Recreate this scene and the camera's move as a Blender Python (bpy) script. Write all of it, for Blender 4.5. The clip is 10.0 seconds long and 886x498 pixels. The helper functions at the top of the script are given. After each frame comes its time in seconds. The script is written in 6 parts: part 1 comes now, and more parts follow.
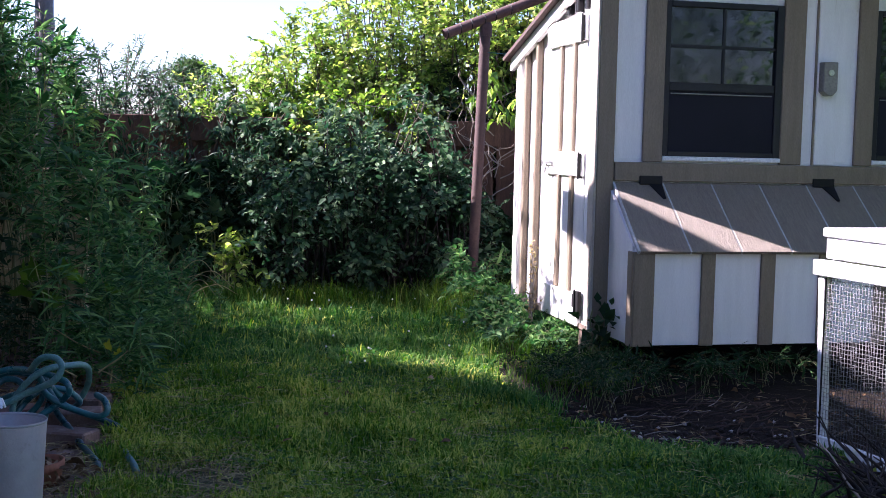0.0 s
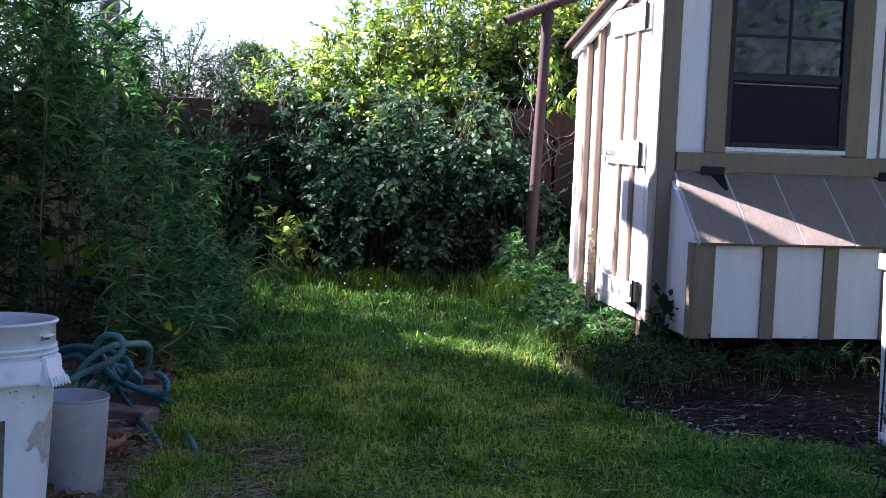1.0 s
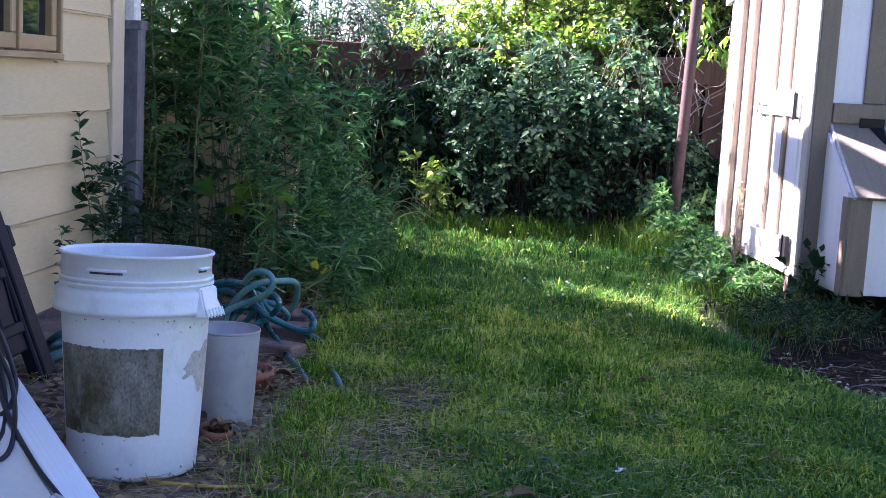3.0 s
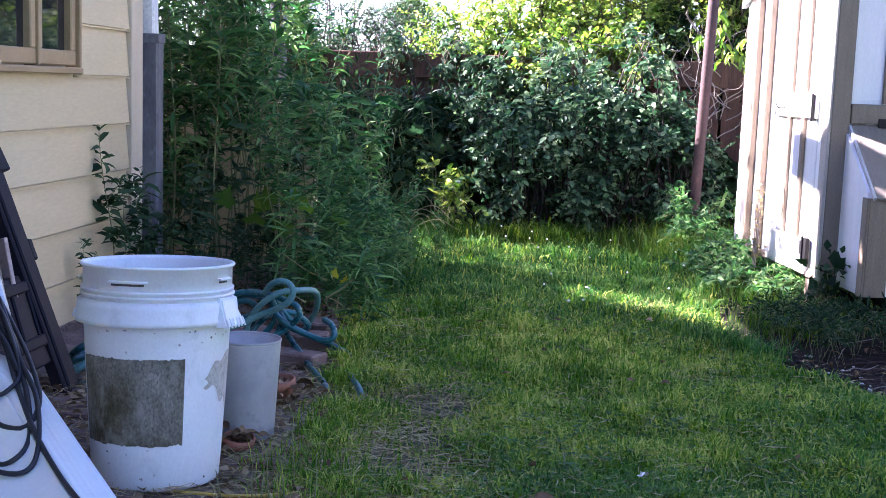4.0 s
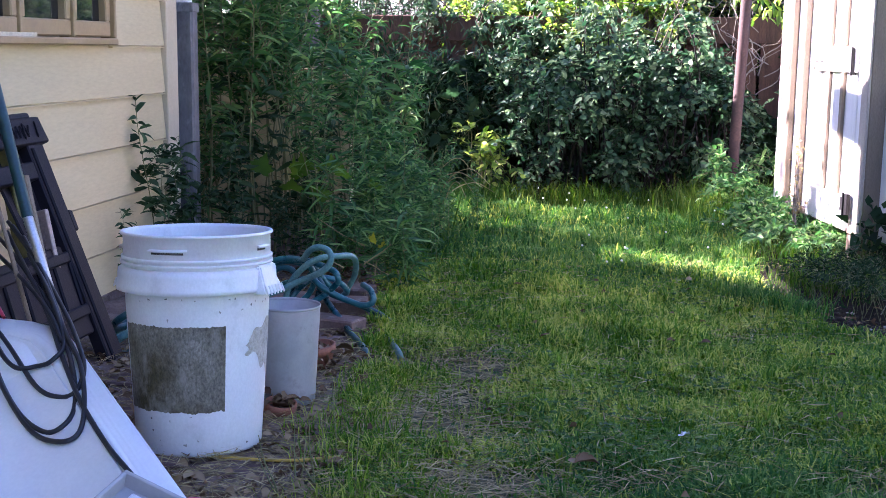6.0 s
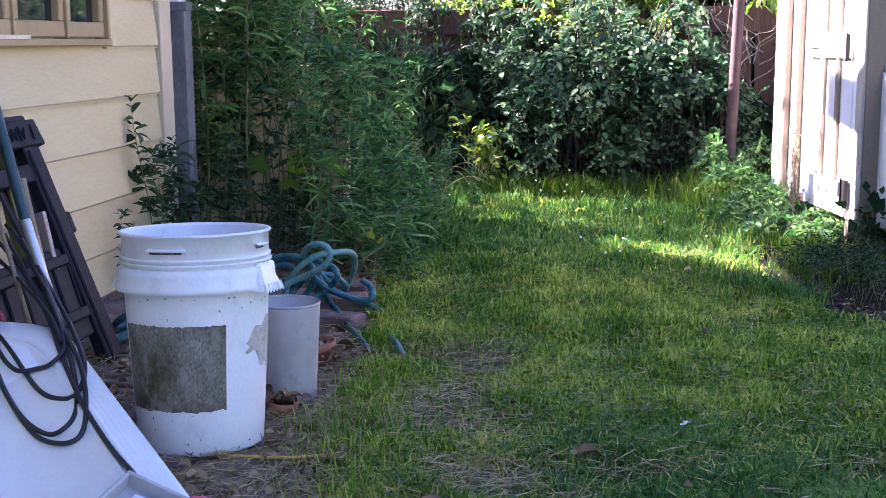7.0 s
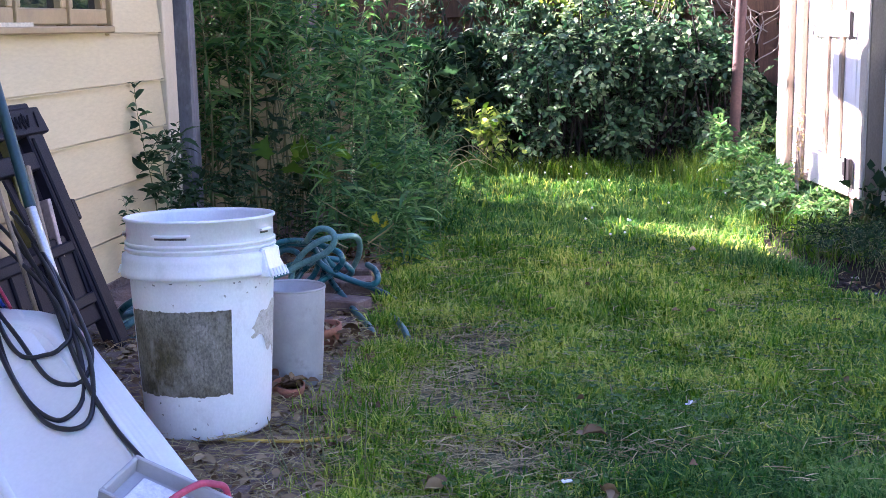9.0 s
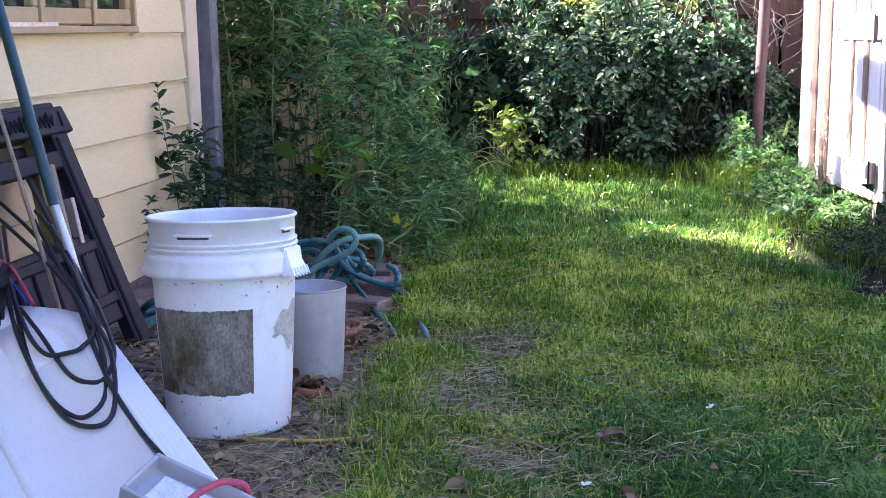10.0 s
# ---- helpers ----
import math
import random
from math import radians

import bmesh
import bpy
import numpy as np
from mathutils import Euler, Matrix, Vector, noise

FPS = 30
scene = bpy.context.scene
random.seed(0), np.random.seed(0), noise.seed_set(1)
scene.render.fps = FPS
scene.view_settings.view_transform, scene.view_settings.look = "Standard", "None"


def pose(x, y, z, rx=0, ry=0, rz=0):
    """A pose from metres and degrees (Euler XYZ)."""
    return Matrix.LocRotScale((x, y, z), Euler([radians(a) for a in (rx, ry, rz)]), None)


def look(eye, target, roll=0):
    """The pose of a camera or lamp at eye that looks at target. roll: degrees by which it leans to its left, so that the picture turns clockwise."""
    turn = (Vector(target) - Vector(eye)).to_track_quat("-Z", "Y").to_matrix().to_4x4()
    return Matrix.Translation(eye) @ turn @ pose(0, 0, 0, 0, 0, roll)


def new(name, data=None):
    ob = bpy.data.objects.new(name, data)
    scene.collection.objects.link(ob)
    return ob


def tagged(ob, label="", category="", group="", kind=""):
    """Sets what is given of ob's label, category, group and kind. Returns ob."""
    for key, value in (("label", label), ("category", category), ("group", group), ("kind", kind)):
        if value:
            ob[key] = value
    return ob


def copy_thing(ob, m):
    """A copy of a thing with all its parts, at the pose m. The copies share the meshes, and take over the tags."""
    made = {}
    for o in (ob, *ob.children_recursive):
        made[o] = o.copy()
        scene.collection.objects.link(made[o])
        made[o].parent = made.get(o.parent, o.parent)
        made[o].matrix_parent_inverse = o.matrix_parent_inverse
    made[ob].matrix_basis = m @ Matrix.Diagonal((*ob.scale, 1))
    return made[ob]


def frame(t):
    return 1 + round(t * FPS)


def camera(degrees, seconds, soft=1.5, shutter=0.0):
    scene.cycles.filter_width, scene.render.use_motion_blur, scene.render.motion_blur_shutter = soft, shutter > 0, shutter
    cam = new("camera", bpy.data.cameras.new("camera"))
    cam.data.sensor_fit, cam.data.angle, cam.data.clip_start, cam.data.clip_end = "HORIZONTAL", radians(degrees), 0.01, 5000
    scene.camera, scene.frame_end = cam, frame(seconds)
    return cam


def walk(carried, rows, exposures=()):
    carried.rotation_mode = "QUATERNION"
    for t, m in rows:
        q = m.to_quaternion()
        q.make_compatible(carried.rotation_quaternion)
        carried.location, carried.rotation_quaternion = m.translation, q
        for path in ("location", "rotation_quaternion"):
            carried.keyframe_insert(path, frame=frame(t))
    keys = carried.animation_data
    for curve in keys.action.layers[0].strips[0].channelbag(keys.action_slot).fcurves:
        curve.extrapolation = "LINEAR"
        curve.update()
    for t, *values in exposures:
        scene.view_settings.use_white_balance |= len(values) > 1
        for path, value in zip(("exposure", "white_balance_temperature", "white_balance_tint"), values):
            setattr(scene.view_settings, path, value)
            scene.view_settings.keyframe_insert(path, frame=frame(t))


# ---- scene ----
cam = camera(40.06, 10.0, soft=0.7)
# seconds, place, then yaw to the left, pitch up and roll in degrees
ROWS = [
    (0, -0, 0, 0.85, 0.211, -4.645, 1.254),
    (0.5, -0.0021, -0.0012, 0.8492, 1.562, -4.94, 1.554),
    (1, -0.0146, 0.0043, 0.8441, 2.763, -5.276, 2.132),
    (1.5, -0.0277, 0.0082, 0.8294, 5.089, -6.343, 2.773),
    (2, -0.0362, 0.0078, 0.8303, 7.289, -7.772, 3.806),
    (2.5, -0.0371, 0.006, 0.8313, 8.676, -8.073, 3.56),
    (4, -0.032, -0.0034, 0.8314, 10.139, -7.641, 2.072),
    (4.5, -0.0313, -0.0059, 0.8309, 11.06, -7.979, 1.421),
    (5, -0.0314, -0.0062, 0.8308, 11.777, -8.508, 2.041),
    (5.5, -0.0306, -0.0024, 0.8308, 11.828, -9.023, 1.432),
    (7, -0.0286, -0.0028, 0.831, 11.856, -9.672, -0.417),
    (7.5, -0.0267, -0.0039, 0.8294, 11.689, -9.813, -0.84),
    (8, -0.0259, -0.0042, 0.8299, 11.62, -10.318, -0.673),
    (8.5, -0.0253, -0.006, 0.8293, 11.817, -10.353, -0.745),
    (9, -0.0241, -0.007, 0.8294, 12.145, -10.425, -1.091),
    (9.5, -0.0238, -0.0094, 0.8294, 12.774, -10.473, -1.316),
    (10, -0.0251, -0.01, 0.8295, 13.115, -10.346, -0.851),
]


def held(x, y, z, yaw, pitch, roll):
    return pose(x, y, z, 0, 0, yaw) @ pose(0, 0, 0, 90 + pitch) @ pose(0, 0, 0, 0, 0, roll)


walk(cam, [(r[0], held(*r[1:])) for r in ROWS], exposures=[(0.0, 2.39, 5450, 37), (1.0, 2.45, 5450, 38), (2.5, 3.08, 5400, 40), (4.5, 3.62, 5450, 42), (5.5, 3.64, 5500, 43), (7.0, 3.74, 5650, 45), (7.6, 3.85, 5650, 45), (10.0, 4.0, 5800, 47)])

# ---- light ----
SUN_EL, SUN_AZ = radians(38), math.atan2(-0.985, 0.17)
world = bpy.data.worlds.new("sky")
scene.world = world
world.use_nodes = True
wn = world.node_tree.nodes
sky = wn.new("ShaderNodeTexSky")
sky.sky_type, sky.sun_disc = "NISHITA", False
sky.sun_elevation, sky.sun_rotation = SUN_EL, SUN_AZ
sky.air_density, sky.dust_density, sky.ozone_density = 1.0, 0.6, 1.5
wn["Background"].inputs["Strength"].default_value = 0.05
world.node_tree.links.new(sky.outputs[0], wn["Background"].inputs["Color"])
sun = new("sun", bpy.data.lights.new("sun", "SUN"))
sun.data.energy, sun.data.angle, sun.data.color = 5.0, radians(0.55), (1.0, 0.89, 0.7)
sun.matrix_world = look((0, 0, 0), (-math.sin(SUN_AZ) * math.cos(SUN_EL), -math.cos(SUN_AZ) * math.cos(SUN_EL), -math.sin(SUN_EL)))


# ---- materials ----
def mat(name, a, b, rough=0.6, scale=6.0, fine=90.0, bump=0.3, metal=0.0, spec=0.5, stretch=(1, 1, 1), stain=None, vary=0.0, relief=0.003, sub=0.0, grit=0.28):
    """Two colours mixed by coarse and fine noise, with an optional stain colour, relief and variation from piece to piece."""
    m = bpy.data.materials.new(name)
    m.use_nodes = True
    n, l = m.node_tree.nodes, m.node_tree.links
    p = n["Principled BSDF"]
    tc, mp = n.new("ShaderNodeTexCoord"), n.new("ShaderNodeMapping")
    mp.inputs["Scale"].default_value = stretch
    l.new(tc.outputs["Object"], mp.inputs["Vector"])
    info = n.new("ShaderNodeObjectInfo")
    shift = n.new("ShaderNodeVectorMath")
    shift.operation = "MULTIPLY_ADD"
    l.new(info.outputs["Random"], shift.inputs[0])
    shift.inputs[1].default_value = (7.0, 13.0, 5.0)
    l.new(mp.outputs[0], shift.inputs[2])

    def grain(s, detail):
        t = n.new("ShaderNodeTexNoise")
        t.inputs["Scale"].default_value, t.inputs["Detail"].default_value, t.inputs["Roughness"].default_value = s, detail, 0.66
        l.new(shift.outputs[0], t.inputs["Vector"])
        return t

    def ramp(src, lo, hi):
        r = n.new("ShaderNodeMapRange")
        r.inputs["From Min"].default_value, r.inputs["From Max"].default_value = lo, hi
        l.new(src, r.inputs["Value"])
        return r.outputs[0]

    def mix(fac, ca, cb, mode="MIX"):
        x = n.new("ShaderNodeMix")
        x.data_type, x.blend_type = "RGBA", mode
        if isinstance(fac, bpy.types.NodeSocket):
            l.new(fac, x.inputs[0])
        else:
            x.inputs[0].default_value = fac
        for v, s in ((ca, x.inputs[6]), (cb, x.inputs[7])):
            if isinstance(v, bpy.types.NodeSocket):
                l.new(v, s)
            else:
                s.default_value = (*v, 1)
        return x.outputs[2]

    coarse, small = grain(scale, 5), grain(fine, 4)
    col = mix(ramp(coarse.outputs[0], 0.34, 0.66), a, b)
    dark = mix(ramp(small.outputs[0], 0.3, 0.7), (1 - grit,) * 3, (1 + grit * 0.4,) * 3)
    col = mix(1.0, col, dark, "MULTIPLY")
    if stain:
        spots = grain(scale * 2.3, 8)
        col = mix(ramp(spots.outputs[0], *stain[1]), col, stain[0])
    if vary:
        hv = n.new("ShaderNodeHueSaturation")
        l.new(ramp(info.outputs["Random"], 0, 1), hv.inputs["Value"])
        hv.inputs["Value"].links[0].from_node.inputs["To Min"].default_value = 1 - vary
        hv.inputs["Value"].links[0].from_node.inputs["To Max"].default_value = 1 + vary
        l.new(col, hv.inputs["Color"])
        col = hv.outputs[0]
    l.new(col, p.inputs["Base Color"])
    rg = n.new("ShaderNodeMapRange")
    rg.inputs["To Min"].default_value, rg.inputs["To Max"].default_value = max(0.03, rough - 0.12), min(1, rough + 0.12)
    l.new(coarse.outputs[0], rg.inputs["Value"])
    l.new(rg.outputs[0], p.inputs["Roughness"])
    p.inputs["Metallic"].default_value, p.inputs["Specular IOR Level"].default_value = metal, spec
    if sub:
        p.inputs["Subsurface Weight"].default_value, p.inputs["Subsurface Scale"].default_value = sub, 0.01
    if bump:
        bp = n.new("ShaderNodeBump")
        bp.inputs["Strength"].default_value, bp.inputs["Distance"].default_value = bump, relief
        both = n.new("ShaderNodeMath")
        l.new(coarse.outputs[0], both.inputs[0])
        l.new(small.outputs[0], both.inputs[1])
        l.new(both.outputs[0], bp.inputs["Height"])
        l.new(bp.outputs[0], p.inputs["Normal"])
    return m


def leaf_mat(name, a, b, c, rough=0.45, through_light=0.35, patch=1.5, each=0.75, shine=0.22, patchy=1.1):
    """Foliage: colour differs leaf by leaf and in patches; part of the light passes through."""
    m = bpy.data.materials.new(name)
    m.use_nodes = True
    n, l = m.node_tree.nodes, m.node_tree.links
    p, out = n["Principled BSDF"], n["Material Output"]
    geo, tc = n.new("ShaderNodeNewGeometry"), n.new("ShaderNodeTexCoord")
    tex = n.new("ShaderNodeTexNoise")
    tex.inputs["Scale"].default_value = patch
    l.new(tc.outputs["Object"], tex.inputs["Vector"])
    cr = n.new("ShaderNodeValToRGB")
    e = cr.color_ramp.elements
    e[0].position, e[0].color = 0.1, (*a, 1)
    e[1].position, e[1].color = 0.95, (*c, 1)
    k = e.new(0.55)
    k.color = (*b, 1)
    half = n.new("ShaderNodeMath")
    half.operation = "MULTIPLY_ADD"
    l.new(tex.outputs[0], half.inputs[0])
    half.inputs[1].default_value = patchy
    sub = n.new("ShaderNodeMath")
    sub.operation = "MULTIPLY_ADD"
    l.new(geo.outputs["Random Per Island"], sub.inputs[0])
    sub.inputs[1].default_value, sub.inputs[2].default_value = each, 0.505 - patchy / 2 - each / 2
    l.new(sub.outputs[0], half.inputs[2])
    l.new(half.outputs[0], cr.inputs[0])
    l.new(cr.outputs[0], p.inputs["Base Color"])
    p.inputs["Roughness"].default_value = rough
    p.inputs["Specular IOR Level"].default_value = shine
    tr, mx = n.new("ShaderNodeBsdfTranslucent"), n.new("ShaderNodeMixShader")
    gain = n.new("ShaderNodeHueSaturation")
    gain.inputs["Value"].default_value, gain.inputs["Saturation"].default_value = 1.6, 1.15
    l.new(cr.outputs[0], gain.inputs["Color"])
    l.new(gain.outputs[0], tr.inputs["Color"])
    mx.inputs[0].default_value = through_light
    l.new(p.outputs[0], mx.inputs[1])
    l.new(tr.outputs[0], mx.inputs[2])
    l.new(mx.outputs[0], out.inputs["Surface"])
    return m


def glass_mat(name, tint, rough=0.04):
    m = bpy.data.materials.new(name)
    m.use_nodes = True
    p = m.node_tree.nodes["Principled BSDF"]
    p.inputs["Base Color"].default_value = (*tint, 1)
    p.inputs["Roughness"].default_value, p.inputs["Specular IOR Level"].default_value = rough, 0.6
    p.inputs["IOR"].default_value = 1.5
    return m


WHITE_WOOD = mat("white_painted_siding", (0.78, 0.76, 0.73), (0.85, 0.83, 0.8), 0.6, 5, 120, 0.5, stretch=(6, 6, 0.6), stain=((0.5, 0.44, 0.36), (0.62, 0.85)), grit=0.1)
TAUPE_WOOD = mat("taupe_painted_wood", (0.2, 0.152, 0.1), (0.245, 0.192, 0.132), 0.6, 7, 110, 0.5, stretch=(5, 5, 0.8), stain=((0.13, 0.11, 0.08), (0.6, 0.85)))
LID_WOOD = mat("taupe_grooved_panel", (0.25, 0.198, 0.145), (0.32, 0.255, 0.19), 0.55, 10, 60, 1.0, stretch=(9, 0.9, 1), stain=((0.14, 0.115, 0.09), (0.6, 0.8)), relief=0.006)
SEAM = mat("pale_worn_groove", (0.45, 0.43, 0.4), (0.55, 0.53, 0.5), 0.7)
CREAM = mat("cream_lap_siding", (0.53, 0.435, 0.25), (0.6, 0.5, 0.295), 0.55, 2.2, 70, 0.08, stretch=(1, 0.35, 1.6), stain=((0.44, 0.36, 0.25), (0.62, 0.95)), vary=0.03, grit=0.1)
CORNER = mat("corner_board_paint", (0.48, 0.41, 0.28), (0.56, 0.48, 0.34), 0.5, 5, 80, 0.3, stain=((0.45, 0.42, 0.4), (0.6, 0.85)), grit=0.05)
TAN_FRAME = mat("tan_window_frame", (0.3, 0.2, 0.085), (0.38, 0.265, 0.13), 0.5, 6, 80, 0.12, stain=((0.2, 0.14, 0.08), (0.62, 0.9)), grit=0.1)
BLACK_VINYL = mat("black_window_frame", (0.012, 0.012, 0.016), (0.018, 0.018, 0.022), 0.45, 8, 90, 0.1, spec=0.3)
SCREEN = mat("dark_insect_screen", (0.014, 0.014, 0.02), (0.02, 0.02, 0.027), 0.8, 4, 400, 0.2, spec=0.2)
GLASS = glass_mat("window_glass", (0.012, 0.015, 0.017))
BLACK_IRON = mat("black_iron", (0.006, 0.006, 0.007), (0.012, 0.011, 0.012), 0.55, 20, 200, 0.3, spec=0.25)
STEEL = mat("galvanised_steel", (0.5, 0.5, 0.5), (0.62, 0.62, 0.6), 0.35, 20, 200, 0.1, metal=0.9)
RUST = mat("rusty_iron_pipe", (0.05, 0.027, 0.024), (0.095, 0.05, 0.044), 0.7, 9, 90, 0.7, stain=((0.06, 0.03, 0.026), (0.5, 0.7)))
GREY_WOOD = mat("weathered_post", (0.14, 0.1, 0.075), (0.22, 0.165, 0.125), 0.85, 8, 80, 0.8, stretch=(5, 5, 0.7))
FENCE_WOOD = mat("brown_fence_board", (0.08, 0.042, 0.028), (0.16, 0.085, 0.055), 0.85, 5, 80, 0.8, stretch=(6, 6, 0.6), vary=0.25)
ROOFING = mat("brown_roof_edge", (0.06, 0.035, 0.03), (0.1, 0.06, 0.05), 0.7, 12, 120, 0.5)
VENT_GREY = mat("grey_plastic_vent", (0.2, 0.19, 0.165), (0.25, 0.235, 0.2), 0.5, 12, 100, 0.2)
GUTTER_GREY = mat("weathered_grey_downspout", (0.075, 0.075, 0.09), (0.15, 0.15, 0.165), 0.55, 9, 90, 0.4, stretch=(1, 1, 0.4), stain=((0.3, 0.3, 0.34), (0.56, 0.8)))
GUTTER_WHITE = mat("white_downspout", (0.72, 0.72, 0.72), (0.8, 0.8, 0.79), 0.4, 6, 80, 0.1)
BUCKET = mat("white_bucket_plastic", (0.71, 0.72, 0.735), (0.78, 0.785, 0.795), 0.42, 5, 160, 0.05, stretch=(1.3, 1.3, 1.0), stain=((0.5, 0.5, 0.5), (0.56, 0.82)), sub=0.15, grit=0.08)
GRIME = mat("grey_grime", (0.3, 0.29, 0.28), (0.45, 0.44, 0.43), 0.8, 60)
LABEL = mat("grimy_label", (0.075, 0.06, 0.022), (0.29, 0.27, 0.225), 0.9, 6, 150, 0.6, stretch=(1.5, 1.5, 0.9), stain=((0.27, 0.25, 0.215), (0.54, 0.72)), grit=0.6)
TORN = mat("torn_paper_patch", (0.42, 0.4, 0.36), (0.55, 0.52, 0.46), 0.9, 30, 200, 0.5, stain=((0.3, 0.28, 0.22), (0.5, 0.7)))
SCUFF = mat("dark_scuff", (0.05, 0.047, 0.045), (0.14, 0.13, 0.125), 0.8, 60)
PAIL = mat("pale_grey_plastic_pot", (0.31, 0.315, 0.31), (0.42, 0.42, 0.415), 0.5, 9, 120, 0.2, stain=((0.2, 0.2, 0.18), (0.56, 0.8)), sub=0.1, grit=0.05)
TERRACOTTA = mat("terracotta", (0.3, 0.11, 0.06), (0.4, 0.16, 0.09), 0.85, 12, 120, 0.4, stain=((0.22, 0.12, 0.09), (0.6, 0.8)), vary=0.15)
HOSE = mat("teal_garden_hose", (0.004, 0.07, 0.085), (0.008, 0.125, 0.135), 0.3, 20, 160, 0.2, spec=0.6, stain=((0.16, 0.3, 0.29), (0.56, 0.82)), vary=0.4)
HOSE_PALE = mat("faded_hose", (0.05, 0.19, 0.19), (0.16, 0.32, 0.29), 0.55, 20, 160, 0.2)
BLACK_PLASTIC = mat("black_plastic", (0.008, 0.006, 0.01), (0.014, 0.011, 0.016), 0.6, 12, 150, 0.25, spec=0.2, stain=((0.022, 0.019, 0.021), (0.65, 0.9)))
WHITE_PLASTIC = mat("white_moulded_plastic", (0.85, 0.845, 0.83), (0.89, 0.885, 0.87), 0.38, 3, 120, 0.15, stain=((0.6, 0.59, 0.57), (0.72, 0.98)), sub=0.1, grit=0.05)
GREY_PLASTIC = mat("grey_tray_plastic", (0.36, 0.355, 0.36), (0.44, 0.435, 0.44), 0.5, 8, 120, 0.2, stain=((0.24, 0.22, 0.18), (0.6, 0.82)), grit=0.05)
PINK = mat("red_rubber_cord", (0.5, 0.05, 0.09), (0.62, 0.08, 0.13), 0.45, 10)
CABLE = mat("black_rubber_cable", (0.014, 0.015, 0.02), (0.028, 0.029, 0.036), 0.42, 30, 200, 0.15)
BLUE_CORD = mat("blue_cord", (0.02, 0.06, 0.3), (0.03, 0.08, 0.36), 0.5)
OLIVE = mat("olive_paint", (0.2, 0.17, 0.05), (0.26, 0.22, 0.08), 0.6, 10, 90, 0.3)
PINK_BOARD = mat("pinkish_bare_board", (0.5, 0.36, 0.3), (0.58, 0.44, 0.37), 0.7, 10, 90, 0.3)
YELLOW = mat("yellow_cord", (0.5, 0.32, 0.04), (0.6, 0.4, 0.06), 0.6, 20)
GREEN_POLE = mat("dark_green_enamel", (0.005, 0.035, 0.04), (0.01, 0.055, 0.058), 0.35, 12, 120, 0.1)
STICK_WOOD = mat("bare_wood_handle", (0.22, 0.16, 0.1), (0.32, 0.24, 0.16), 0.7, 10, 90, 0.5, stretch=(4, 4, 0.6))
PALE_STICK = mat("pale_split_wood", (0.62, 0.52, 0.36), (0.72, 0.62, 0.45), 0.7, 10, 90, 0.4)
BRICK = mat("old_paver_brick", (0.11, 0.062, 0.05), (0.19, 0.125, 0.1), 0.9, 12, 110, 0.8, stain=((0.27, 0.23, 0.2), (0.55, 0.8)), vary=0.25)
CAGE_PAINT = mat("white_painted_batten", (0.72, 0.72, 0.74), (0.8, 0.8, 0.8), 0.5, 8, 90, 0.3, stain=((0.5, 0.48, 0.46), (0.62, 0.88)))
WIRE = mat("galvanised_wire", (0.16, 0.16, 0.17), (0.24, 0.24, 0.25), 0.7, 30, metal=0.3, bump=0)
BARK = mat("bark", (0.06, 0.045, 0.032), (0.12, 0.095, 0.07), 0.9, 14, 90, 0.8, stretch=(2, 2, 0.6))
TWIG = mat("dead_and_shaded_twig", (0.009, 0.007, 0.006), (0.028, 0.02, 0.017), 0.9, 20, 120, 0.5, vary=0.3)
PALE_STONE = mat("pale_stone_chip", (0.3, 0.27, 0.25), (0.5, 0.47, 0.44), 0.9, 40)
BROWN_TWIG = mat("brown_dead_stem", (0.03, 0.017, 0.012), (0.075, 0.043, 0.03), 0.9, 20, 120, 0.5)
PALE_TWIG = mat("bleached_twig", (0.22, 0.18, 0.15), (0.36, 0.31, 0.26), 0.85, 20, 120, 0.4, vary=0.2)
STEM = mat("green_stem", (0.13, 0.15, 0.05), (0.22, 0.22, 0.09), 0.6, 14, 100, 0.2)
LITTER = leaf_mat("dead_leaf_litter", (0.085, 0.048, 0.026), (0.2, 0.125, 0.065), (0.38, 0.28, 0.16), 0.85, 0.08, 6)
STRAW = leaf_mat("dry_straw", (0.17, 0.125, 0.06), (0.34, 0.27, 0.13), (0.52, 0.43, 0.23), 0.8, 0.15, 4)
GRASS = leaf_mat("lawn_grass", (0.037, 0.118, 0.012), (0.145, 0.262, 0.029), (0.46, 0.49, 0.11), 0.6, 0.38, 3.4, 0.9, 0.1, 1.6)
TALL_GRASS = leaf_mat("tall_grass", (0.022, 0.07, 0.01), (0.06, 0.14, 0.018), (0.19, 0.25, 0.05), 0.6, 0.35, 2, 0.75, 0.1)
LUSH = leaf_mat("lush_grass", (0.018, 0.075, 0.016), (0.055, 0.155, 0.03), (0.17, 0.28, 0.07), 0.6, 0.34, 2.6, 0.9, 0.1, 1.5)
CLOVER = leaf_mat("clover", (0.03, 0.075, 0.012), (0.055, 0.125, 0.02), (0.1, 0.17, 0.035), 0.55, 0.3, 3)
PETAL = mat("white_clover_bloom", (0.7, 0.7, 0.66), (0.8, 0.8, 0.77), 0.8, 60, bump=0)
WEED_LEAF = leaf_mat("goldenrod_leaf", (0.023, 0.078, 0.025), (0.066, 0.168, 0.05), (0.2, 0.325, 0.11), 0.5, 0.4, 1.2, 0.9, 0.25)
# Dark leaf green with shade put into it, for plants under hutch and hedge.
DARK_LEAF = leaf_mat("dark_shaded_leaf", (0.011, 0.027, 0.012), (0.02, 0.046, 0.018), (0.036, 0.075, 0.026), 0.7, 0.22, 2, 0.75, 0.08)
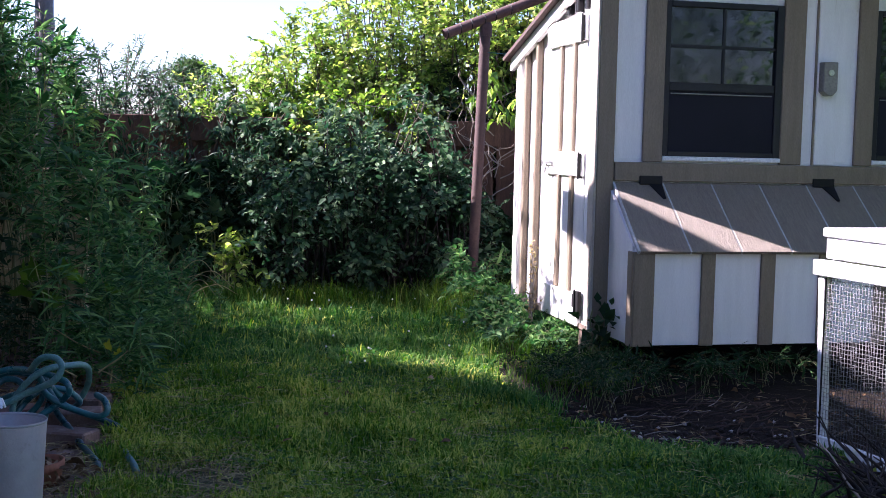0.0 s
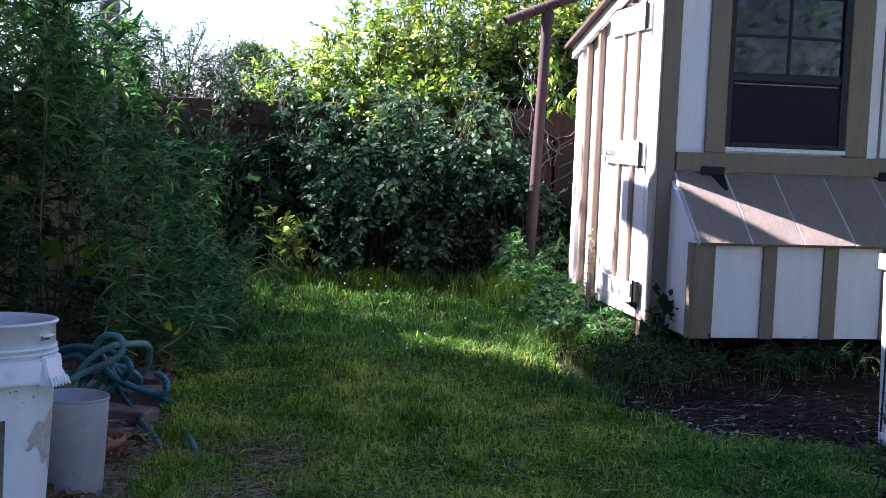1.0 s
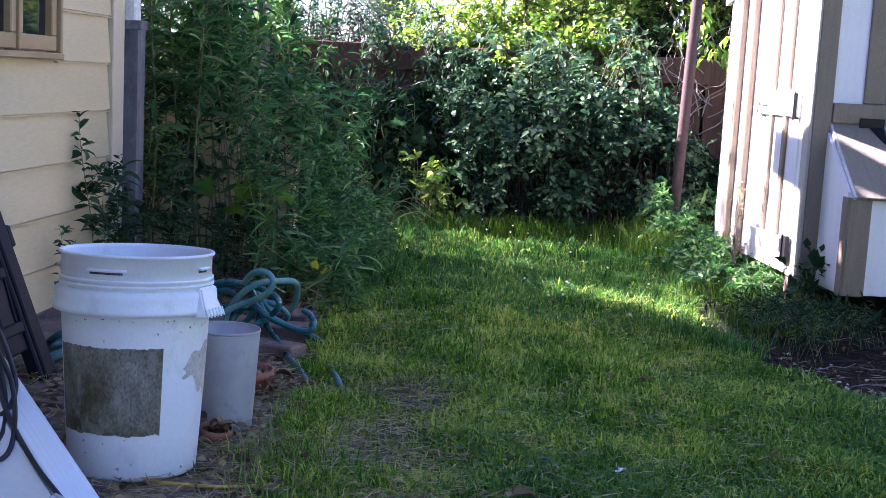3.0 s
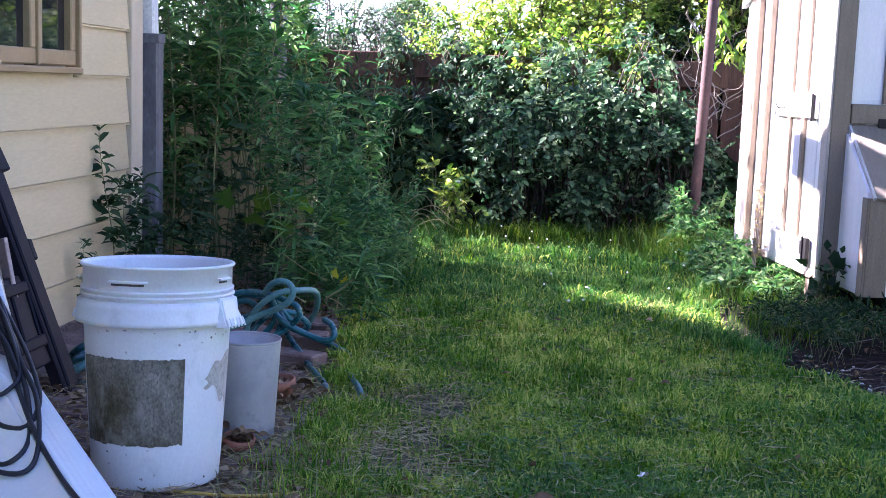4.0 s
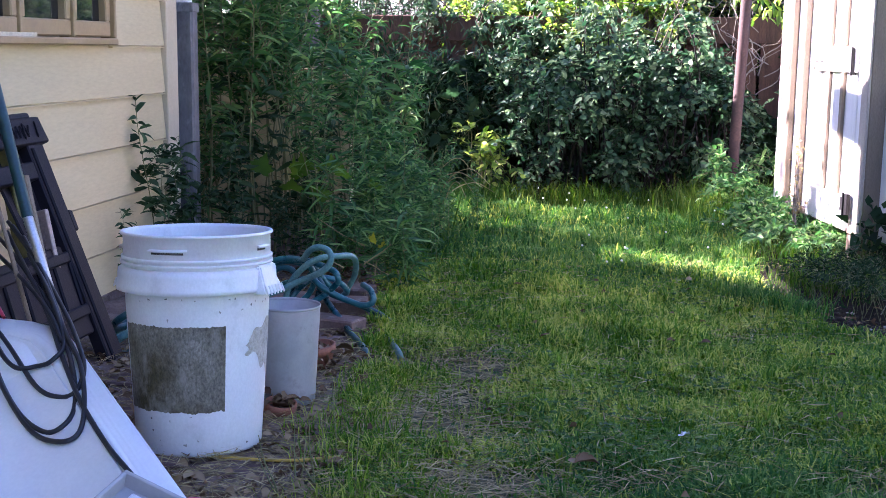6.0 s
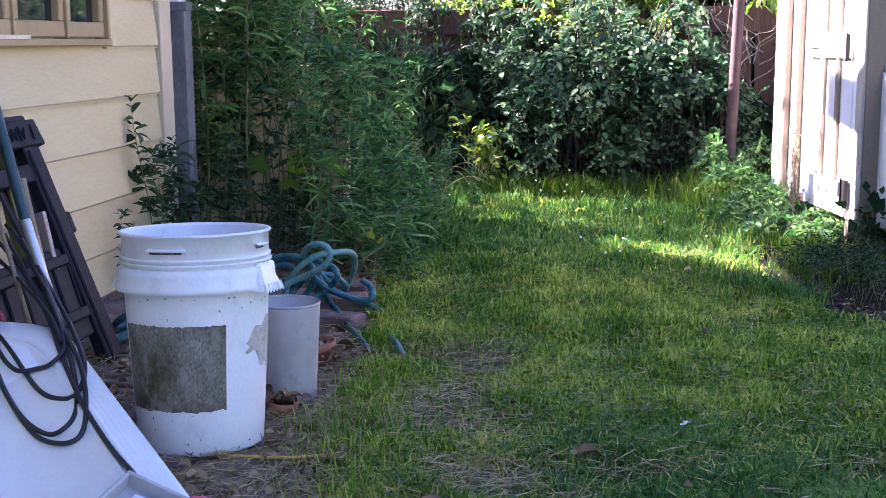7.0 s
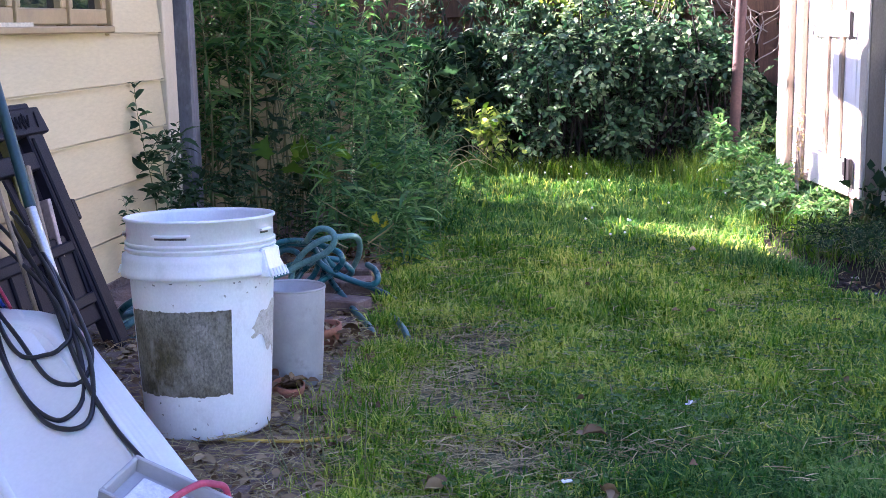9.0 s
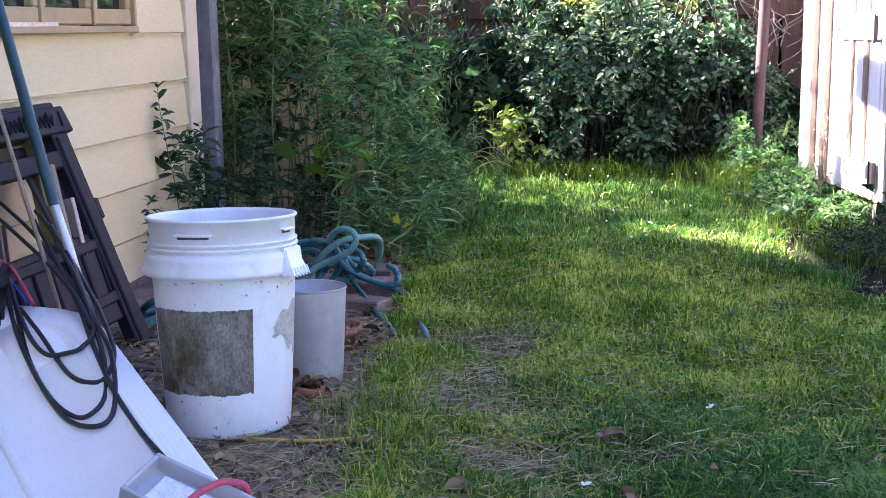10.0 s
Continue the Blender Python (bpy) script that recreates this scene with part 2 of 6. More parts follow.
# Darker greens with the shade put into the colour, for weeds in shade.
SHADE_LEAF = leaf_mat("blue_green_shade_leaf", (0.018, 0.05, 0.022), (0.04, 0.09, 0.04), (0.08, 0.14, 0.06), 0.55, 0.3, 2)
WALL_LEAF = leaf_mat("dull_shaded_weed_leaf", (0.02, 0.046, 0.022), (0.038, 0.08, 0.034), (0.068, 0.12, 0.05), 0.6, 0.28, 2, 0.75, 0.15)
MAPLE_LEAF = leaf_mat("maple_leaf", (0.05, 0.12, 0.02), (0.09, 0.18, 0.03), (0.17, 0.26, 0.045), 0.5, 0.4, 3)
SHRUB_LEAF = leaf_mat("grey_green_shrub_leaf", (0.017, 0.052, 0.024), (0.052, 0.112, 0.052), (0.155, 0.225, 0.115), 0.5, 0.24, 2.2, 1.0, 0.2, 1.4)
VINE_LEAF = leaf_mat("bright_vine_leaf", (0.06, 0.13, 0.022), (0.2, 0.31, 0.055), (0.52, 0.57, 0.17), 0.36, 0.48, 1.2, 0.9, 0.5)
YELLOW_LEAF = leaf_mat("yellowed_leaf", (0.2, 0.24, 0.035), (0.3, 0.32, 0.05), (0.4, 0.4, 0.08), 0.5, 0.35, 3)
FAR_LEAF = leaf_mat("far_tree_leaf", (0.03, 0.06, 0.02), (0.05, 0.09, 0.03), (0.08, 0.13, 0.05), 0.6, 0.3, 1)


def ground_mat():
    """Soil under the lawn, with brown bare earth beside the wall and under the hutch."""
    m = mat("soil_and_turf", (0.05, 0.06, 0.022), (0.085, 0.095, 0.036), 0.95, 3, 60, 0.8, stain=((0.16, 0.125, 0.09), (0.54, 0.72)), relief=0.012)
    return m


GROUND = ground_mat()
# Taupe paint, lightened as the sun-facing corner board looks in full sun.
SUNLIT_TAUPE = mat("sunlit_taupe_paint", (0.4, 0.35, 0.28), (0.47, 0.415, 0.34), 0.6, 7, 110, 0.5, stretch=(5, 5, 0.8))
# Earth and clods coloured near black for the shade under the hutch.
DARK_SOIL = mat("shaded_dark_earth", (0.009, 0.006, 0.004), (0.022, 0.014, 0.01), 0.95, 5, 70, 0.9, spec=0.15, stain=((0.045, 0.03, 0.024), (0.6, 0.8)), relief=0.012)
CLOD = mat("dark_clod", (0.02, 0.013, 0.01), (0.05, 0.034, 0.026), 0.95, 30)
SOIL = mat("bare_earth", (0.11, 0.074, 0.062), (0.21, 0.15, 0.13), 0.95, 5, 70, 0.9, stain=((0.25, 0.19, 0.165), (0.52, 0.75)), relief=0.012)


# ---- building helpers ----
def link_mesh(name, me, material, parent, label):
    ob = new(name, me)
    if material:
        me.materials.append(material)
    if parent:
        ob.parent = parent
    if label:
        ob["label"] = label
    return ob


def part(name, bm, material, parent=None, label="", smooth=False):
    """Links a bmesh as one mesh object under a thing or a part."""
    me = bpy.data.meshes.new(name)
    bm.to_mesh(me)
    bm.free()
    if smooth:
        me.shade_smooth()
    return link_mesh(name, me, material, parent, label)


def array_part(name, verts, faces, material, parent=None, label="", smooth=False):
    """The same from arrays of corners and of faces with equally many corners."""
    verts, faces = np.asarray(verts, np.float32), np.asarray(faces, np.int32)
    me = bpy.data.meshes.new(name)
    k = faces.shape[1]
    me.vertices.add(len(verts))
    me.vertices.foreach_set("co", verts.ravel())
    me.loops.add(faces.size)
    me.loops.foreach_set("vertex_index", faces.ravel())
    me.polygons.add(len(faces))
    me.polygons.foreach_set("loop_start", np.arange(0, faces.size, k, dtype=np.int32))
    me.update(calc_edges=True)
    if smooth:
        me.shade_smooth()
    return link_mesh(name, me, material, parent, label)


def thing(name, label, category, m=None, group="", kind=""):
    ob = new(name)
    ob.empty_display_size = 0.1
    if m:
        ob.matrix_world = m
    return tagged(ob, label, category, group, kind)


def box(x0, x1, y0, y1, z0, z1, bevel=0.003, bm=None):
    bm = bm or bmesh.new()
    made = bmesh.ops.create_cube(bm, size=1, matrix=Matrix.Translation(((x0 + x1) / 2, (y0 + y1) / 2, (z0 + z1) / 2)) @ Matrix.Diagonal((x1 - x0, y1 - y0, z1 - z0, 1)))
    if bevel:
        edges = list({e for v in made["verts"] for e in v.link_edges})
        bmesh.ops.bevel(bm, geom=edges, offset=bevel, segments=1, affect="EDGES")
    return bm


def beam(a, b, w, d, bevel=0.002, spin=0.0, bm=None):
    """A bar of section w by d from a to b."""
    a, b = Vector(a), Vector(b)
    one = box(-w / 2, w / 2, -d / 2, d / 2, 0, (b - a).length, bevel)
    one.transform(Matrix.Translation(a) @ (b - a).to_track_quat("Z", "Y").to_matrix().to_4x4() @ pose(0, 0, 0, 0, 0, spin))
    if bm is None:
        return one
    me = bpy.data.meshes.new("beam")
    one.to_mesh(me)
    one.free()
    bm.from_mesh(me)
    bpy.data.meshes.remove(me)
    return bm


def prism(outline, y0, y1, bevel=0.0):
    """An outline in x and z drawn out from y0 to y1."""
    bm = bmesh.new()
    f = bm.faces.new([bm.verts.new((x, y0, z)) for x, z in outline])
    r = bmesh.ops.extrude_face_region(bm, geom=[f])
    bmesh.ops.translate(bm, verts=[v for v in r["geom"] if isinstance(v, bmesh.types.BMVert)], vec=(0, y1 - y0, 0))
    bmesh.ops.recalc_face_normals(bm, faces=bm.faces)
    if bevel:
        bmesh.ops.bevel(bm, geom=list(bm.edges), offset=bevel, segments=1, affect="EDGES")
    return bm


def lathe(profile, segs=48, arc=(0.0, 2 * math.pi)):
    """A profile of (radius, height) turned round z."""
    bm = bmesh.new()
    full = abs(arc[1] - arc[0] - 2 * math.pi) < 1e-6
    n = segs if full else segs + 1
    rings = [[bm.verts.new((r * math.cos(arc[0] + (arc[1] - arc[0]) * i / segs), r * math.sin(arc[0] + (arc[1] - arc[0]) * i / segs), z)) for i in range(n)] for r, z in profile]
    for a, b in zip(rings, rings[1:]):
        for i in range(segs):
            j = (i + 1) % n
            bm.faces.new((a[i], a[j], b[j], b[i]))
    return bm


def curve_through(points, steps=8):
    """A smooth line through the points (Catmull-Rom)."""
    p = [np.array(q, float) for q in points]
    p = [2 * p[0] - p[1]] + p + [2 * p[-1] - p[-2]]
    out = []
    for a, b, c, d in zip(p, p[1:], p[2:], p[3:]):
        for s in np.linspace(0, 1, steps, endpoint=False):
            out.append(0.5 * (2 * b + (c - a) * s + (2 * a - 5 * b + 4 * c - d) * s**2 + (3 * b - a - 3 * c + d) * s**3))
    return np.array(out + [p[-2]])


def tube_arrays(line, radius, sides=8, taper=None):
    """Corners and quads of a tube along a line of points."""
    line = np.asarray(line, float)
    n = len(line)
    way = np.gradient(line, axis=0)
    way /= np.linalg.norm(way, axis=1, keepdims=True) + 1e-9
    side = np.cross(way, [0.13, 0.21, 0.97])
    side /= np.linalg.norm(side, axis=1, keepdims=True) + 1e-9
    up = np.cross(side, way)
    a = np.linspace(0, 2 * math.pi, sides, endpoint=False)
    r = np.full(n, radius) if taper is None else np.linspace(radius, taper, n)
    v = line[:, None] + (np.cos(a)[None, :, None] * side[:, None] + np.sin(a)[None, :, None] * up[:, None]) * r[:, None, None]
    i, j = np.meshgrid(np.arange(n - 1), np.arange(sides), indexing="ij")
    k = (j + 1) % sides
    f = np.stack([i * sides + j, i * sides + k, (i + 1) * sides + k, (i + 1) * sides + j], -1).reshape(-1, 4)
    return v.reshape(-1, 3), f


def joined(pieces):
    vs, fs, o = [], [], 0
    for v, f in pieces:
        vs.append(v)
        fs.append(f + o)
        o += len(v)
    return np.concatenate(vs), np.concatenate(fs)


def tubes(name, lines, radius, material, parent=None, label="", sides=8, taper=None):
    v, f = joined([tube_arrays(q, radius, sides, taper) for q in lines])
    return array_part(name, v, f, material, parent, label, smooth=True)


def unit(v):
    return v / (np.linalg.norm(v, axis=-1, keepdims=True) + 1e-9)


def leaves(base, way, length, width, curl=0.25, fold=0.35, rng=None, oval=0.5, tumble=0.45, plain=False):
    """Corners and triangles of folded, drooping leaves, one for each base and direction; oval 0: pointed, 1: rounded; plain: four triangles a leaf."""
    rng = rng or np.random.default_rng(1)
    n = len(base)
    way = unit(way)
    side = unit(np.cross(way, np.array([0, 0, 1.0]) + rng.normal(0, tumble, (n, 3))))
    up = np.cross(side, way)
    L, W = np.broadcast_to(length, n)[:, None], np.broadcast_to(width, n)[:, None]
    twist = rng.normal(0, 0.12, (n, 1))
    if plain:
        mid = base + way * L * 0.46 - up * L * curl * 0.2
        v = np.stack([base, mid - side * W * 0.5 + up * W * fold, mid, mid + side * W * 0.5 + up * W * fold, base + way * L * 0.98 - up * L * curl], 1)
        f = np.array([[0, 2, 1], [0, 3, 2], [1, 2, 4], [2, 3, 4]])
        return v.reshape(-1, 3), (np.arange(n)[:, None, None] * 5 + f[None]).reshape(-1, 3)
    pts = [base]
    for k, slim, full in ((0.2, 0.36, 0.4), (0.48, 0.5, 0.5), (0.76, 0.3, 0.42)):
        mid = base + way * L * k - up * L * curl * k**2
        w = W * (slim + (full - slim) * oval)
        lift = up * W * fold * (0.6 + 0.8 * k)
        pts += [mid - side * w + lift * (1 + twist), mid, mid + side * w + lift * (1 - twist)]
    v = np.stack(pts + [base + way * L * 0.98 - up * L * curl], 1)
    f = np.array([[0, 2, 1], [0, 3, 2], [1, 2, 5], [1, 5, 4], [2, 3, 6], [2, 6, 5], [4, 5, 8], [4, 8, 7], [5, 6, 9], [5, 9, 8], [7, 8, 10], [8, 9, 10]])
    return v.reshape(-1, 3), (np.arange(n)[:, None, None] * 11 + f[None]).reshape(-1, 3)


def blades(base, height, width, lean, rng):
    """Grass blades: a bent strip of a quad and a tip, as triangles."""
    n = len(base)
    a = rng.uniform(0, 2 * math.pi, n)
    d = np.stack([np.cos(a), np.sin(a), np.zeros(n)], 1)
    s = np.stack([-d[:, 1], d[:, 0], np.zeros(n)], 1)
    h, w = height[:, None], width[:, None]
    up = np.array([0, 0, 1.0])
    k = lean[:, None]
    mid = base + up * h * 0.55 + d * h * k * 0.3
    tip = base + up * h * (1 - 0.35 * k) + d * h * k
    v = np.stack([base - s * w / 2, base + s * w / 2, mid + s * w * 0.42, mid - s * w * 0.42, tip], 1)
    f = np.array([[0, 1, 2], [0, 2, 3], [3, 2, 4]])
    return v.reshape(-1, 3), (np.arange(n)[:, None, None] * 5 + f[None]).reshape(-1, 3)


# ---- ground ----
def lawn_edge(y):
    """Where the lawn ends beside the wall's strip of earth."""
    return np.interp(y, [1.2, 1.96, 2.3, 2.62, 3.1, 4.08, 5.0, 6.0], [-0.57, -0.67, -0.73, -0.795, -0.88, -1.1, -1.2, -1.3])


def bed_edge(x):
    """Where the lawn ends in front of the hutch's bed of earth."""
    return np.interp(x, [0.19, 0.24, 0.38, 0.66, 0.89, 1.08, 1.3, 2.2], [4.6, 4.25, 3.8, 3.45, 3.47, 3.45, 3.25, 2.6])


def rise(x, y):
    return 0.012 * np.sin(x * 3.1 + 0.4) * np.cos(y * 2.3) + 0.006 * np.sin(x * 9.7 + y * 6.1)


def ground_sheet():
    """One sheet, finely divided near the path and reaching far out."""
    ax = np.unique(np.concatenate([np.linspace(-300, -3, 12), np.linspace(-3, 3, 90), np.linspace(3, 300, 12)]))
    ay = np.unique(np.concatenate([np.linspace(-300, 0.5, 12), np.linspace(0.5, 8, 110), np.linspace(8, 300, 12)]))
    X, Y = np.meshgrid(ax, ay)
    near = (abs(X) < 3) & (Y > 0.5) & (Y < 8)
    Z = np.where(near, rise(X, Y) - 0.004, -0.01)
    w = len(ax)
    i, j = np.meshgrid(np.arange(len(ay) - 1), np.arange(w - 1), indexing="ij")
    f = np.stack([i * w + j, i * w + j + 1, (i + 1) * w + j + 1, (i + 1) * w + j], -1).reshape(-1, 4)
    g = array_part("ground", np.stack([X, Y, Z], -1).reshape(-1, 3), f, GROUND, smooth=True)
    tagged(g, "level garden ground of dark soil under a worn lawn", "ground", kind="structure")


def earth_patch(name, inside, x0, x1, y0, y1, label, soil, step=0.025):
    """A thin bed of earth wherever inside(x, y) holds, with a ragged edge."""
    nx, ny = int((x1 - x0) / step), int((y1 - y0) / step)
    X, Y = np.meshgrid(np.linspace(x0, x1, nx), np.linspace(y0, y1, ny))
    Z = rise(X, Y) + 0.004
    for s, h in ((0.05, 0.006), (0.16, 0.008)):
        Z += h * np.array([[noise.noise(Vector((x / s, y / s, 3.0))) for x, y in zip(a, b)] for a, b in zip(X, Y)])
    keep = inside(X, Y)
    i, j = np.meshgrid(np.arange(ny - 1), np.arange(nx - 1), indexing="ij")
    f = np.stack([i * nx + j, i * nx + j + 1, (i + 1) * nx + j + 1, (i + 1) * nx + j], -1)[keep[:-1, :-1]]
    ob = array_part(name, np.stack([X, Y, Z], -1).reshape(-1, 3), f.reshape(-1, 4), soil, smooth=True)
    tagged(ob, label, "earth", kind="structure")


ground_sheet()
earth_patch("wall_earth", lambda X, Y: X < lawn_edge(Y) + 0.05 * np.sin(Y * 11) - 0.02, -1.9, -0.55, 1.2, 5.2, "strip of bare dry earth beside the house wall", SOIL)
earth_patch("hutch_earth", lambda X, Y: Y > bed_edge(X) + 0.04 * np.sin(X * 13) + 0.02, 0.2, 2.1, 3.0, 6.2, "bed of dark earth under the hen hutch, shade put into its colour", DARK_SOIL)

# ---- house ----
HOUSE = pose(0, 0, 0, 0, 0, 3.81)
WX = -1.666


def house():
    h = tagged(new("wall_house"), "cream painted lap-sided house wall with brown windows", "house wall", kind="structure")
    h.matrix_world = HOUSE
    part("wall_core", box(WX - 0.25, WX - 0.03, -6, 4.33, 0, 2.17, 0), CORNER, h)
    part("footing", box(WX - 0.2, WX + 0.004, -6, 4.35, -0.05, 0.025, 0.004), SOIL, h, "mud-splashed footing")
    # lapped boards, each tilted so that its lower edge stands proud; a gap is left for the window
    for i in range(13):
        z = -0.01 + 0.1655 * i
        spans = [(-6, 4.26)]
        if 0.8 < z < 1.95:
            spans = [(-6, 1.75), (3.803, 4.26)]
        for a, b in spans:
            bm = prism([(WX - 0.03, z), (WX + 0.004, z), (WX + 0.0036, z + 0.004), (WX - 0.007, z + 0.0045), (WX - 0.007, z + 0.008), (WX + 0.0032, z + 0.0085), (WX - 0.012, z + 0.18), (WX - 0.03, z + 0.18)], a, b)
            part("siding_board", bm, CREAM, h)
    part("corner_board", box(WX - 0.035, WX + 0.012, 4.262, 4.372, 0.02, 2.17, 0.003), CORNER, h, "grubby white corner board")
    # unseen eave end, its outline notched to let a streak of sun through
    outline = [(WX - 6.7, -6.2), (WX + 0.5, -6.2), (WX + 0.5, 5.0), (WX - 0.46, 5.0), (WX - 0.48, 4.87), (WX - 1.13, 5.3), (WX - 6.7, 5.3)]
    eave = prism(outline, 2.17, 2.28, 0.004)
    eave.transform(Matrix(((1, 0, 0, 0), (0, 0, 1, 0), (0, 1, 0, 0), (0, 0, 0, 1))))
    bmesh.ops.recalc_face_normals(eave, faces=eave.faces)
    part("eave", eave, CORNER, h)
    roof = prism([(WX + 0.53, 2.284), (WX - 3.2, 3.85), (WX - 6.9, 2.284)], -6.2, 4.62)
    part("roof", roof, ROOFING, h)
    # an unseen board past the corner, shaped to shade the hutch and lawn
    fascia = prism([(4.8, 1.6), (5.24, 1.6), (5.26, 2.3), (5.606, 2.3), (5.606, 2.47), (5.32, 2.49), (5.2, 2.58), (5.1, 2.72), (5.02, 2.9), (5.02, 2.16), (4.8, 2.16)], WX + 0.262, WX + 0.29, 0.003)
    fascia.transform(Matrix(((0, 1, 0, 0), (1, 0, 0, 0), (0, 0, 1, 0), (0, 0, 0, 1))))
    bmesh.ops.recalc_face_normals(fascia, faces=fascia.faces)
    part("fascia", fascia, CORNER, h)
    part("wall_far", box(WX - 6.5, WX - 0.252, 4.1, 4.33, 0, 2.17, 0), CREAM, h)
    # an unseen wall behind the tall weeds, added to shade weeds and lawn
    shade_wall = prism([(4.332, 0), (5.75, 0), (5.75, 1.72), (4.332, 1.72)], WX - 0.8, WX - 0.53)
    shade_wall.transform(Matrix(((0, 1, 0, 0), (1, 0, 0, 0), (0, 0, 1, 0), (0, 0, 0, 1))))
    bmesh.ops.recalc_face_normals(shade_wall, faces=shade_wall.faces)
    part("wall_recess", shade_wall, CORNER, h)
    for i in range(10):
        z = -0.01 + 0.1655 * i
        part("siding_board", prism([(WX - 0.53, z), (WX - 0.496, z), (WX - 0.512, z + 0.18), (WX - 0.53, z + 0.18)], 4.334, 5.75), CREAM, h)
    part("wall_rear", box(WX - 6.5, WX - 6.3, -6, 4.098, 0, 2.17, 0), CREAM, h)


def house_window():
    w = tagged(new("window_house"), "brown wooden three-light casement window with dark panes", "window", kind="structure")
    w.matrix_world = HOUSE
    z0, z1, v0, v1 = 0.848, 1.9, 1.8, 3.8
    part("sill", box(WX - 0.03, WX + 0.035, v0 - 0.02, v1 - 0.019, 0.826, z0, 0.004), TAN_FRAME, w, "chipped brown sill")
    part("jamb", box(WX - 0.03, WX + 0.022, v1 - 0.016, v1, z0, z1, 0.003), TAN_FRAME, w)
    part("jamb", box(WX - 0.03, WX + 0.022, v0, v0 + 0.03, z0, z1, 0.003), TAN_FRAME, w)
    part("lintel", box(WX - 0.03, WX + 0.022, v0 + 0.03, v1 - 0.03, z1 - 0.03, z1, 0.003), TAN_FRAME, w)
    cuts = [v0 + 0.03, 2.177, 2.507, 2.837, 3.167, 3.497, v1 - 0.016]
    for a, b in zip(cuts, cuts[1:]):
        sash = part("sash", box(WX - 0.03, WX + 0.01, a + 0.006, b - 0.006, z0 + 0.004, z0 + 0.052, 0.004), TAN_FRAME, w)
        for c in (a + 0.006, b - 0.04):
            part("stile", box(WX - 0.03, WX + 0.01, c, c + 0.034, z0 + 0.052, z1 - 0.032, 0.004), TAN_FRAME, sash)
        part("pane", box(WX - 0.02, WX - 0.014, a + 0.04, b - 0.04, z0 + 0.052, z1 - 0.032, 0), GLASS, sash)
    for c in cuts[1:-1]:
        part("mullion", box(WX - 0.03, WX + 0.018, c - 0.006, c + 0.006, z0, z1 - 0.03, 0.002), TAN_FRAME, w)


def downspout():
    d = thing("downspout", "weathered grey downspout under a white elbow at the house corner", "downspout", HOUSE)
    x, y = WX + 0.045, 4.43
    part("lower_pipe", box(x - 0.056, x + 0.016, y - 0.032, y + 0.032, 0.0, 0.98, 0.008), GUTTER_GREY, d, "scuffed grey pipe")
    up = bmesh.new()
    beam((x - 0.03, y, 0.95), (x - 0.036, y, 1.25), 0.06, 0.055, 0.006, bm=up)
    beam((x - 0.036, y, 1.24), (x - 0.045, y, 2.165), 0.06, 0.055, 0.006, bm=up)
    part("upper_pipe", up, GUTTER_WHITE, d, "white painted pipe")
    part("strap", box(x - 0.06, x + 0.02, y - 0.036, y + 0.036, 0.95, 0.985, 0.003), GUTTER_GREY, d)


def low_wall():
    """The cream-boarded low wall behind the tall weeds."""
    b = tagged(new("wall_low"), "low cream board-clad wall with a brown cap behind tall weeds", "wall", kind="structure")
    b.matrix_world = pose(-1.62, 5.42, 0, 0, 0, 3.81)
    part("wall_core", box(-0.93, -0.012, 0.02, 0.14, 0, 0.7, 0), CREAM, b)
    for i in range(5):
        z = 0.0 + 0.142 * i
        bm = prism([(-0.93, z), (0, z), (0, z + 0.138), (-0.93, z + 0.138)], -0.004, 0.018, 0.003)
        part("siding_board", bm, CREAM, b)
    part("cap", box(-0.93, 0.004, -0.008, 0.145, 0.712, 0.728, 0.003), TAN_FRAME, b)


house()
house_window()
downspout()
low_wall()

# ---- fence ----
def fence():
    f = tagged(new("fence"), "dark brown board fence with a sunlit top rail, overgrown by shrubs", "fence", kind="structure")
    rng = random.Random(4)
    x = -5.0
    while x < 4.0:
        top = 0.93 + rng.uniform(-0.015, 0.015)
        b = box(-0.066, 0.066, -0.009, 0.009, 0, top, 0.003)
        ob = part("board", b, FENCE_WOOD, f)
        ob.matrix_basis = pose(x, 7.35 + rng.uniform(-0.006, 0.006), -0.01, 0, rng.uniform(-0.5, 0.5), 0)
        x += 0.141 + rng.uniform(0.0, 0.008)
    for z0, z1, y in ((0.875, 1.025, 7.32), (0.3, 0.39, 7.39)):
        part("rail", box(-5, 4, y - 0.018, y + 0.018, z0, z1, 0.004), FENCE_WOOD, f)
    for i in range(5):
        part("post", box(-4.6 + 2.1 * i, -4.51 + 2.1 * i, 7.4, 7.49, -0.02, 1.06, 0.005), FENCE_WOOD, f)


fence()

# ---- hen hutch ----
COOP = pose(0.527, 4.726, 0, 0, 0, 12.66)


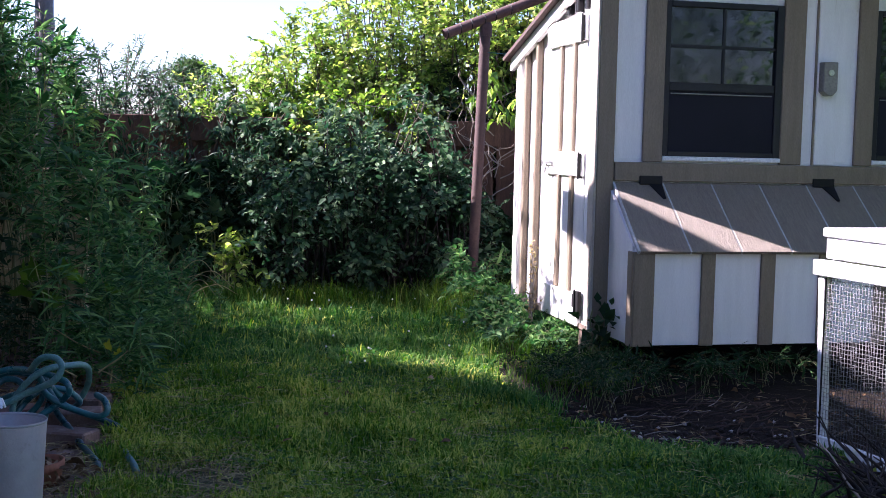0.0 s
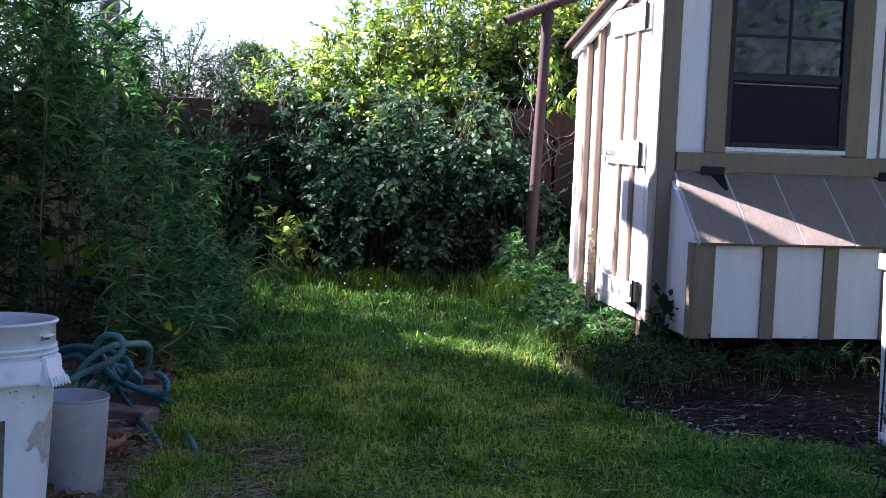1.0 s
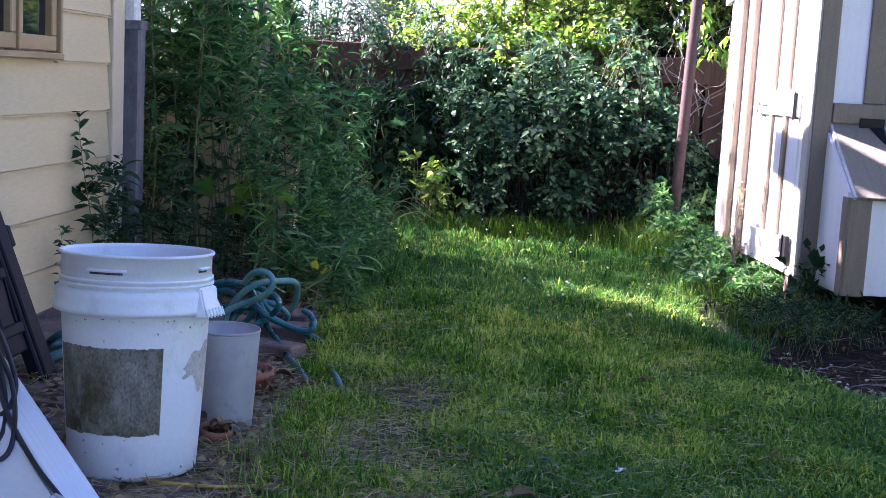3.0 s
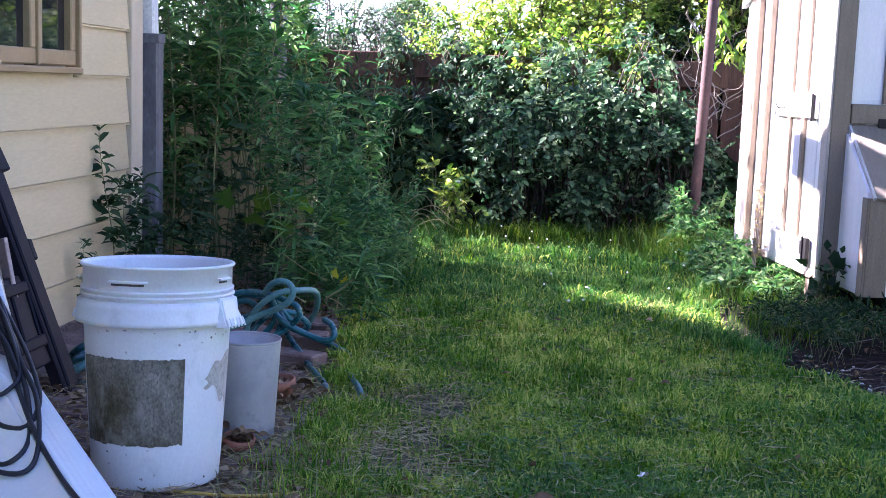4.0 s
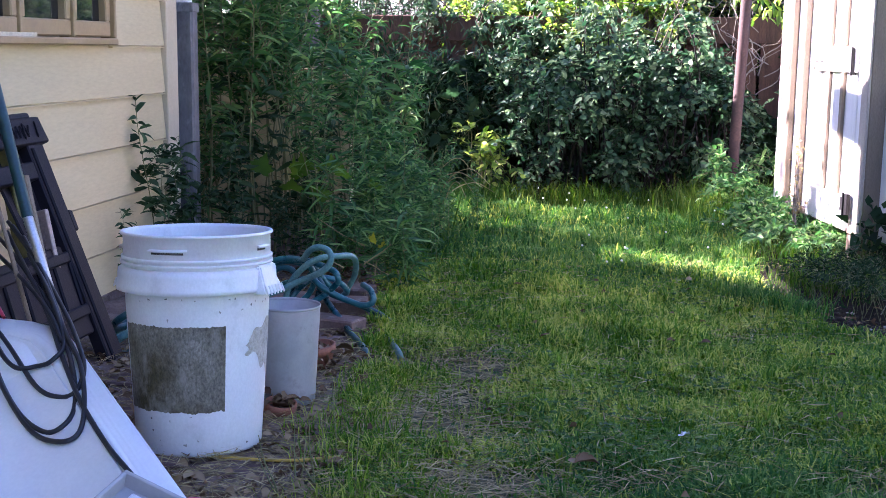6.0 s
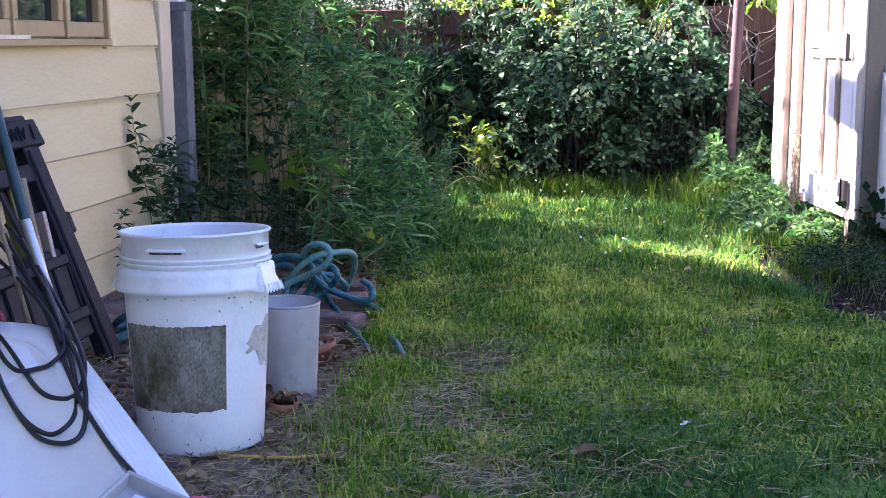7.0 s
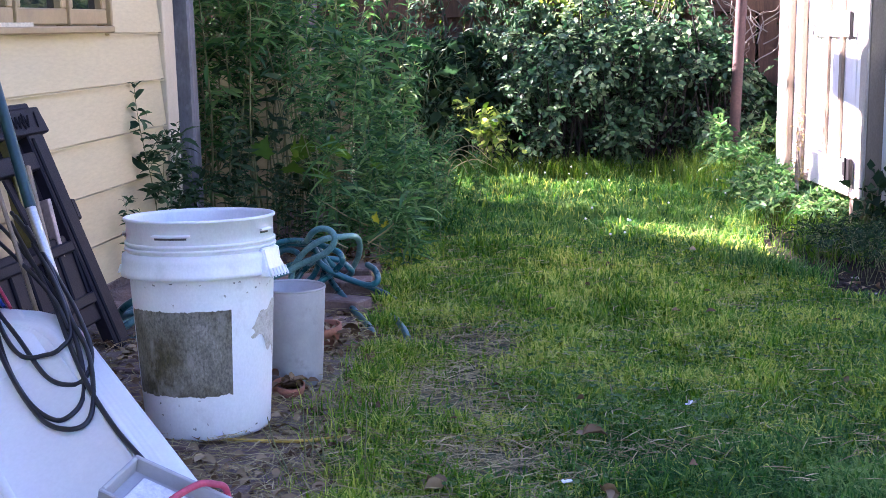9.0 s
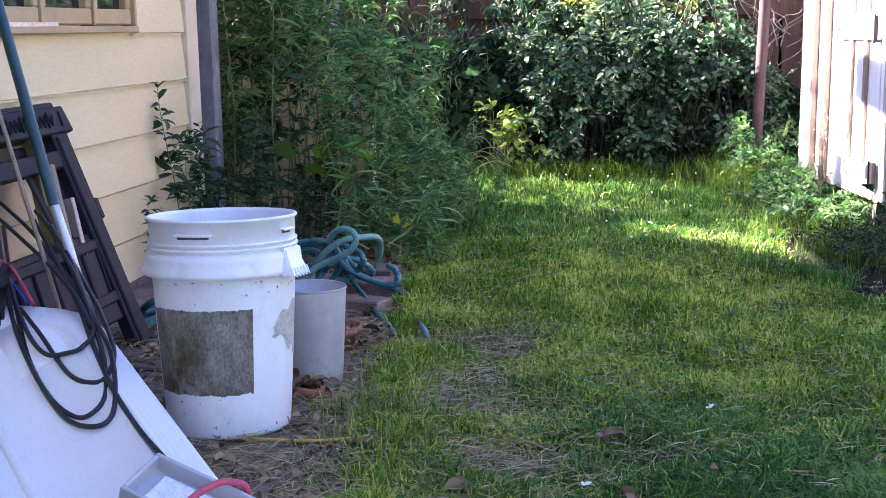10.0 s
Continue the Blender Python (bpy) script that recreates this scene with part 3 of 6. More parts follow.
def hutch():
    c = thing("hen_hutch", "raised white hen hutch with taupe trim and lean-to nest box", "hen hutch", COOP)
    W, D, Z0 = 1.95, 1.12, 0.15

    def top(v):
        return 1.6 - 0.262 * v

    # walls with openings for the two windows
    openings = [(0.314, 0.816), (1.227, 1.717)]
    zs, zt = 0.835, 1.452
    part("front_wall", box(0.05, W, 0.012, 0.03, Z0, zs, 0.001), WHITE_WOOD, c)
    for a, b in ((0.05, 0.314), (0.816, 1.227), (1.717, W)):
        part("front_panel", box(a, b, 0.012, 0.03, zs, zt, 0.001), WHITE_WOOD, c)
    part("front_header", box(0.05, W, 0.012, 0.03, zt, 1.57, 0.001), WHITE_WOOD, c)
    side = bmesh.new()
    vs = [side.verts.new(q) for q in ((0.012, 0.031, Z0), (0.012, D, Z0), (0.012, D, top(D)), (0.012, 0.031, top(0.031)), (0.03, 0.031, Z0), (0.03, D, Z0), (0.03, D, top(D)), (0.03, 0.031, top(0.031)))]
    for q in ((0, 1, 2, 3), (7, 6, 5, 4), (0, 4, 5, 1), (1, 5, 6, 2), (2, 6, 7, 3), (3, 7, 4, 0)):
        side.faces.new([vs[k] for k in q])
    bmesh.ops.recalc_face_normals(side, faces=side.faces)
    part("side_wall", side, WHITE_WOOD, c)
    part("back_wall", box(0.031, W, D - 0.018, D, Z0, top(D), 0), WHITE_WOOD, c)
    part("far_wall", box(W - 0.018, W, 0.031, D - 0.019, Z0, top(D), 0), WHITE_WOOD, c)
    part("floor_panel", box(0.031, W - 0.019, 0.031, D - 0.019, Z0, Z0 + 0.02, 0), GREY_WOOD, c)
    # corner boards
    part("corner_board", box(0.0, 0.07, -0.008, 0.011, Z0 - 0.01, 1.585, 0.003), TAUPE_WOOD, c, "taupe corner board")
    part("corner_board", box(-0.012, -0.0005, -0.008, 0.058, Z0, 1.57, 0.003), SUNLIT_TAUPE, c)
    part("corner_board", box(-0.008, 0.011, D - 0.045, D + 0.01, Z0 - 0.01, top(D), 0.003), WHITE_WOOD, c)
    part("jamb", box(-0.006, 0.011, 0.06, 0.106, Z0 + 0.002, 1.5, 0.002), WHITE_WOOD, c)
    # battens on the side wall
    for v in (0.79, 0.97, 1.065):
        part("batten", box(-0.016, 0.011, v - 0.016, v + 0.014, Z0, top(v) - 0.02, 0.003), WHITE_WOOD if v > 1 else TAUPE_WOOD, c)
    # front trim
    part("front_rail", box(0.118, W, -0.012, 0.011, 0.746, 0.82, 0.003), TAUPE_WOOD, c, "taupe rail over the nest box")
    for a, b in openings:
        part("casing", box(a - 0.08, a, -0.006, 0.011, 0.822, 1.56, 0.003), TAUPE_WOOD, c)
        part("casing", box(b, b + 0.095, -0.006, 0.011, 0.822, 1.56, 0.003), TAUPE_WOOD, c)
    part("head_trim", box(0.089, W, -0.004, 0.011, 1.562, 1.6, 0.003), TAUPE_WOOD, c)
    part("batten", box(0.962, 0.97, 0.004, 0.0118, 0.822, 1.56, 0.001), TAUPE_WOOD, c)
    part("panel_board", box(0.971, 1.06, 0.002, 0.0115, 0.822, 1.56, 0.002), WHITE_WOOD, c)
    # windows
    for a, b in openings:
        w = part("window", box(a, a + 0.022, -0.002, 0.03, zs + 0.012, zt, 0.002), BLACK_VINYL, c, "small black single-hung window")
        part("frame", box(b - 0.03, b, -0.002, 0.03, zs + 0.012, zt, 0.002), BLACK_VINYL, w)
        part("frame", box(a + 0.022, b - 0.03, -0.002, 0.03, zt - 0.022, zt, 0.002), BLACK_VINYL, w)
        part("frame", box(a + 0.022, b - 0.03, -0.002, 0.03, zs + 0.012, zs + 0.032, 0.002), BLACK_VINYL, w)
        part("window_sill", box(a, b, -0.012, 0.03, zs - 0.006, zs + 0.011, 0.002), CAGE_PAINT, w, "white sill strip")
        mid = 1.118
        part("meeting_rail", box(a + 0.022, b - 0.03, 0.002, 0.024, mid - 0.015, mid + 0.018, 0.002), BLACK_VINYL, w)
        part("upper_pane", box(a + 0.022, b - 0.03, 0.014, 0.018, mid + 0.018, zt - 0.022, 0), GLASS, w)
        part("grille_bar", box((a + b) / 2 - 0.006, (a + b) / 2 + 0.006, 0.009, 0.013, mid + 0.018, zt - 0.022, 0.001), BLACK_VINYL, w)
        part("grille_bar", box(a + 0.022, b - 0.03, 0.008, 0.012, 1.272, 1.284, 0.001), BLACK_VINYL, w)
        part("insect_screen", box(a + 0.022, b - 0.03, 0.008, 0.01, zs + 0.032, mid - 0.015, 0), SCREEN, w)
        part("screen_bead", box(a + 0.03, b - 0.04, 0.003, 0.0078, mid - 0.028, mid - 0.023, 0.001), VENT_GREY, w)
    # door on the side
    d = part("door", box(-0.008, 0.011, 0.11, 0.605, Z0 + 0.004, 1.405, 0.003), WHITE_WOOD, c, "white ledged door with taupe battens")
    for z0, z1 in ((Z0 + 0.006, 0.285), (0.758, 0.855), (1.295, 1.4)):
        part("ledge", box(-0.024, -0.0085, 0.112, 0.603, z0, z1, 0.003), WHITE_WOOD, d)
    for v in (0.255, 0.425):
        for z0, z1 in ((0.287, 0.756), (0.857, 1.293)):
            part("batten", box(-0.022, -0.0085, v - 0.018, v + 0.014, z0, z1, 0.002), TAUPE_WOOD, d)
    for z in (1.345, 0.8, 0.25):
        h = part("hinge", box(-0.034 if z > 0.5 else -0.03, -0.014, 0.116 if z > 0.5 else 0.088, 0.13, z - 0.05, z + 0.05, 0.002), BLACK_IRON, d, "black strap hinge")
        if z < 0.5:
            part("strap", prism([(-0.03, z - 0.02), (-0.03, z + 0.035), (-0.025, z + 0.035), (-0.025, z - 0.02)], 0.13, 0.165, 0.001), BLACK_IRON, h)
        part("pin", box(-0.036, -0.03, 0.118, 0.128, z - 0.055, z + 0.055, 0.001), BLACK_IRON, h)
    hasp = part("hasp", box(-0.032, -0.0245, 0.46, 0.6, 0.795, 0.815, 0.002), STEEL, d, "steel hasp with a snap hook")
    tubes("snap_hook", [curve_through([(-0.036, 0.57, 0.81), (-0.042, 0.55, 0.8), (-0.04, 0.535, 0.78), (-0.036, 0.55, 0.765), (-0.034, 0.56, 0.79)])], 0.005, STEEL, hasp)
    part("staple", box(-0.036, -0.008, 0.608, 0.62, 0.79, 0.82, 0.002), STEEL, hasp)
    for v in (0.115, 0.23, 0.35):
        part("vent_slot", prism([(-0.016, 1.418), (-0.016, 1.475), (0.0105, 1.475), (0.0105, 1.418)], v, v + 0.035, 0.004), BLACK_IRON, c)
    # roof
    for name, z0, z1, x0, m in (("rake_board", -0.055, 0.0, -0.03, WHITE_WOOD), ("roof_sheet", 0.0, 0.018, -0.06, ROOFING)):
        bm = bmesh.new()
        x1 = -0.008 if name == "rake_board" else W + 0.08
        v0, v1 = (0.012, D + 0.06) if name == "rake_board" else (-0.25, D + 0.09)
        q = [bm.verts.new(k) for k in [(x, v, top(v) + z) for x in (x0, x1) for v in (v0, v1) for z in (z0, z1)]]
        for f in ((0, 1, 3, 2), (4, 6, 7, 5), (0, 4, 5, 1), (2, 3, 7, 6), (1, 5, 7, 3), (0, 2, 6, 4)):
            bm.faces.new([q[k] for k in f])
        bmesh.ops.recalc_face_normals(bm, faces=bm.faces)
        part(name, bm, m, c)
    # legs
    for u, v in ((0.045, 0.1), (0.07, D - 0.14), (W - 0.1, 0.05), (W - 0.1, D - 0.1)):
        part("leg", box(u, u + 0.05, v, v + 0.05, -0.03, Z0 + 0.0, 0.003), GREY_WOOD, c, "weathered timber leg")
    # nest box
    n0, n1, vf, zb, zf = 0.1, 1.4, -0.28, 0.14, 0.5
    nb = part("nest_box", box(n0 + 0.012, n1, vf + 0.006, vf + 0.02, zb, zf, 0.001), WHITE_WOOD, c, "white nest box with taupe battens")
    cheek = prism([(vf + 0.022, zb), (0.008, zb), (0.008, 0.721), (vf + 0.022, 0.511)], n0 + 0.005, n0 + 0.018)
    cheek.transform(Matrix(((0, 1, 0, 0), (1, 0, 0, 0), (0, 0, 1, 0), (0, 0, 0, 1))))
    bmesh.ops.recalc_face_normals(cheek, faces=cheek.faces)
    part("cheek", cheek, WHITE_WOOD, nb)
    cheek = box(n1 - 0.014, n1, vf + 0.021, 0.008, zb, 0.48, 0.001)
    part("cheek", cheek, WHITE_WOOD, nb)
    part("base", box(n0 + 0.02, n1 - 0.015, vf + 0.021, 0.01, zb + 0.004, zb + 0.016, 0), GREY_WOOD, nb)
    part("corner_batten", box(n0 - 0.004, n0 + 0.004, vf - 0.006, vf + 0.045, zb - 0.003, 0.492, 0.002), TAUPE_WOOD, nb)
    for a, b in ((0.104, 0.185), (0.373, 0.427), (0.614, 0.672), (0.855, 0.912), (1.095, 1.15), (1.3, 1.4)):
        part("batten", box(a, b, vf - 0.008, vf + 0.005, zb - 0.002, 0.492, 0.002), TAUPE_WOOD, nb)
    # lid of grooved board, falling to the front
    hinge_v, drop = -0.004, math.degrees(math.atan2(0.247, 0.3))
    slope = math.hypot(0.3, 0.247)
    lid = new("lid")
    lid.parent = c
    lid.matrix_basis = pose(0.118, hinge_v, 0.742, drop, 0, 0)
    lid["label"] = "taupe grooved-board lid with pale grooves"
    cuts = [0.0, 0.204, 0.408, 0.614, 0.82, 1.03, 1.29]
    for a, b in zip(cuts, cuts[1:]):
        part("panel", box(a + 0.0035, b - 0.0035, -slope, 0, -0.014, 0.0, 0.0012), LID_WOOD, lid)
        if b < 1.2:
            part("groove", box(b - 0.0034, b + 0.0034, -slope + 0.001, -0.001, -0.013, -0.0015, 0), SEAM, lid)
    part("edge_strip", box(-0.006, 0.003, -slope, 0, -0.015, 0.001, 0.001), SEAM, lid)
    for u in (0.219, 0.962):
        strap = bmesh.new()
        q = [strap.verts.new((k - 0.118, y, 0.002)) for k, y in ((u + 0.035, -0.004), (u + 0.094, -0.004), (u + 0.086, -0.1), (u + 0.074, -0.1))]
        f = strap.faces.new(q)
        r = bmesh.ops.extrude_face_region(strap, geom=[f])
        bmesh.ops.translate(strap, verts=[e for e in r["geom"] if isinstance(e, bmesh.types.BMVert)], vec=(0, 0, 0.004))
        bmesh.ops.recalc_face_normals(strap, faces=strap.faces)
        part("hinge", strap, BLACK_IRON, lid, "black tee hinge")
        part("hinge_leaf", box(u, u + 0.095, -0.02, -0.0125, 0.733, 0.768, 0.002), BLACK_IRON, c, "black hinge leaf")
    # vent box
    e = part("vent_box", prism([(0.978, 1.118), (1.0, 1.1), (1.02, 1.1), (1.04, 1.122), (1.04, 1.235), (0.978, 1.235)], -0.038, 0.011, 0.003), VENT_GREY, c, "grey plastic latch box")
    dial = lathe([(0.0, 0.0), (0.012, 0.0), (0.012, 0.006), (0.0, 0.006)], 16)
    dial.transform(pose(1.008, -0.038, 1.192, 90))
    part("dial", dial, STEEL, e)
    # the side wall and its corner stand a little to the right of the hutch's origin
    for ob in c.children:
        if ob.type == "MESH" and min(v.co.x for v in ob.data.vertices) < 0.0125:
            ob.location.x = 0.045


hutch()


# ---- clothes-line post ----
def clothes_post():
    p = thing("clothes_line_post", "rusty iron clothes-line post with a sloping cross-bar", "post")
    tubes("pole", [[(0.124, 6.33, -0.05), (0.173, 6.33, 1.524)]], 0.0275, RUST, p, sides=14)
    bar = tubes("cross_bar", [[(-0.041, 6.28, 1.44), (0.57, 6.4, 1.695)]], 0.0265, RUST, p, "pale rusted cross-bar", sides=14)
    part("collar", lathe([(0.028, -0.03), (0.033, -0.03), (0.033, 0.03), (0.028, 0.03)], 16), RUST, p).matrix_basis = pose(0.172, 6.33, 1.47, 0, 1.8, 0)
    a, b = Vector((-0.041, 6.28, 1.44)), Vector((0.57, 6.4, 1.695))
    for s in (0.02, 0.13, 0.22, 0.33, 0.42, 0.55):
        c = a.lerp(b, s)
        ring = lathe([(0.027, -0.003), (0.0305, 0), (0.027, 0.003)], 16)
        ring.transform(Matrix.Translation(c) @ (b - a).to_track_quat("Z", "Y").to_matrix().to_4x4() @ pose(0, 0, 0, 14, 10, 0))
        part("wire_wrap", ring, BLACK_IRON, bar)
    tubes("line", [curve_through([(0.16, 6.33, 1.36), (0.45, 6.1, 1.32), (0.62, 5.85, 1.3)])], 0.0022, HOSE, p)


clothes_post()


# ---- things beside the wall ----
def arc_patch(radius, a0, a1, z0, z1, ragged, seed, cols=40, rows=22, keep=None):
    """A thin curved sheet with ragged edges, on a slightly tapering drum; angles in degrees."""
    bm, grid = bmesh.new(), []
    for j in range(rows + 1):
        row = []
        for i in range(cols + 1):
            u, v = i / cols, j / rows
            a = radians(a0 + (a1 - a0) * u)
            z = z0 + (z1 - z0) * v
            edge = (noise.noise(Vector((u * 9, v * 9, seed))) + 0.8 * noise.noise(Vector((u * 41, v * 9, seed + 3)))) * ragged
            if j in (0, rows):
                z += edge
            r = radius(z)
            row.append(bm.verts.new((r * math.cos(a), r * math.sin(a), z)))
        grid.append(row)
    for j in range(rows):
        for i in range(cols):
            if keep is None or keep((i + 0.5) / cols, (j + 0.5) / rows):
                bm.faces.new((grid[j][i], grid[j][i + 1], grid[j + 1][i + 1], grid[j + 1][i]))
    bmesh.ops.delete(bm, geom=[v for v in bm.verts if not v.link_faces], context="VERTS")
    return bm


def bucket():
    face = -66.0
    b = thing("bucket", "tall white plastic bucket with a grimy grey label", "bucket", pose(-1.033, 2.298, 0.004, -3.2, -0.9, 0) @ Matrix.Diagonal((1.044, 1.044, 1.018, 1)))

    def side(z):
        return 0.124 + 0.018 * z / 0.335

    body = lathe([(0.0, 0.0), (0.112, 0.0), (0.12, 0.003), (0.1235, 0.01), (side(0.1), 0.1), (side(0.2), 0.2), (side(0.335), 0.335), (0.1435, 0.34), (0.1435, 0.436), (0.1475, 0.437), (0.149, 0.44), (0.1475, 0.443), (0.142, 0.443), (0.1405, 0.436), (0.139, 0.34), (0.122, 0.012), (0.0, 0.01)], 72)
    part("body", body, BUCKET, b, smooth=True)
    for z, r, h in ((0.392, 0.1475, 0.006), (0.382, 0.1485, 0.005)):
        part("rib", lathe([(0.1432, z - h / 2), (r, z - h / 2), (r, z + h / 2), (0.1432, z + h / 2)], 72), BUCKET, b, smooth=True)
    part("skirt", lathe([(0.1432, 0.374), (0.153, 0.37), (0.1545, 0.36), (0.1555, 0.342), (0.1575, 0.336), (0.1575, 0.328), (0.154, 0.327), (0.152, 0.336), (0.1432, 0.34)], 72), BUCKET, b, "flared skirt below the rim", smooth=True)
    part("label_patch", arc_patch(lambda z: side(z) + 0.0012, face - 76, face + 21, 0.094, 0.265, 0.0045, 2.0, 90, 30), LABEL, b, "weathered grey-brown paper label")
    part("torn_patch", arc_patch(lambda z: side(z) + 0.0013, face + 36, face + 80, 0.148, 0.272, 0.006, 5.0, 90, 80, lambda u, v: abs(v - 0.56 + 0.06 * math.sin(u * 14)) < 0.05 + 0.55 * u * (0.8 + 0.2 * math.sin(v * 9 + 1)) and u + 0.12 * math.sin(v * 21) > 0.05), TORN, b, "torn scrap of pale label")
    for a0, a1, z in ((-38, -8, 0.412), (50, 66, 0.414), (-100, -80, 0.41), (130, 160, 0.412)):
        tab = part("lug", lathe([(0.1432, z + 0.004), (0.151, z + 0.003), (0.151, z - 0.001), (0.1432, z - 0.001)], 10, (radians(face + a0), radians(face + a1))), BUCKET, b, smooth=True)
        part("slot", lathe([(0.1438, z - 0.0015), (0.1446, z - 0.0015), (0.1446, z - 0.006), (0.1438, z - 0.006)], 10, (radians(face + a0 + 1), radians(face + a1 - 3))), SCUFF, tab)
    for s in (58, 238):
        # a wedge that widens and flares towards its ribbed lower edge
        bm = bmesh.new()
        q = [bm.verts.new(k) for k in ((0.143, -0.026, 0.379), (0.152, -0.023, 0.378), (0.152, 0.023, 0.378), (0.143, 0.026, 0.379), (0.143, -0.04, 0.322), (0.174, -0.037, 0.324), (0.174, 0.037, 0.324), (0.143, 0.04, 0.322))]
        for k in ((0, 1, 2, 3), (7, 6, 5, 4), (0, 4, 5, 1), (1, 5, 6, 2), (2, 6, 7, 3), (3, 7, 4, 0)):
            bm.faces.new([q[i] for i in k])
        bmesh.ops.recalc_face_normals(bm, faces=bm.faces)
        bmesh.ops.bevel(bm, geom=list(bm.edges), offset=0.003, segments=2, affect="EDGES")
        ear = part("handle_ear", bm, BUCKET, b, "wedge-shaped ribbed handle ear")
        ear.matrix_basis = pose(0, 0, 0, 0, 0, face + s)
        for k in range(6):
            part("fin", beam((0.1685, -0.031 + 0.0124 * k, 0.34), (0.1755, -0.032 + 0.0128 * k, 0.3215), 0.003, 0.004, 0.001), BUCKET, ear)
    rng = random.Random(3)
    for _ in range(26):
        a, z = rng.uniform(-80, 80), rng.choice([rng.uniform(0.008, 0.09), rng.uniform(0.27, 0.325), rng.uniform(0.3, 0.326)])
        part("scuff", arc_patch(lambda q: side(q) + 0.0008, face + a, face + a + rng.uniform(0.8, 3.2), z, z + rng.uniform(0.001, 0.004), 0.004, a, 4, 2), GRIME if _ % 3 else SCUFF, b)


def pail():
    p = thing("plant_pot", "plain pale grey plastic pot standing behind a bucket", "plant pot", pose(-0.966, 2.641, 0.004, -1.5, 1, 0) @ Matrix.Diagonal((0.962, 0.962, 1.115, 1)))
    part("body", lathe([(0.0, 0.0), (0.072, 0.0), (0.075, 0.004), (0.083, 0.2), (0.0832, 0.203), (0.0818, 0.203), (0.0725, 0.008), (0.0, 0.006)], 56), PAIL, p, smooth=True)
    part("rim", lathe([(0.0815, 0.203), (0.0842, 0.203), (0.0842, 0.207), (0.0832, 0.2085), (0.0818, 0.207), (0.0815, 0.203)], 56), PAIL, p, "thin pale rim", smooth=True)


def litter_leaves(n, where, rng, size=0.035):
    """Curled dead leaves lying at the given places."""
    base = np.array([where() for _ in range(n)])
    a = rng.uniform(0, 2 * math.pi, n)
    way = np.stack([np.cos(a), np.sin(a), rng.uniform(-0.1, 0.5, n)], 1)
    return leaves(base, way, rng.uniform(0.5, 1.3, n) * size, rng.uniform(0.4, 0.8, n) * size, 0.3, 0.3, rng)


def terracotta(name, label, r, h, m, filled):
    p = thing(name, label, "flower pot", m)
    part("bowl", lathe([(0.0, 0.0), (r * 0.68, 0.0), (r * 0.72, 0.003), (r * 0.93, h - 0.02), (r, h - 0.019), (r * 1.02, h), (r * 0.93, h + 0.001), (r * 0.88, h - 0.02), (r * 0.66, 0.008), (0.0, 0.006)], 40), TERRACOTTA, p, smooth=True)
    rng = np.random.default_rng(int(r * 1000))
    if filled:
        part("soil", lathe([(0.0, h * 0.45), (r * 0.5, h * 0.5), (r * 0.8, h * 0.42)], 20), SOIL, p)
        v, f = litter_leaves(18, lambda: (rng.normal(0, r * 0.45), rng.normal(0, r * 0.45), h * 0.6 + rng.uniform(0, 0.02)), rng, 0.04)
        array_part("dead_leaves", v, f, LITTER, p)


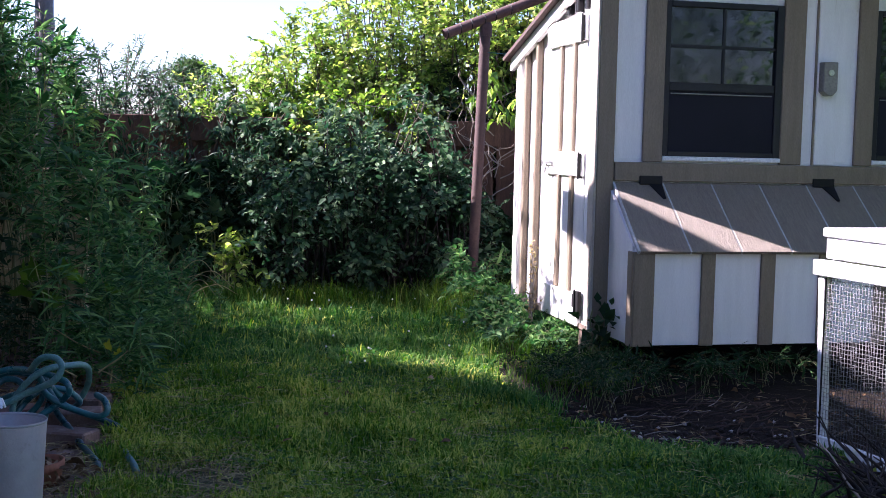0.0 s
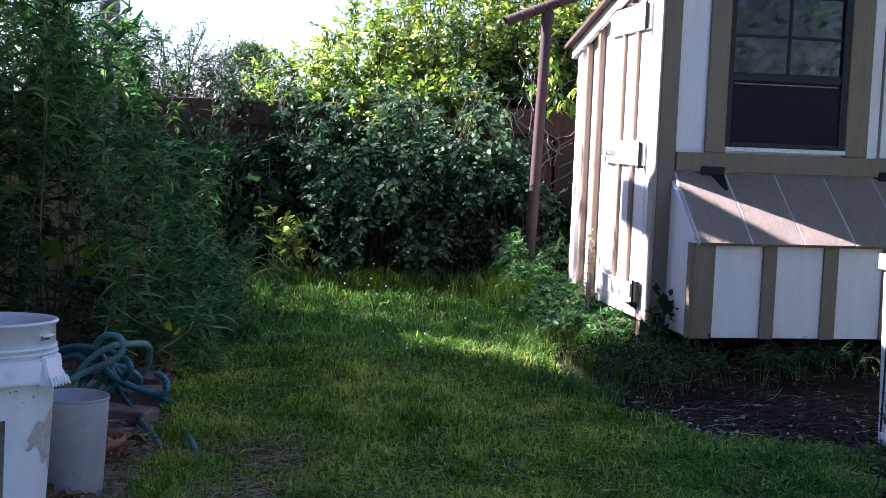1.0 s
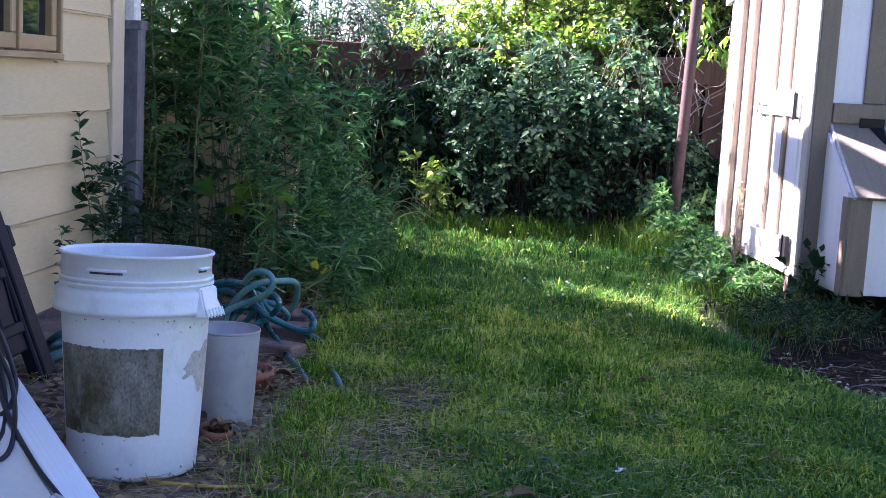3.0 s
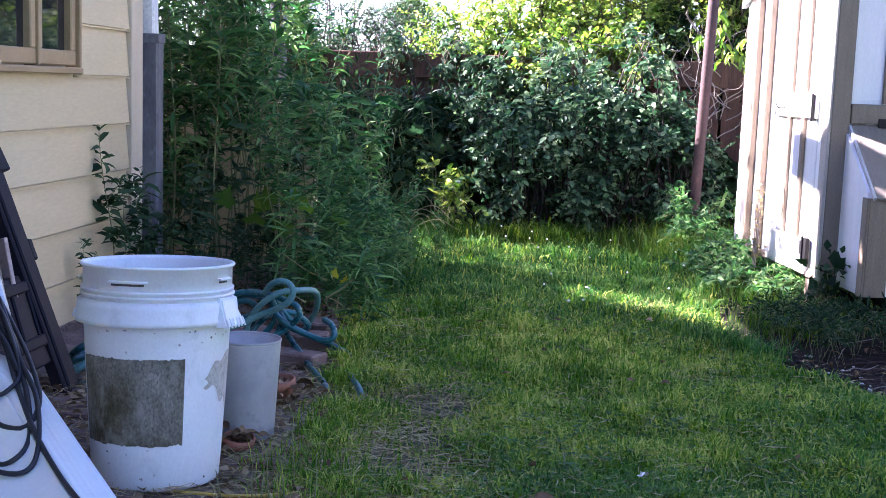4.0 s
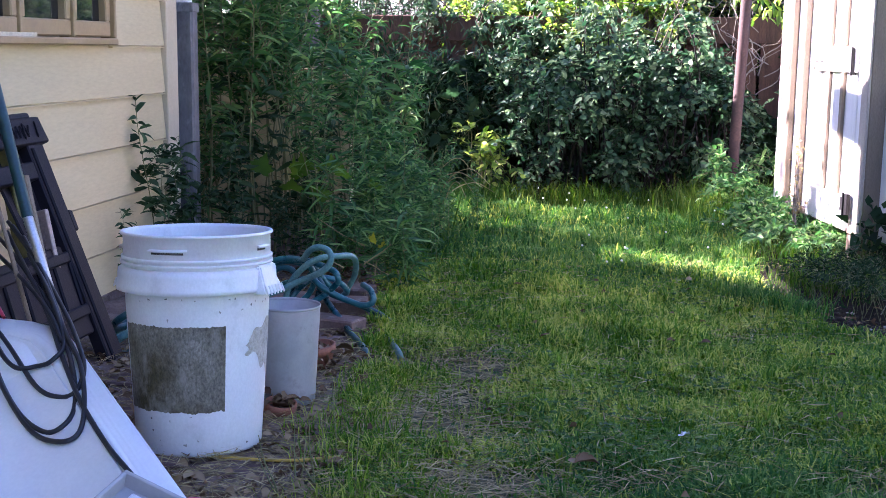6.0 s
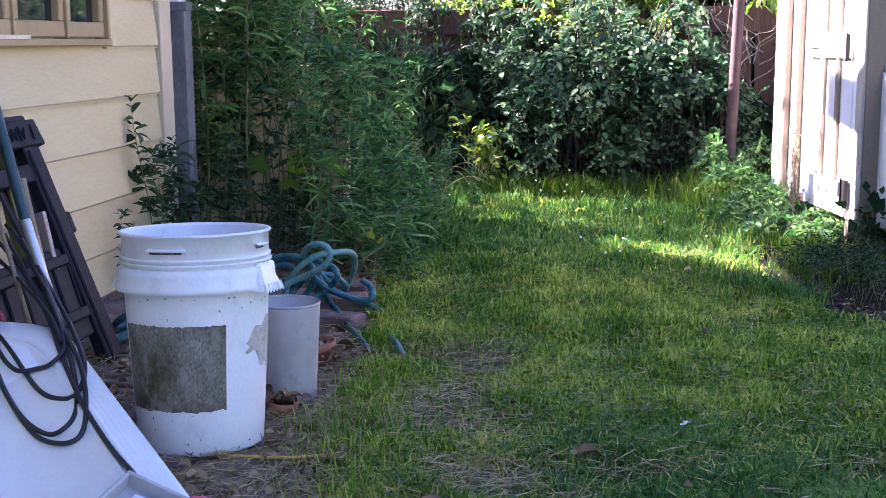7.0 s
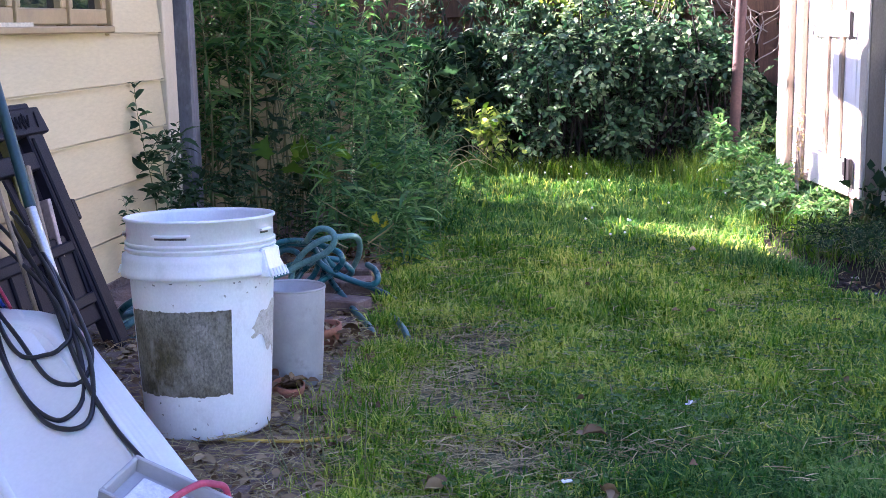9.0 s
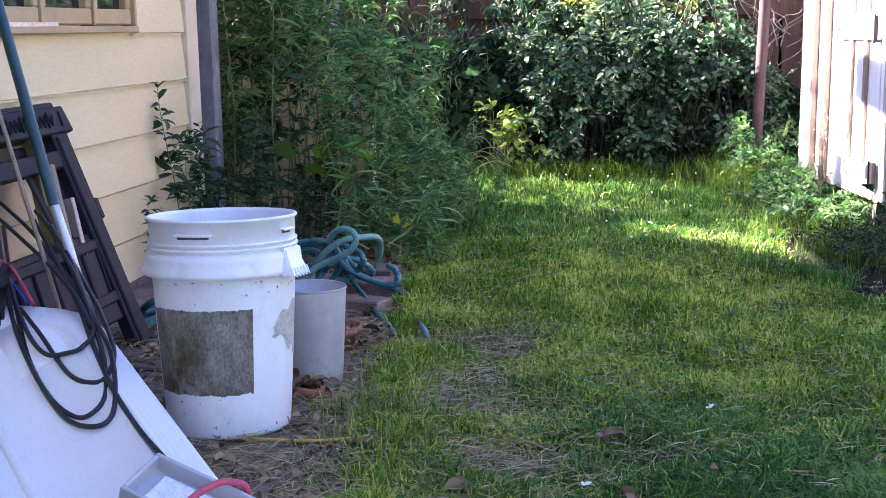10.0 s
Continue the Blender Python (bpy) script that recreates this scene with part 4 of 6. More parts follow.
def hose_pile():
    h = thing("garden_hose", "tangled teal green garden hose heaped on bricks", "hose", pose(-1.15, 3.5, 0.0))

    def run(points, material=HOSE, label=""):
        tubes("hose_run", [curve_through(points, 8)], 0.0094, material, h, label, sides=10)

    # the faded length that arches over the heap
    run([(-0.081, -0.1, 0.05), (-0.076, -0.09, 0.106), (-0.056, -0.09, 0.144), (-0.022, -0.1, 0.179), (0.012, -0.1, 0.202), (0.04, -0.085, 0.211), (0.07, -0.05, 0.21), (0.088, 0.02, 0.2), (0.085, 0.09, 0.17), (0.06, 0.16, 0.11), (0.02, 0.2, 0.05)], HOSE_PALE, "faded grey-green length")
    # the top loop
    run([(-0.03, -0.08, 0.2), (0.001, -0.11, 0.233), (0.031, -0.12, 0.246), (0.06, -0.125, 0.241), (0.076, -0.135, 0.219), (0.06, -0.14, 0.187), (0.015, -0.13, 0.16), (-0.034, -0.12, 0.138), (-0.073, -0.124, 0.118), (-0.114, -0.14, 0.102), (-0.16, -0.13, 0.085)], HOSE_PALE)
    # inner turns
    run([(-0.02, -0.09, 0.04), (-0.003, -0.08, 0.068), (0.025, -0.07, 0.087), (0.059, -0.075, 0.114), (0.083, -0.09, 0.143), (0.075, -0.09, 0.167), (0.047, -0.076, 0.177), (0.013, -0.065, 0.185), (-0.02, -0.06, 0.192), (-0.07, -0.03, 0.185)])
    run([(-0.06, -0.05, 0.035), (-0.05, -0.04, 0.061), (-0.028, -0.03, 0.086), (-0.01, -0.035, 0.122), (-0.007, -0.05, 0.156), (-0.024, -0.05, 0.181), (-0.057, -0.036, 0.191), (-0.1, -0.02, 0.19), (-0.139, -0.02, 0.182), (-0.2, 0.02, 0.15)])
    run([(-0.015, -0.03, 0.03), (-0.007, -0.02, 0.065), (-0.001, -0.01, 0.098), (-0.001, -0.01, 0.136), (-0.012, -0.03, 0.171), (-0.05, 0.0, 0.178)])
    run([(-0.09, -0.09, 0.04), (-0.074, -0.08, 0.071), (-0.055, -0.065, 0.1), (-0.034, -0.065, 0.121), (-0.01, -0.04, 0.14)])
    run([(-0.22, -0.02, 0.1), (-0.154, -0.04, 0.138), (-0.122, -0.03, 0.161), (-0.088, -0.03, 0.159), (-0.064, -0.045, 0.143), (-0.066, -0.05, 0.11), (-0.09, -0.04, 0.07)])
    run([(-0.23, 0.02, 0.13), (-0.165, 0.01, 0.16), (-0.127, 0.015, 0.173), (-0.079, 0.01, 0.173), (-0.037, 0.0, 0.16), (-0.01, 0.03, 0.13), (0.02, 0.05, 0.09)])
    run([(-0.21, 0.06, 0.06), (-0.13, 0.02, 0.1), (-0.06, 0.03, 0.12), (0.02, 0.05, 0.12), (0.06, 0.08, 0.08), (0.03, 0.12, 0.05)])
    # ends that run off over the earth
    run([(0.0, -0.02, 0.13), (0.028, -0.04, 0.1), (0.06, -0.03, 0.082), (0.1, 0.0, 0.06), (0.14, 0.02, 0.04), (0.19, 0.01, 0.022), (0.225, -0.02, 0.012)])
    run([(-0.01, 0.02, 0.12), (0.01, 0.0, 0.098), (0.03, -0.04, 0.072), (0.08, -0.1, 0.045), (0.13, -0.18, 0.03), (0.18, -0.26, 0.018), (0.235, -0.353, 0.012), (0.26, -0.4, 0.002)])
    run([(-0.02, -0.05, 0.15), (0.023, -0.08, 0.123), (0.065, -0.07, 0.097), (0.116, -0.07, 0.077), (0.162, -0.08, 0.07), (0.188, -0.08, 0.085), (0.175, -0.06, 0.112), (0.14, -0.02, 0.12)])
    run([(0.25, -0.17, 0.0), (0.264, -0.203, 0.01), (0.3, -0.29, 0.014), (0.34, -0.374, 0.01), (0.36, -0.42, 0.0)])


def hose_by_wall():
    h = thing("garden_hose", "loose coil of green hose by the wall", "hose", pose(-1.56, 3.0, 0, 0, 0, 0))
    for i, r in enumerate((0.085, 0.075, 0.07)):
        line = [(0.03 + r * 0.6 * math.cos(a), r * math.sin(a), 0.014 + 0.022 * i + 0.055 * (1 + math.sin(a * 1.0 + i)) * 0.6) for a in np.linspace(0, 6.2, 40)]
        tubes("hose_run", [line], 0.0105, HOSE_PALE if i == 1 else HOSE, h, sides=10)


def sawhorse():
    """Folded plastic trestle leaning against the wall."""
    s = thing("sawhorse", "folded black plastic sawhorse leaning against the house wall", "sawhorse")
    F, T = Vector((-1.505, 2.84, 0.0)), Vector((-1.8, 3.02, 0.59))
    along = Vector((0.066, -0.998, 0))
    out = (T - F).cross(along).normalized()
    if out.x < 0:
        out = -out

    def place(a, b):
        """From the foot (b = 0) to the top (b = 1), a metres along."""
        return F.lerp(T, b) + along * a

    def bar(name, p, q, w, d, parent, off=0.0):
        bm = box(-w / 2, w / 2, -d / 2, d / 2, 0, (q - p).length, 0.004)
        z = (q - p).normalized()
        y = out
        x = y.cross(z).normalized()
        y = z.cross(x)
        bm.transform(Matrix.Translation(p + out * off) @ Matrix((x, y, z)).transposed().to_4x4())
        return part(name, bm, BLACK_PLASTIC, parent)

    beam_top = bar("top_beam", place(0.012, 1.0), place(0.72, 1.0), 0.075, 0.05, s)
    bar("cap", place(0.05, 1.07), place(0.7, 1.07), 0.018, 0.03, beam_top)
    for k in range(9):
        bar("rib", place(0.06 + 0.07 * k, 0.965), place(0.06 + 0.07 * k, 1.035), 0.006, 0.006, beam_top, 0.027)
    for a0, a1 in ((0.075, 0.0), (0.62, 0.65)):
        leg = bar("leg", place(a1, 0.0), place(a0, 0.95), 0.085, 0.035, s)
        bar("flange", place(a1 + (0.025 if a1 == 0.0 else -0.025), 0.02), place(a0 + (0.025 if a1 == 0.0 else -0.025), 0.93), 0.01, 0.05, leg)
    bar("tray_panel", place(0.055, 0.34), place(0.6, 0.34), 0.24, 0.012, s)
    bar("back_panel", place(0.02, 0.7), place(0.24, 0.7), 0.3, 0.008, s, -0.016)
    for b in (0.25, 0.47):
        bar("cross_bar", place(0.05, b), place(0.6, b), 0.03, 0.03, s)
    for k in range(6):
        bar("hatch", place(0.08 + 0.085 * k, 0.27), place(0.08 + 0.085 * k, 0.45), 0.008, 0.012, s, 0.008)
    bar("shoulder", place(0.06, 0.84), place(0.59, 0.84), 0.05, 0.03, s)
    bar("latch", place(-0.012, 0.56), place(-0.006, 0.65), 0.025, 0.03, s)
    # zigzag hatching moulded into the beam
    for k in range(26):
        lo, hi = (0.975, 1.022) if k % 2 else (1.022, 0.975)
        bar("hatch", place(0.1 + 0.011 * k, lo), place(0.111 + 0.011 * k, hi), 0.003, 0.003, beam_top, 0.026)


def boards_by_wall():
    b = thing("board", "narrow olive painted board leaning against the house wall", "board")
    part("plank", beam((-1.63, 2.72, 0.0), (-1.78, 2.79, 0.62), 0.012, 0.05, 0.002), OLIVE, b)
    b = thing("board", "short pinkish board leaning against the house wall", "board")
    part("plank", beam((-1.6, 2.78, 0.0), (-1.7, 2.82, 0.4), 0.012, 0.09, 0.002), PINK_BOARD, b)


def broom():
    b = thing("broom_handle", "dark green broom handle with a bright steel ferrule", "handle")
    p0, p1, p2 = np.array((-1.447, 2.45, 0.252)), np.array((-1.531, 2.5, 0.435)), np.array((-1.697, 2.6, 0.882))
    tubes("pole", [[p1, p2, p2 + (p2 - p1) * 1.1]], 0.0135, GREEN_POLE, b, sides=14)
    tubes("ferrule", [[p0, p1 + (p1 - p0) * 0.04]], 0.0115, STEEL, b, "shiny steel ferrule", sides=14)
    tubes("stick", [[p0 + (p0 - p1) * 1.36, p0]], 0.0105, STICK_WOOD, b, sides=10)
    t = thing("stick", "thin brown wooden stick leaning on the sawhorse", "stick")
    q0, q1 = np.array((-1.654, 2.5, 0.644)), np.array((-1.552, 2.45, 0.377))
    tubes("shaft", [[q1 + (q1 - q0) * 1.4, q0 + (q0 - q1) * 0.6]], 0.0055, STICK_WOOD, t, sides=8)
    t = thing("stick", "short brown handle leaning on the sawhorse", "stick")
    tubes("shaft", [[(-1.5, 2.6, 0.0), (-1.68, 2.74, 0.5)]], 0.012, STICK_WOOD, t, sides=10)


def lath():
    t = thing("lath", "pale split lath lying on the window sill", "lath", HOUSE)
    part("strip", beam((WX + 0.03, 2.55, 0.8525), (WX + 0.028, 3.23, 0.8525), 0.012, 0.007, 0.001, 90), PALE_STICK, t)


SLAB_AT = Vector((-1.349, 2.3, 0.248))
SLAB_L, SLAB_D, SLAB_N = Vector((-0.693, -0.56, -0.453)), Vector((0.703, -0.665, -0.253)), Vector((-0.159, -0.494, 0.855))
SLAB = Matrix.Translation(SLAB_AT) @ Matrix((-SLAB_L, -SLAB_D, SLAB_N)).transposed().to_4x4()


def slab():
    """A moulded white tub lid, propped at a slant."""
    s = thing("tub_lid", "large white moulded plastic lid propped at a slant", "plastic lid", SLAB)
    bm = bmesh.new()
    # outline in the lid's own plane, to the left and down its slope
    corner = [(0.28, -0.42), (0.2, -0.3), (0.14, -0.205), (0.09, -0.13), (0.045, -0.06), (0.012, 0.01), (0.0, 0.08), (0.0, 0.3), (0.0, 0.6), (0.0, 0.94), (0.2, 1.02), (0.42, 0.55)]
    f = bm.faces.new([bm.verts.new((-l, -d, 0)) for l, d in corner])
    f.normal_update()
    if f.normal.z < 0:
        f.normal_flip()
    r = bmesh.ops.extrude_face_region(bm, geom=[f])
    bmesh.ops.translate(bm, verts=[v for v in r["geom"] if isinstance(v, bmesh.types.BMVert)], vec=(0, 0, -0.035))
    bm.faces.ensure_lookup_table()
    top = max(bm.faces, key=lambda q: q.calc_center_median().z * 10 + q.calc_area())
    for inset, depth in ((0.03, 0.0), (0.012, -0.012), (0.02, 0.0), (0.006, 0.004)):
        bmesh.ops.inset_region(bm, faces=[top], thickness=inset, depth=depth)
    bmesh.ops.recalc_face_normals(bm, faces=bm.faces)
    bmesh.ops.bevel(bm, geom=[e for e in bm.edges if e.calc_face_angle(0) > 0.35], offset=0.006, segments=3, affect="EDGES")
    part("shell", bm, WHITE_PLASTIC, s, smooth=True)
    hump = box(-0.2, -0.075, -0.12, 0.1, -0.01, 0.01, 0.009)
    part("raised_pad", hump, WHITE_PLASTIC, s, smooth=True)
    part("edge_ridge", box(-0.064, -0.046, -0.8, -0.08, -0.01, 0.007, 0.005), WHITE_PLASTIC, s, smooth=True)
    part("rib", box(-0.29, -0.262, -0.8, 0.0, -0.01, 0.012, 0.008), WHITE_PLASTIC, s, smooth=True)


def cable():
    c = thing("cable", "loosely looped black rubber cable hung over a white lid", "cable", SLAB)
    loops = (
        [(0.045, -0.506), (0.102, -0.242), (0.154, 0.037), (0.163, 0.224), (0.143, 0.327), (0.11, 0.354), (0.07, 0.312), (0.03, 0.19), (0.003, 0.007), (-0.033, -0.256), (-0.039, -0.501)],
        [(0.073, -0.436), (0.141, -0.112), (0.163, 0.128), (0.16, 0.307), (0.13, 0.39), (0.091, 0.399), (0.053, 0.332), (0.017, 0.206), (0.003, 0.064), (-0.035, -0.22), (-0.041, -0.46)],
        [(0.091, -0.324), (0.128, -0.067), (0.127, 0.096), (0.087, 0.132), (0.056, 0.153), (0.017, 0.101), (-0.016, -0.086), (-0.031, -0.293)],
        [(0.117, -0.124), (0.112, 0.009), (0.109, 0.194), (0.082, 0.261), (0.05, 0.276), (0.013, 0.211), (-0.008, 0.106), (-0.023, -0.046), (-0.045, -0.38)],
        [(-0.022, -0.449), (0.008, -0.057), (0.035, 0.132), (0.053, 0.285), (0.059, 0.381), (0.06, 0.488), (0.054, 0.58), (0.05, 0.66)],
        [(0.05, -0.62), (0.03, -0.4), (0.012, -0.2), (0.008, -0.02), (0.02, 0.1)],
        [(0.02, -0.66), (0.0, -0.42), (-0.004, -0.2), (0.0, -0.02), (0.022, 0.14), (0.045, 0.24)],
    )
    for i, q in enumerate(loops):
        lift = 0.011 + 0.0035 * (i % 3)
        line = curve_through([(-l, -d, lift + 0.004 * math.sin(3.0 * k + i)) for k, (l, d) in enumerate(q)], 8)
        tubes("loop", [line], 0.005, CABLE, c, sides=8)
    tubes("blue_lead", [curve_through([(-0.12, 0.36, 0.015), (-0.11, 0.28, 0.02), (-0.1, 0.22, 0.012), (-0.1, 0.12, 0.013)], 8)], 0.004, BLUE_CORD, c, "blue lead")
    tubes("red_lead", [curve_through([(-0.1, 0.36, 0.02), (-0.085, 0.29, 0.024), (-0.085, 0.22, 0.016), (-0.09, 0.1, 0.014)], 8)], 0.004, PINK, c, "red lead")


def tray():
    a = Vector((-0.949, 1.799, 0.127))
    lx, ly = Vector((0.94, -0.056, -0.335)), Vector((-0.123, -0.975, -0.182))
    lz = lx.cross(-ly).normalized()
    lz = lz if lz.z > 0 else -lz
    m = Matrix.Translation(a - lz * 0.035) @ Matrix((lx.normalized(), -ly.normalized(), lz)).transposed().to_4x4()
    t = thing("tray", "shallow grey plastic tray with dirty corners", "tray", m)
    L, W, H = 0.3, 0.115, 0.035
    part("bottom", box(0.004, L - 0.004, -W + 0.004, -0.004, 0, 0.006, 0.001), GREY_PLASTIC, t)
    for x0, x1, y0, y1 in ((0, L, -0.008, 0), (0, L, -W, -W + 0.008), (0, 0.008, -W + 0.008, -0.008), (L - 0.008, L, -W + 0.008, -0.008)):
        part("side", box(x0, x1, y0, y1, 0, H, 0.002), GREY_PLASTIC, t)
    part("liner", box(0.03, L - 0.02, -W + 0.012, -0.02, 0.0065, 0.014, 0.003), CAGE_PAINT, t, "pale liner sheet")
    c = thing("cord", "short red rubber cord lying across a tray", "cord", m)
    tubes("cord_run", [curve_through([(0.1, -0.15, 0.0), (0.105, -0.12, 0.032), (0.11, -0.094, 0.044), (0.117, -0.06, 0.048), (0.131, -0.02, 0.049), (0.148, -0.003, 0.046), (0.164, 0.007, 0.04), (0.176, 0.012, 0.01)], 8)], 0.006, PINK, c, sides=10)


def cord_on_ground():
    c = thing("cord", "frayed yellow cord lying on dry straw", "cord")
    tubes("cord_run", [curve_through([(-1.35, 2.3, 0.012), (-1.1, 2.224, 0.014), (-0.966, 2.203, 0.012), (-0.81, 2.208, 0.014), (-0.72, 2.26, 0.012)], 8)], 0.0035, YELLOW, c, sides=8)


def bricks():
    rng = random.Random(11)
    for x, y, z, a in ((-1.12, 3.56, 0.0, 14), (-1.16, 3.78, 0.0, -8), (-1.3, 3.55, 0.0, 40), (-1.08, 3.36, -0.012, -12)):
        b = thing("brick", "old red-brown brick lying under the hose", "brick", pose(x, y, z, rng.uniform(-3, 3), rng.uniform(-3, 3), a), group="bricks under the hose")
        part("block", box(-0.1, 0.1, -0.048, 0.048, 0, 0.057, 0.005), BRICK, b)
    # flat worn pavers round the bucket
    p = tagged(new("paving"), "worn flat pavers half buried in earth by the wall", "paving", kind="structure")
    for i in range(6):
        for j in range(11):
            x = -1.72 + 0.205 * i + (0.1 if j % 2 else 0)
            y = 1.55 + 0.105 * j * 1.55
            if x + 0.1 > lawn_edge(y) - 0.02 or (y < 2.45 and x < -0.6 - 0.95 * (y - 1.5)):
                continue
            slab_ = box(-0.098, 0.098, -0.078, 0.078, -0.03, 0.0, 0.005)
            ob = part("paver", slab_, BRICK, p)
            ob.matrix_basis = pose(x, y, 0.008 + rng.uniform(-0.004, 0.006) + float(rise(x, y)), rng.uniform(-1.2, 1.2), rng.uniform(-1.2, 1.2), rng.uniform(-3, 3))


bucket()
pail()
terracotta("flower_pot", "small terracotta pot with a chipped rim and dead leaves", 0.055, 0.06, pose(-0.985, 2.94, 0.006, 3, -4, 0), True)
terracotta("pot_saucer", "small terracotta saucer full of curled dead leaves", 0.036, 0.026, pose(-0.938, 2.53, 0.008, 6, 8, 0), True)
hose_pile()
hose_by_wall()
sawhorse()
boards_by_wall()
broom()
lath()
slab()
cable()
tray()
cord_on_ground()
bricks()


# ---- wire run beside the hutch ----
def wire_run():
    r = thing("wire_cage", "white wooden frame cage with wire mesh and a white lid", "wire cage", pose(1.088, 3.55, 0, 0, 0, -71.5))
    # local x runs along the near side, y across to the back
    L, D, H = 0.95, 0.55, 0.555
    part("post", beam((0.015, 0.031, 0.0), (0.015, 0.011, H - 0.046), 0.03, 0.022, 0.002), CAGE_PAINT, r, "leaning corner post")
    for x, y in ((0.38, 0), (0.92, 0), (0, D), (0.92, D)):
        part("post", box(x, x + 0.03, y, y + 0.022, 0, H - 0.046, 0.002), CAGE_PAINT, r)
    for y in (-0.012, D):
        part("top_rail", box(-0.012, L + 0.01, y, y + 0.034, H - 0.045, H, 0.003), CAGE_PAINT, r)
        part("bottom_rail", box(0.031, 0.919, y + 0.012, y + 0.03, 0.0, 0.04, 0.002), CAGE_PAINT, r)
    for x in (0.0, 0.92):
        part("end_rail", box(x, x + 0.03, 0.023, D - 0.001, H - 0.045, H - 0.002, 0.003), CAGE_PAINT, r)
    lid = part("lid", box(-0.01, L, 0.03, D + 0.01, H + 0.002, H + 0.066, 0.004), CAGE_PAINT, r, "white boxed lid")
    part("lid_board", box(-0.016, L + 0.006, 0.02, D + 0.02, H + 0.0665, H + 0.093, 0.004), CAGE_PAINT, lid)
    part("black_seam", box(0.031, 0.0345, 0.002, 0.006, 0.04, H - 0.05, 0), BLACK_IRON, r)

    def mesh_panel(p0, ux, w, h):
        pieces, g = [], 0.0127
        cube_f = np.array([[0, 1, 3, 2], [4, 6, 7, 5], [0, 4, 5, 1], [2, 3, 7, 6], [0, 2, 6, 4], [1, 5, 7, 3]])
        n = np.cross(ux, (0, 0, 1.0))

        def wire(a, b, s):
            d = 0.00042
            pieces.append((np.array([np.array(q) + np.array(s) * i * d + n * j * d for q in (a, b) for i in (-1, 1) for j in (-1, 1)]), cube_f))

        for i in range(int(w / g) + 1):
            wire(p0 + ux * i * g, p0 + ux * i * g + np.array((0, 0, h)), ux)
        for k in range(int(h / g) + 1):
            wire(p0 + np.array((0, 0, k * g)), p0 + ux * w + np.array((0, 0, k * g)), (0, 0, 1.0))
        v, f = joined(pieces)
        array_part("wire_mesh", v, f, WIRE, r)

    mesh_panel(np.array((0.03, 0.008, 0.03)), np.array((1.0, 0, 0)), 0.9, H - 0.075)
    mesh_panel(np.array((0.012, 0.02, 0.03)), np.array((0, 1.0, 0)), D - 0.02, H - 0.075)
    mesh_panel(np.array((0.03, D + 0.01, 0.03)), np.array((1.0, 0, 0)), 0.9, H - 0.075)


def crooked(a, b, rng, bend=0.15, n=7):
    a, b = np.array(a, float), np.array(b, float)
    t = np.linspace(0, 1, n)[:, None]
    w = rng.normal(0, bend, (n, 3)) * np.linalg.norm(b - a) * np.sin(np.pi * t) * 0.5
    return curve_through(a + (b - a) * t + w, 3)


def brush_pile():
    rng = np.random.default_rng(8)
    lines, pale = [], []
    for i in range(150):
        c = np.array((1.08 + rng.normal(0.06, 0.08), 2.95 + rng.normal(0, 0.14), 0.0))
        a = rng.uniform(0, 2 * math.pi)
        L = rng.uniform(0.08, 0.26)
        e = c + np.array((math.cos(a) * L, math.sin(a) * L, rng.uniform(0.01, 0.17)))
        e[0] = max(e[0], 0.93)
        (pale if i % 21 == 0 else lines).append(crooked(c + (0, 0, rng.uniform(0.0, 0.04)), e, rng, 0.05, 5))
    v, f = joined([tube_arrays(q, rng.uniform(0.0025, 0.0085), 6, 0.0016) for q in lines])
    ob = array_part("brush_pile", v, f, TWIG, None, smooth=True)
    tagged(ob, "heap of dark tangled dead twigs beside a wire cage", "brush pile", kind="stuff")
    v, f = joined([tube_arrays(q, 0.004, 6, 0.002) for q in pale])
    ob = array_part("pale_sticks", v, f, PALE_TWIG, None, smooth=True)
    tagged(ob, "bleached sticks stuck in a heap of twigs", "sticks", kind="stuff")


def bed_debris():
    """Dead stems and bark fallen on the earth before the hutch."""
    rng = np.random.default_rng(52)
    lines, tan = [], []
    for i in range(150):
        x = rng.uniform(0.55, 1.2)
        y = rng.uniform(0.0, 0.7) + float(bed_edge(x)) + 0.05
        a, L = rng.normal(0.2, 0.7), rng.uniform(0.04, 0.16)
        z = float(rise(x, y)) + 0.012
        q = crooked((x, y, z), (x + math.cos(a) * L, y + math.sin(a) * L, z + rng.uniform(0, 0.03)), rng, 0.08, 4)
        (tan if i % 9 == 0 else lines).append(q)
    v, f = joined([tube_arrays(q, rng.uniform(0.001, 0.0035), 5, 0.0008) for q in lines])
    tagged(array_part("fallen_stems", v, f, BROWN_TWIG, None, smooth=True), "reddish-brown dead stems strewn over dark earth", "dead stems", kind="stuff")
    v, f = joined([tube_arrays(q, 0.002, 5, 0.001) for q in tan])
    tagged(array_part("bleached_stems", v, f, PALE_TWIG, None, smooth=True), "bleached grass stems strewn over dark earth", "dead stems", kind="stuff")


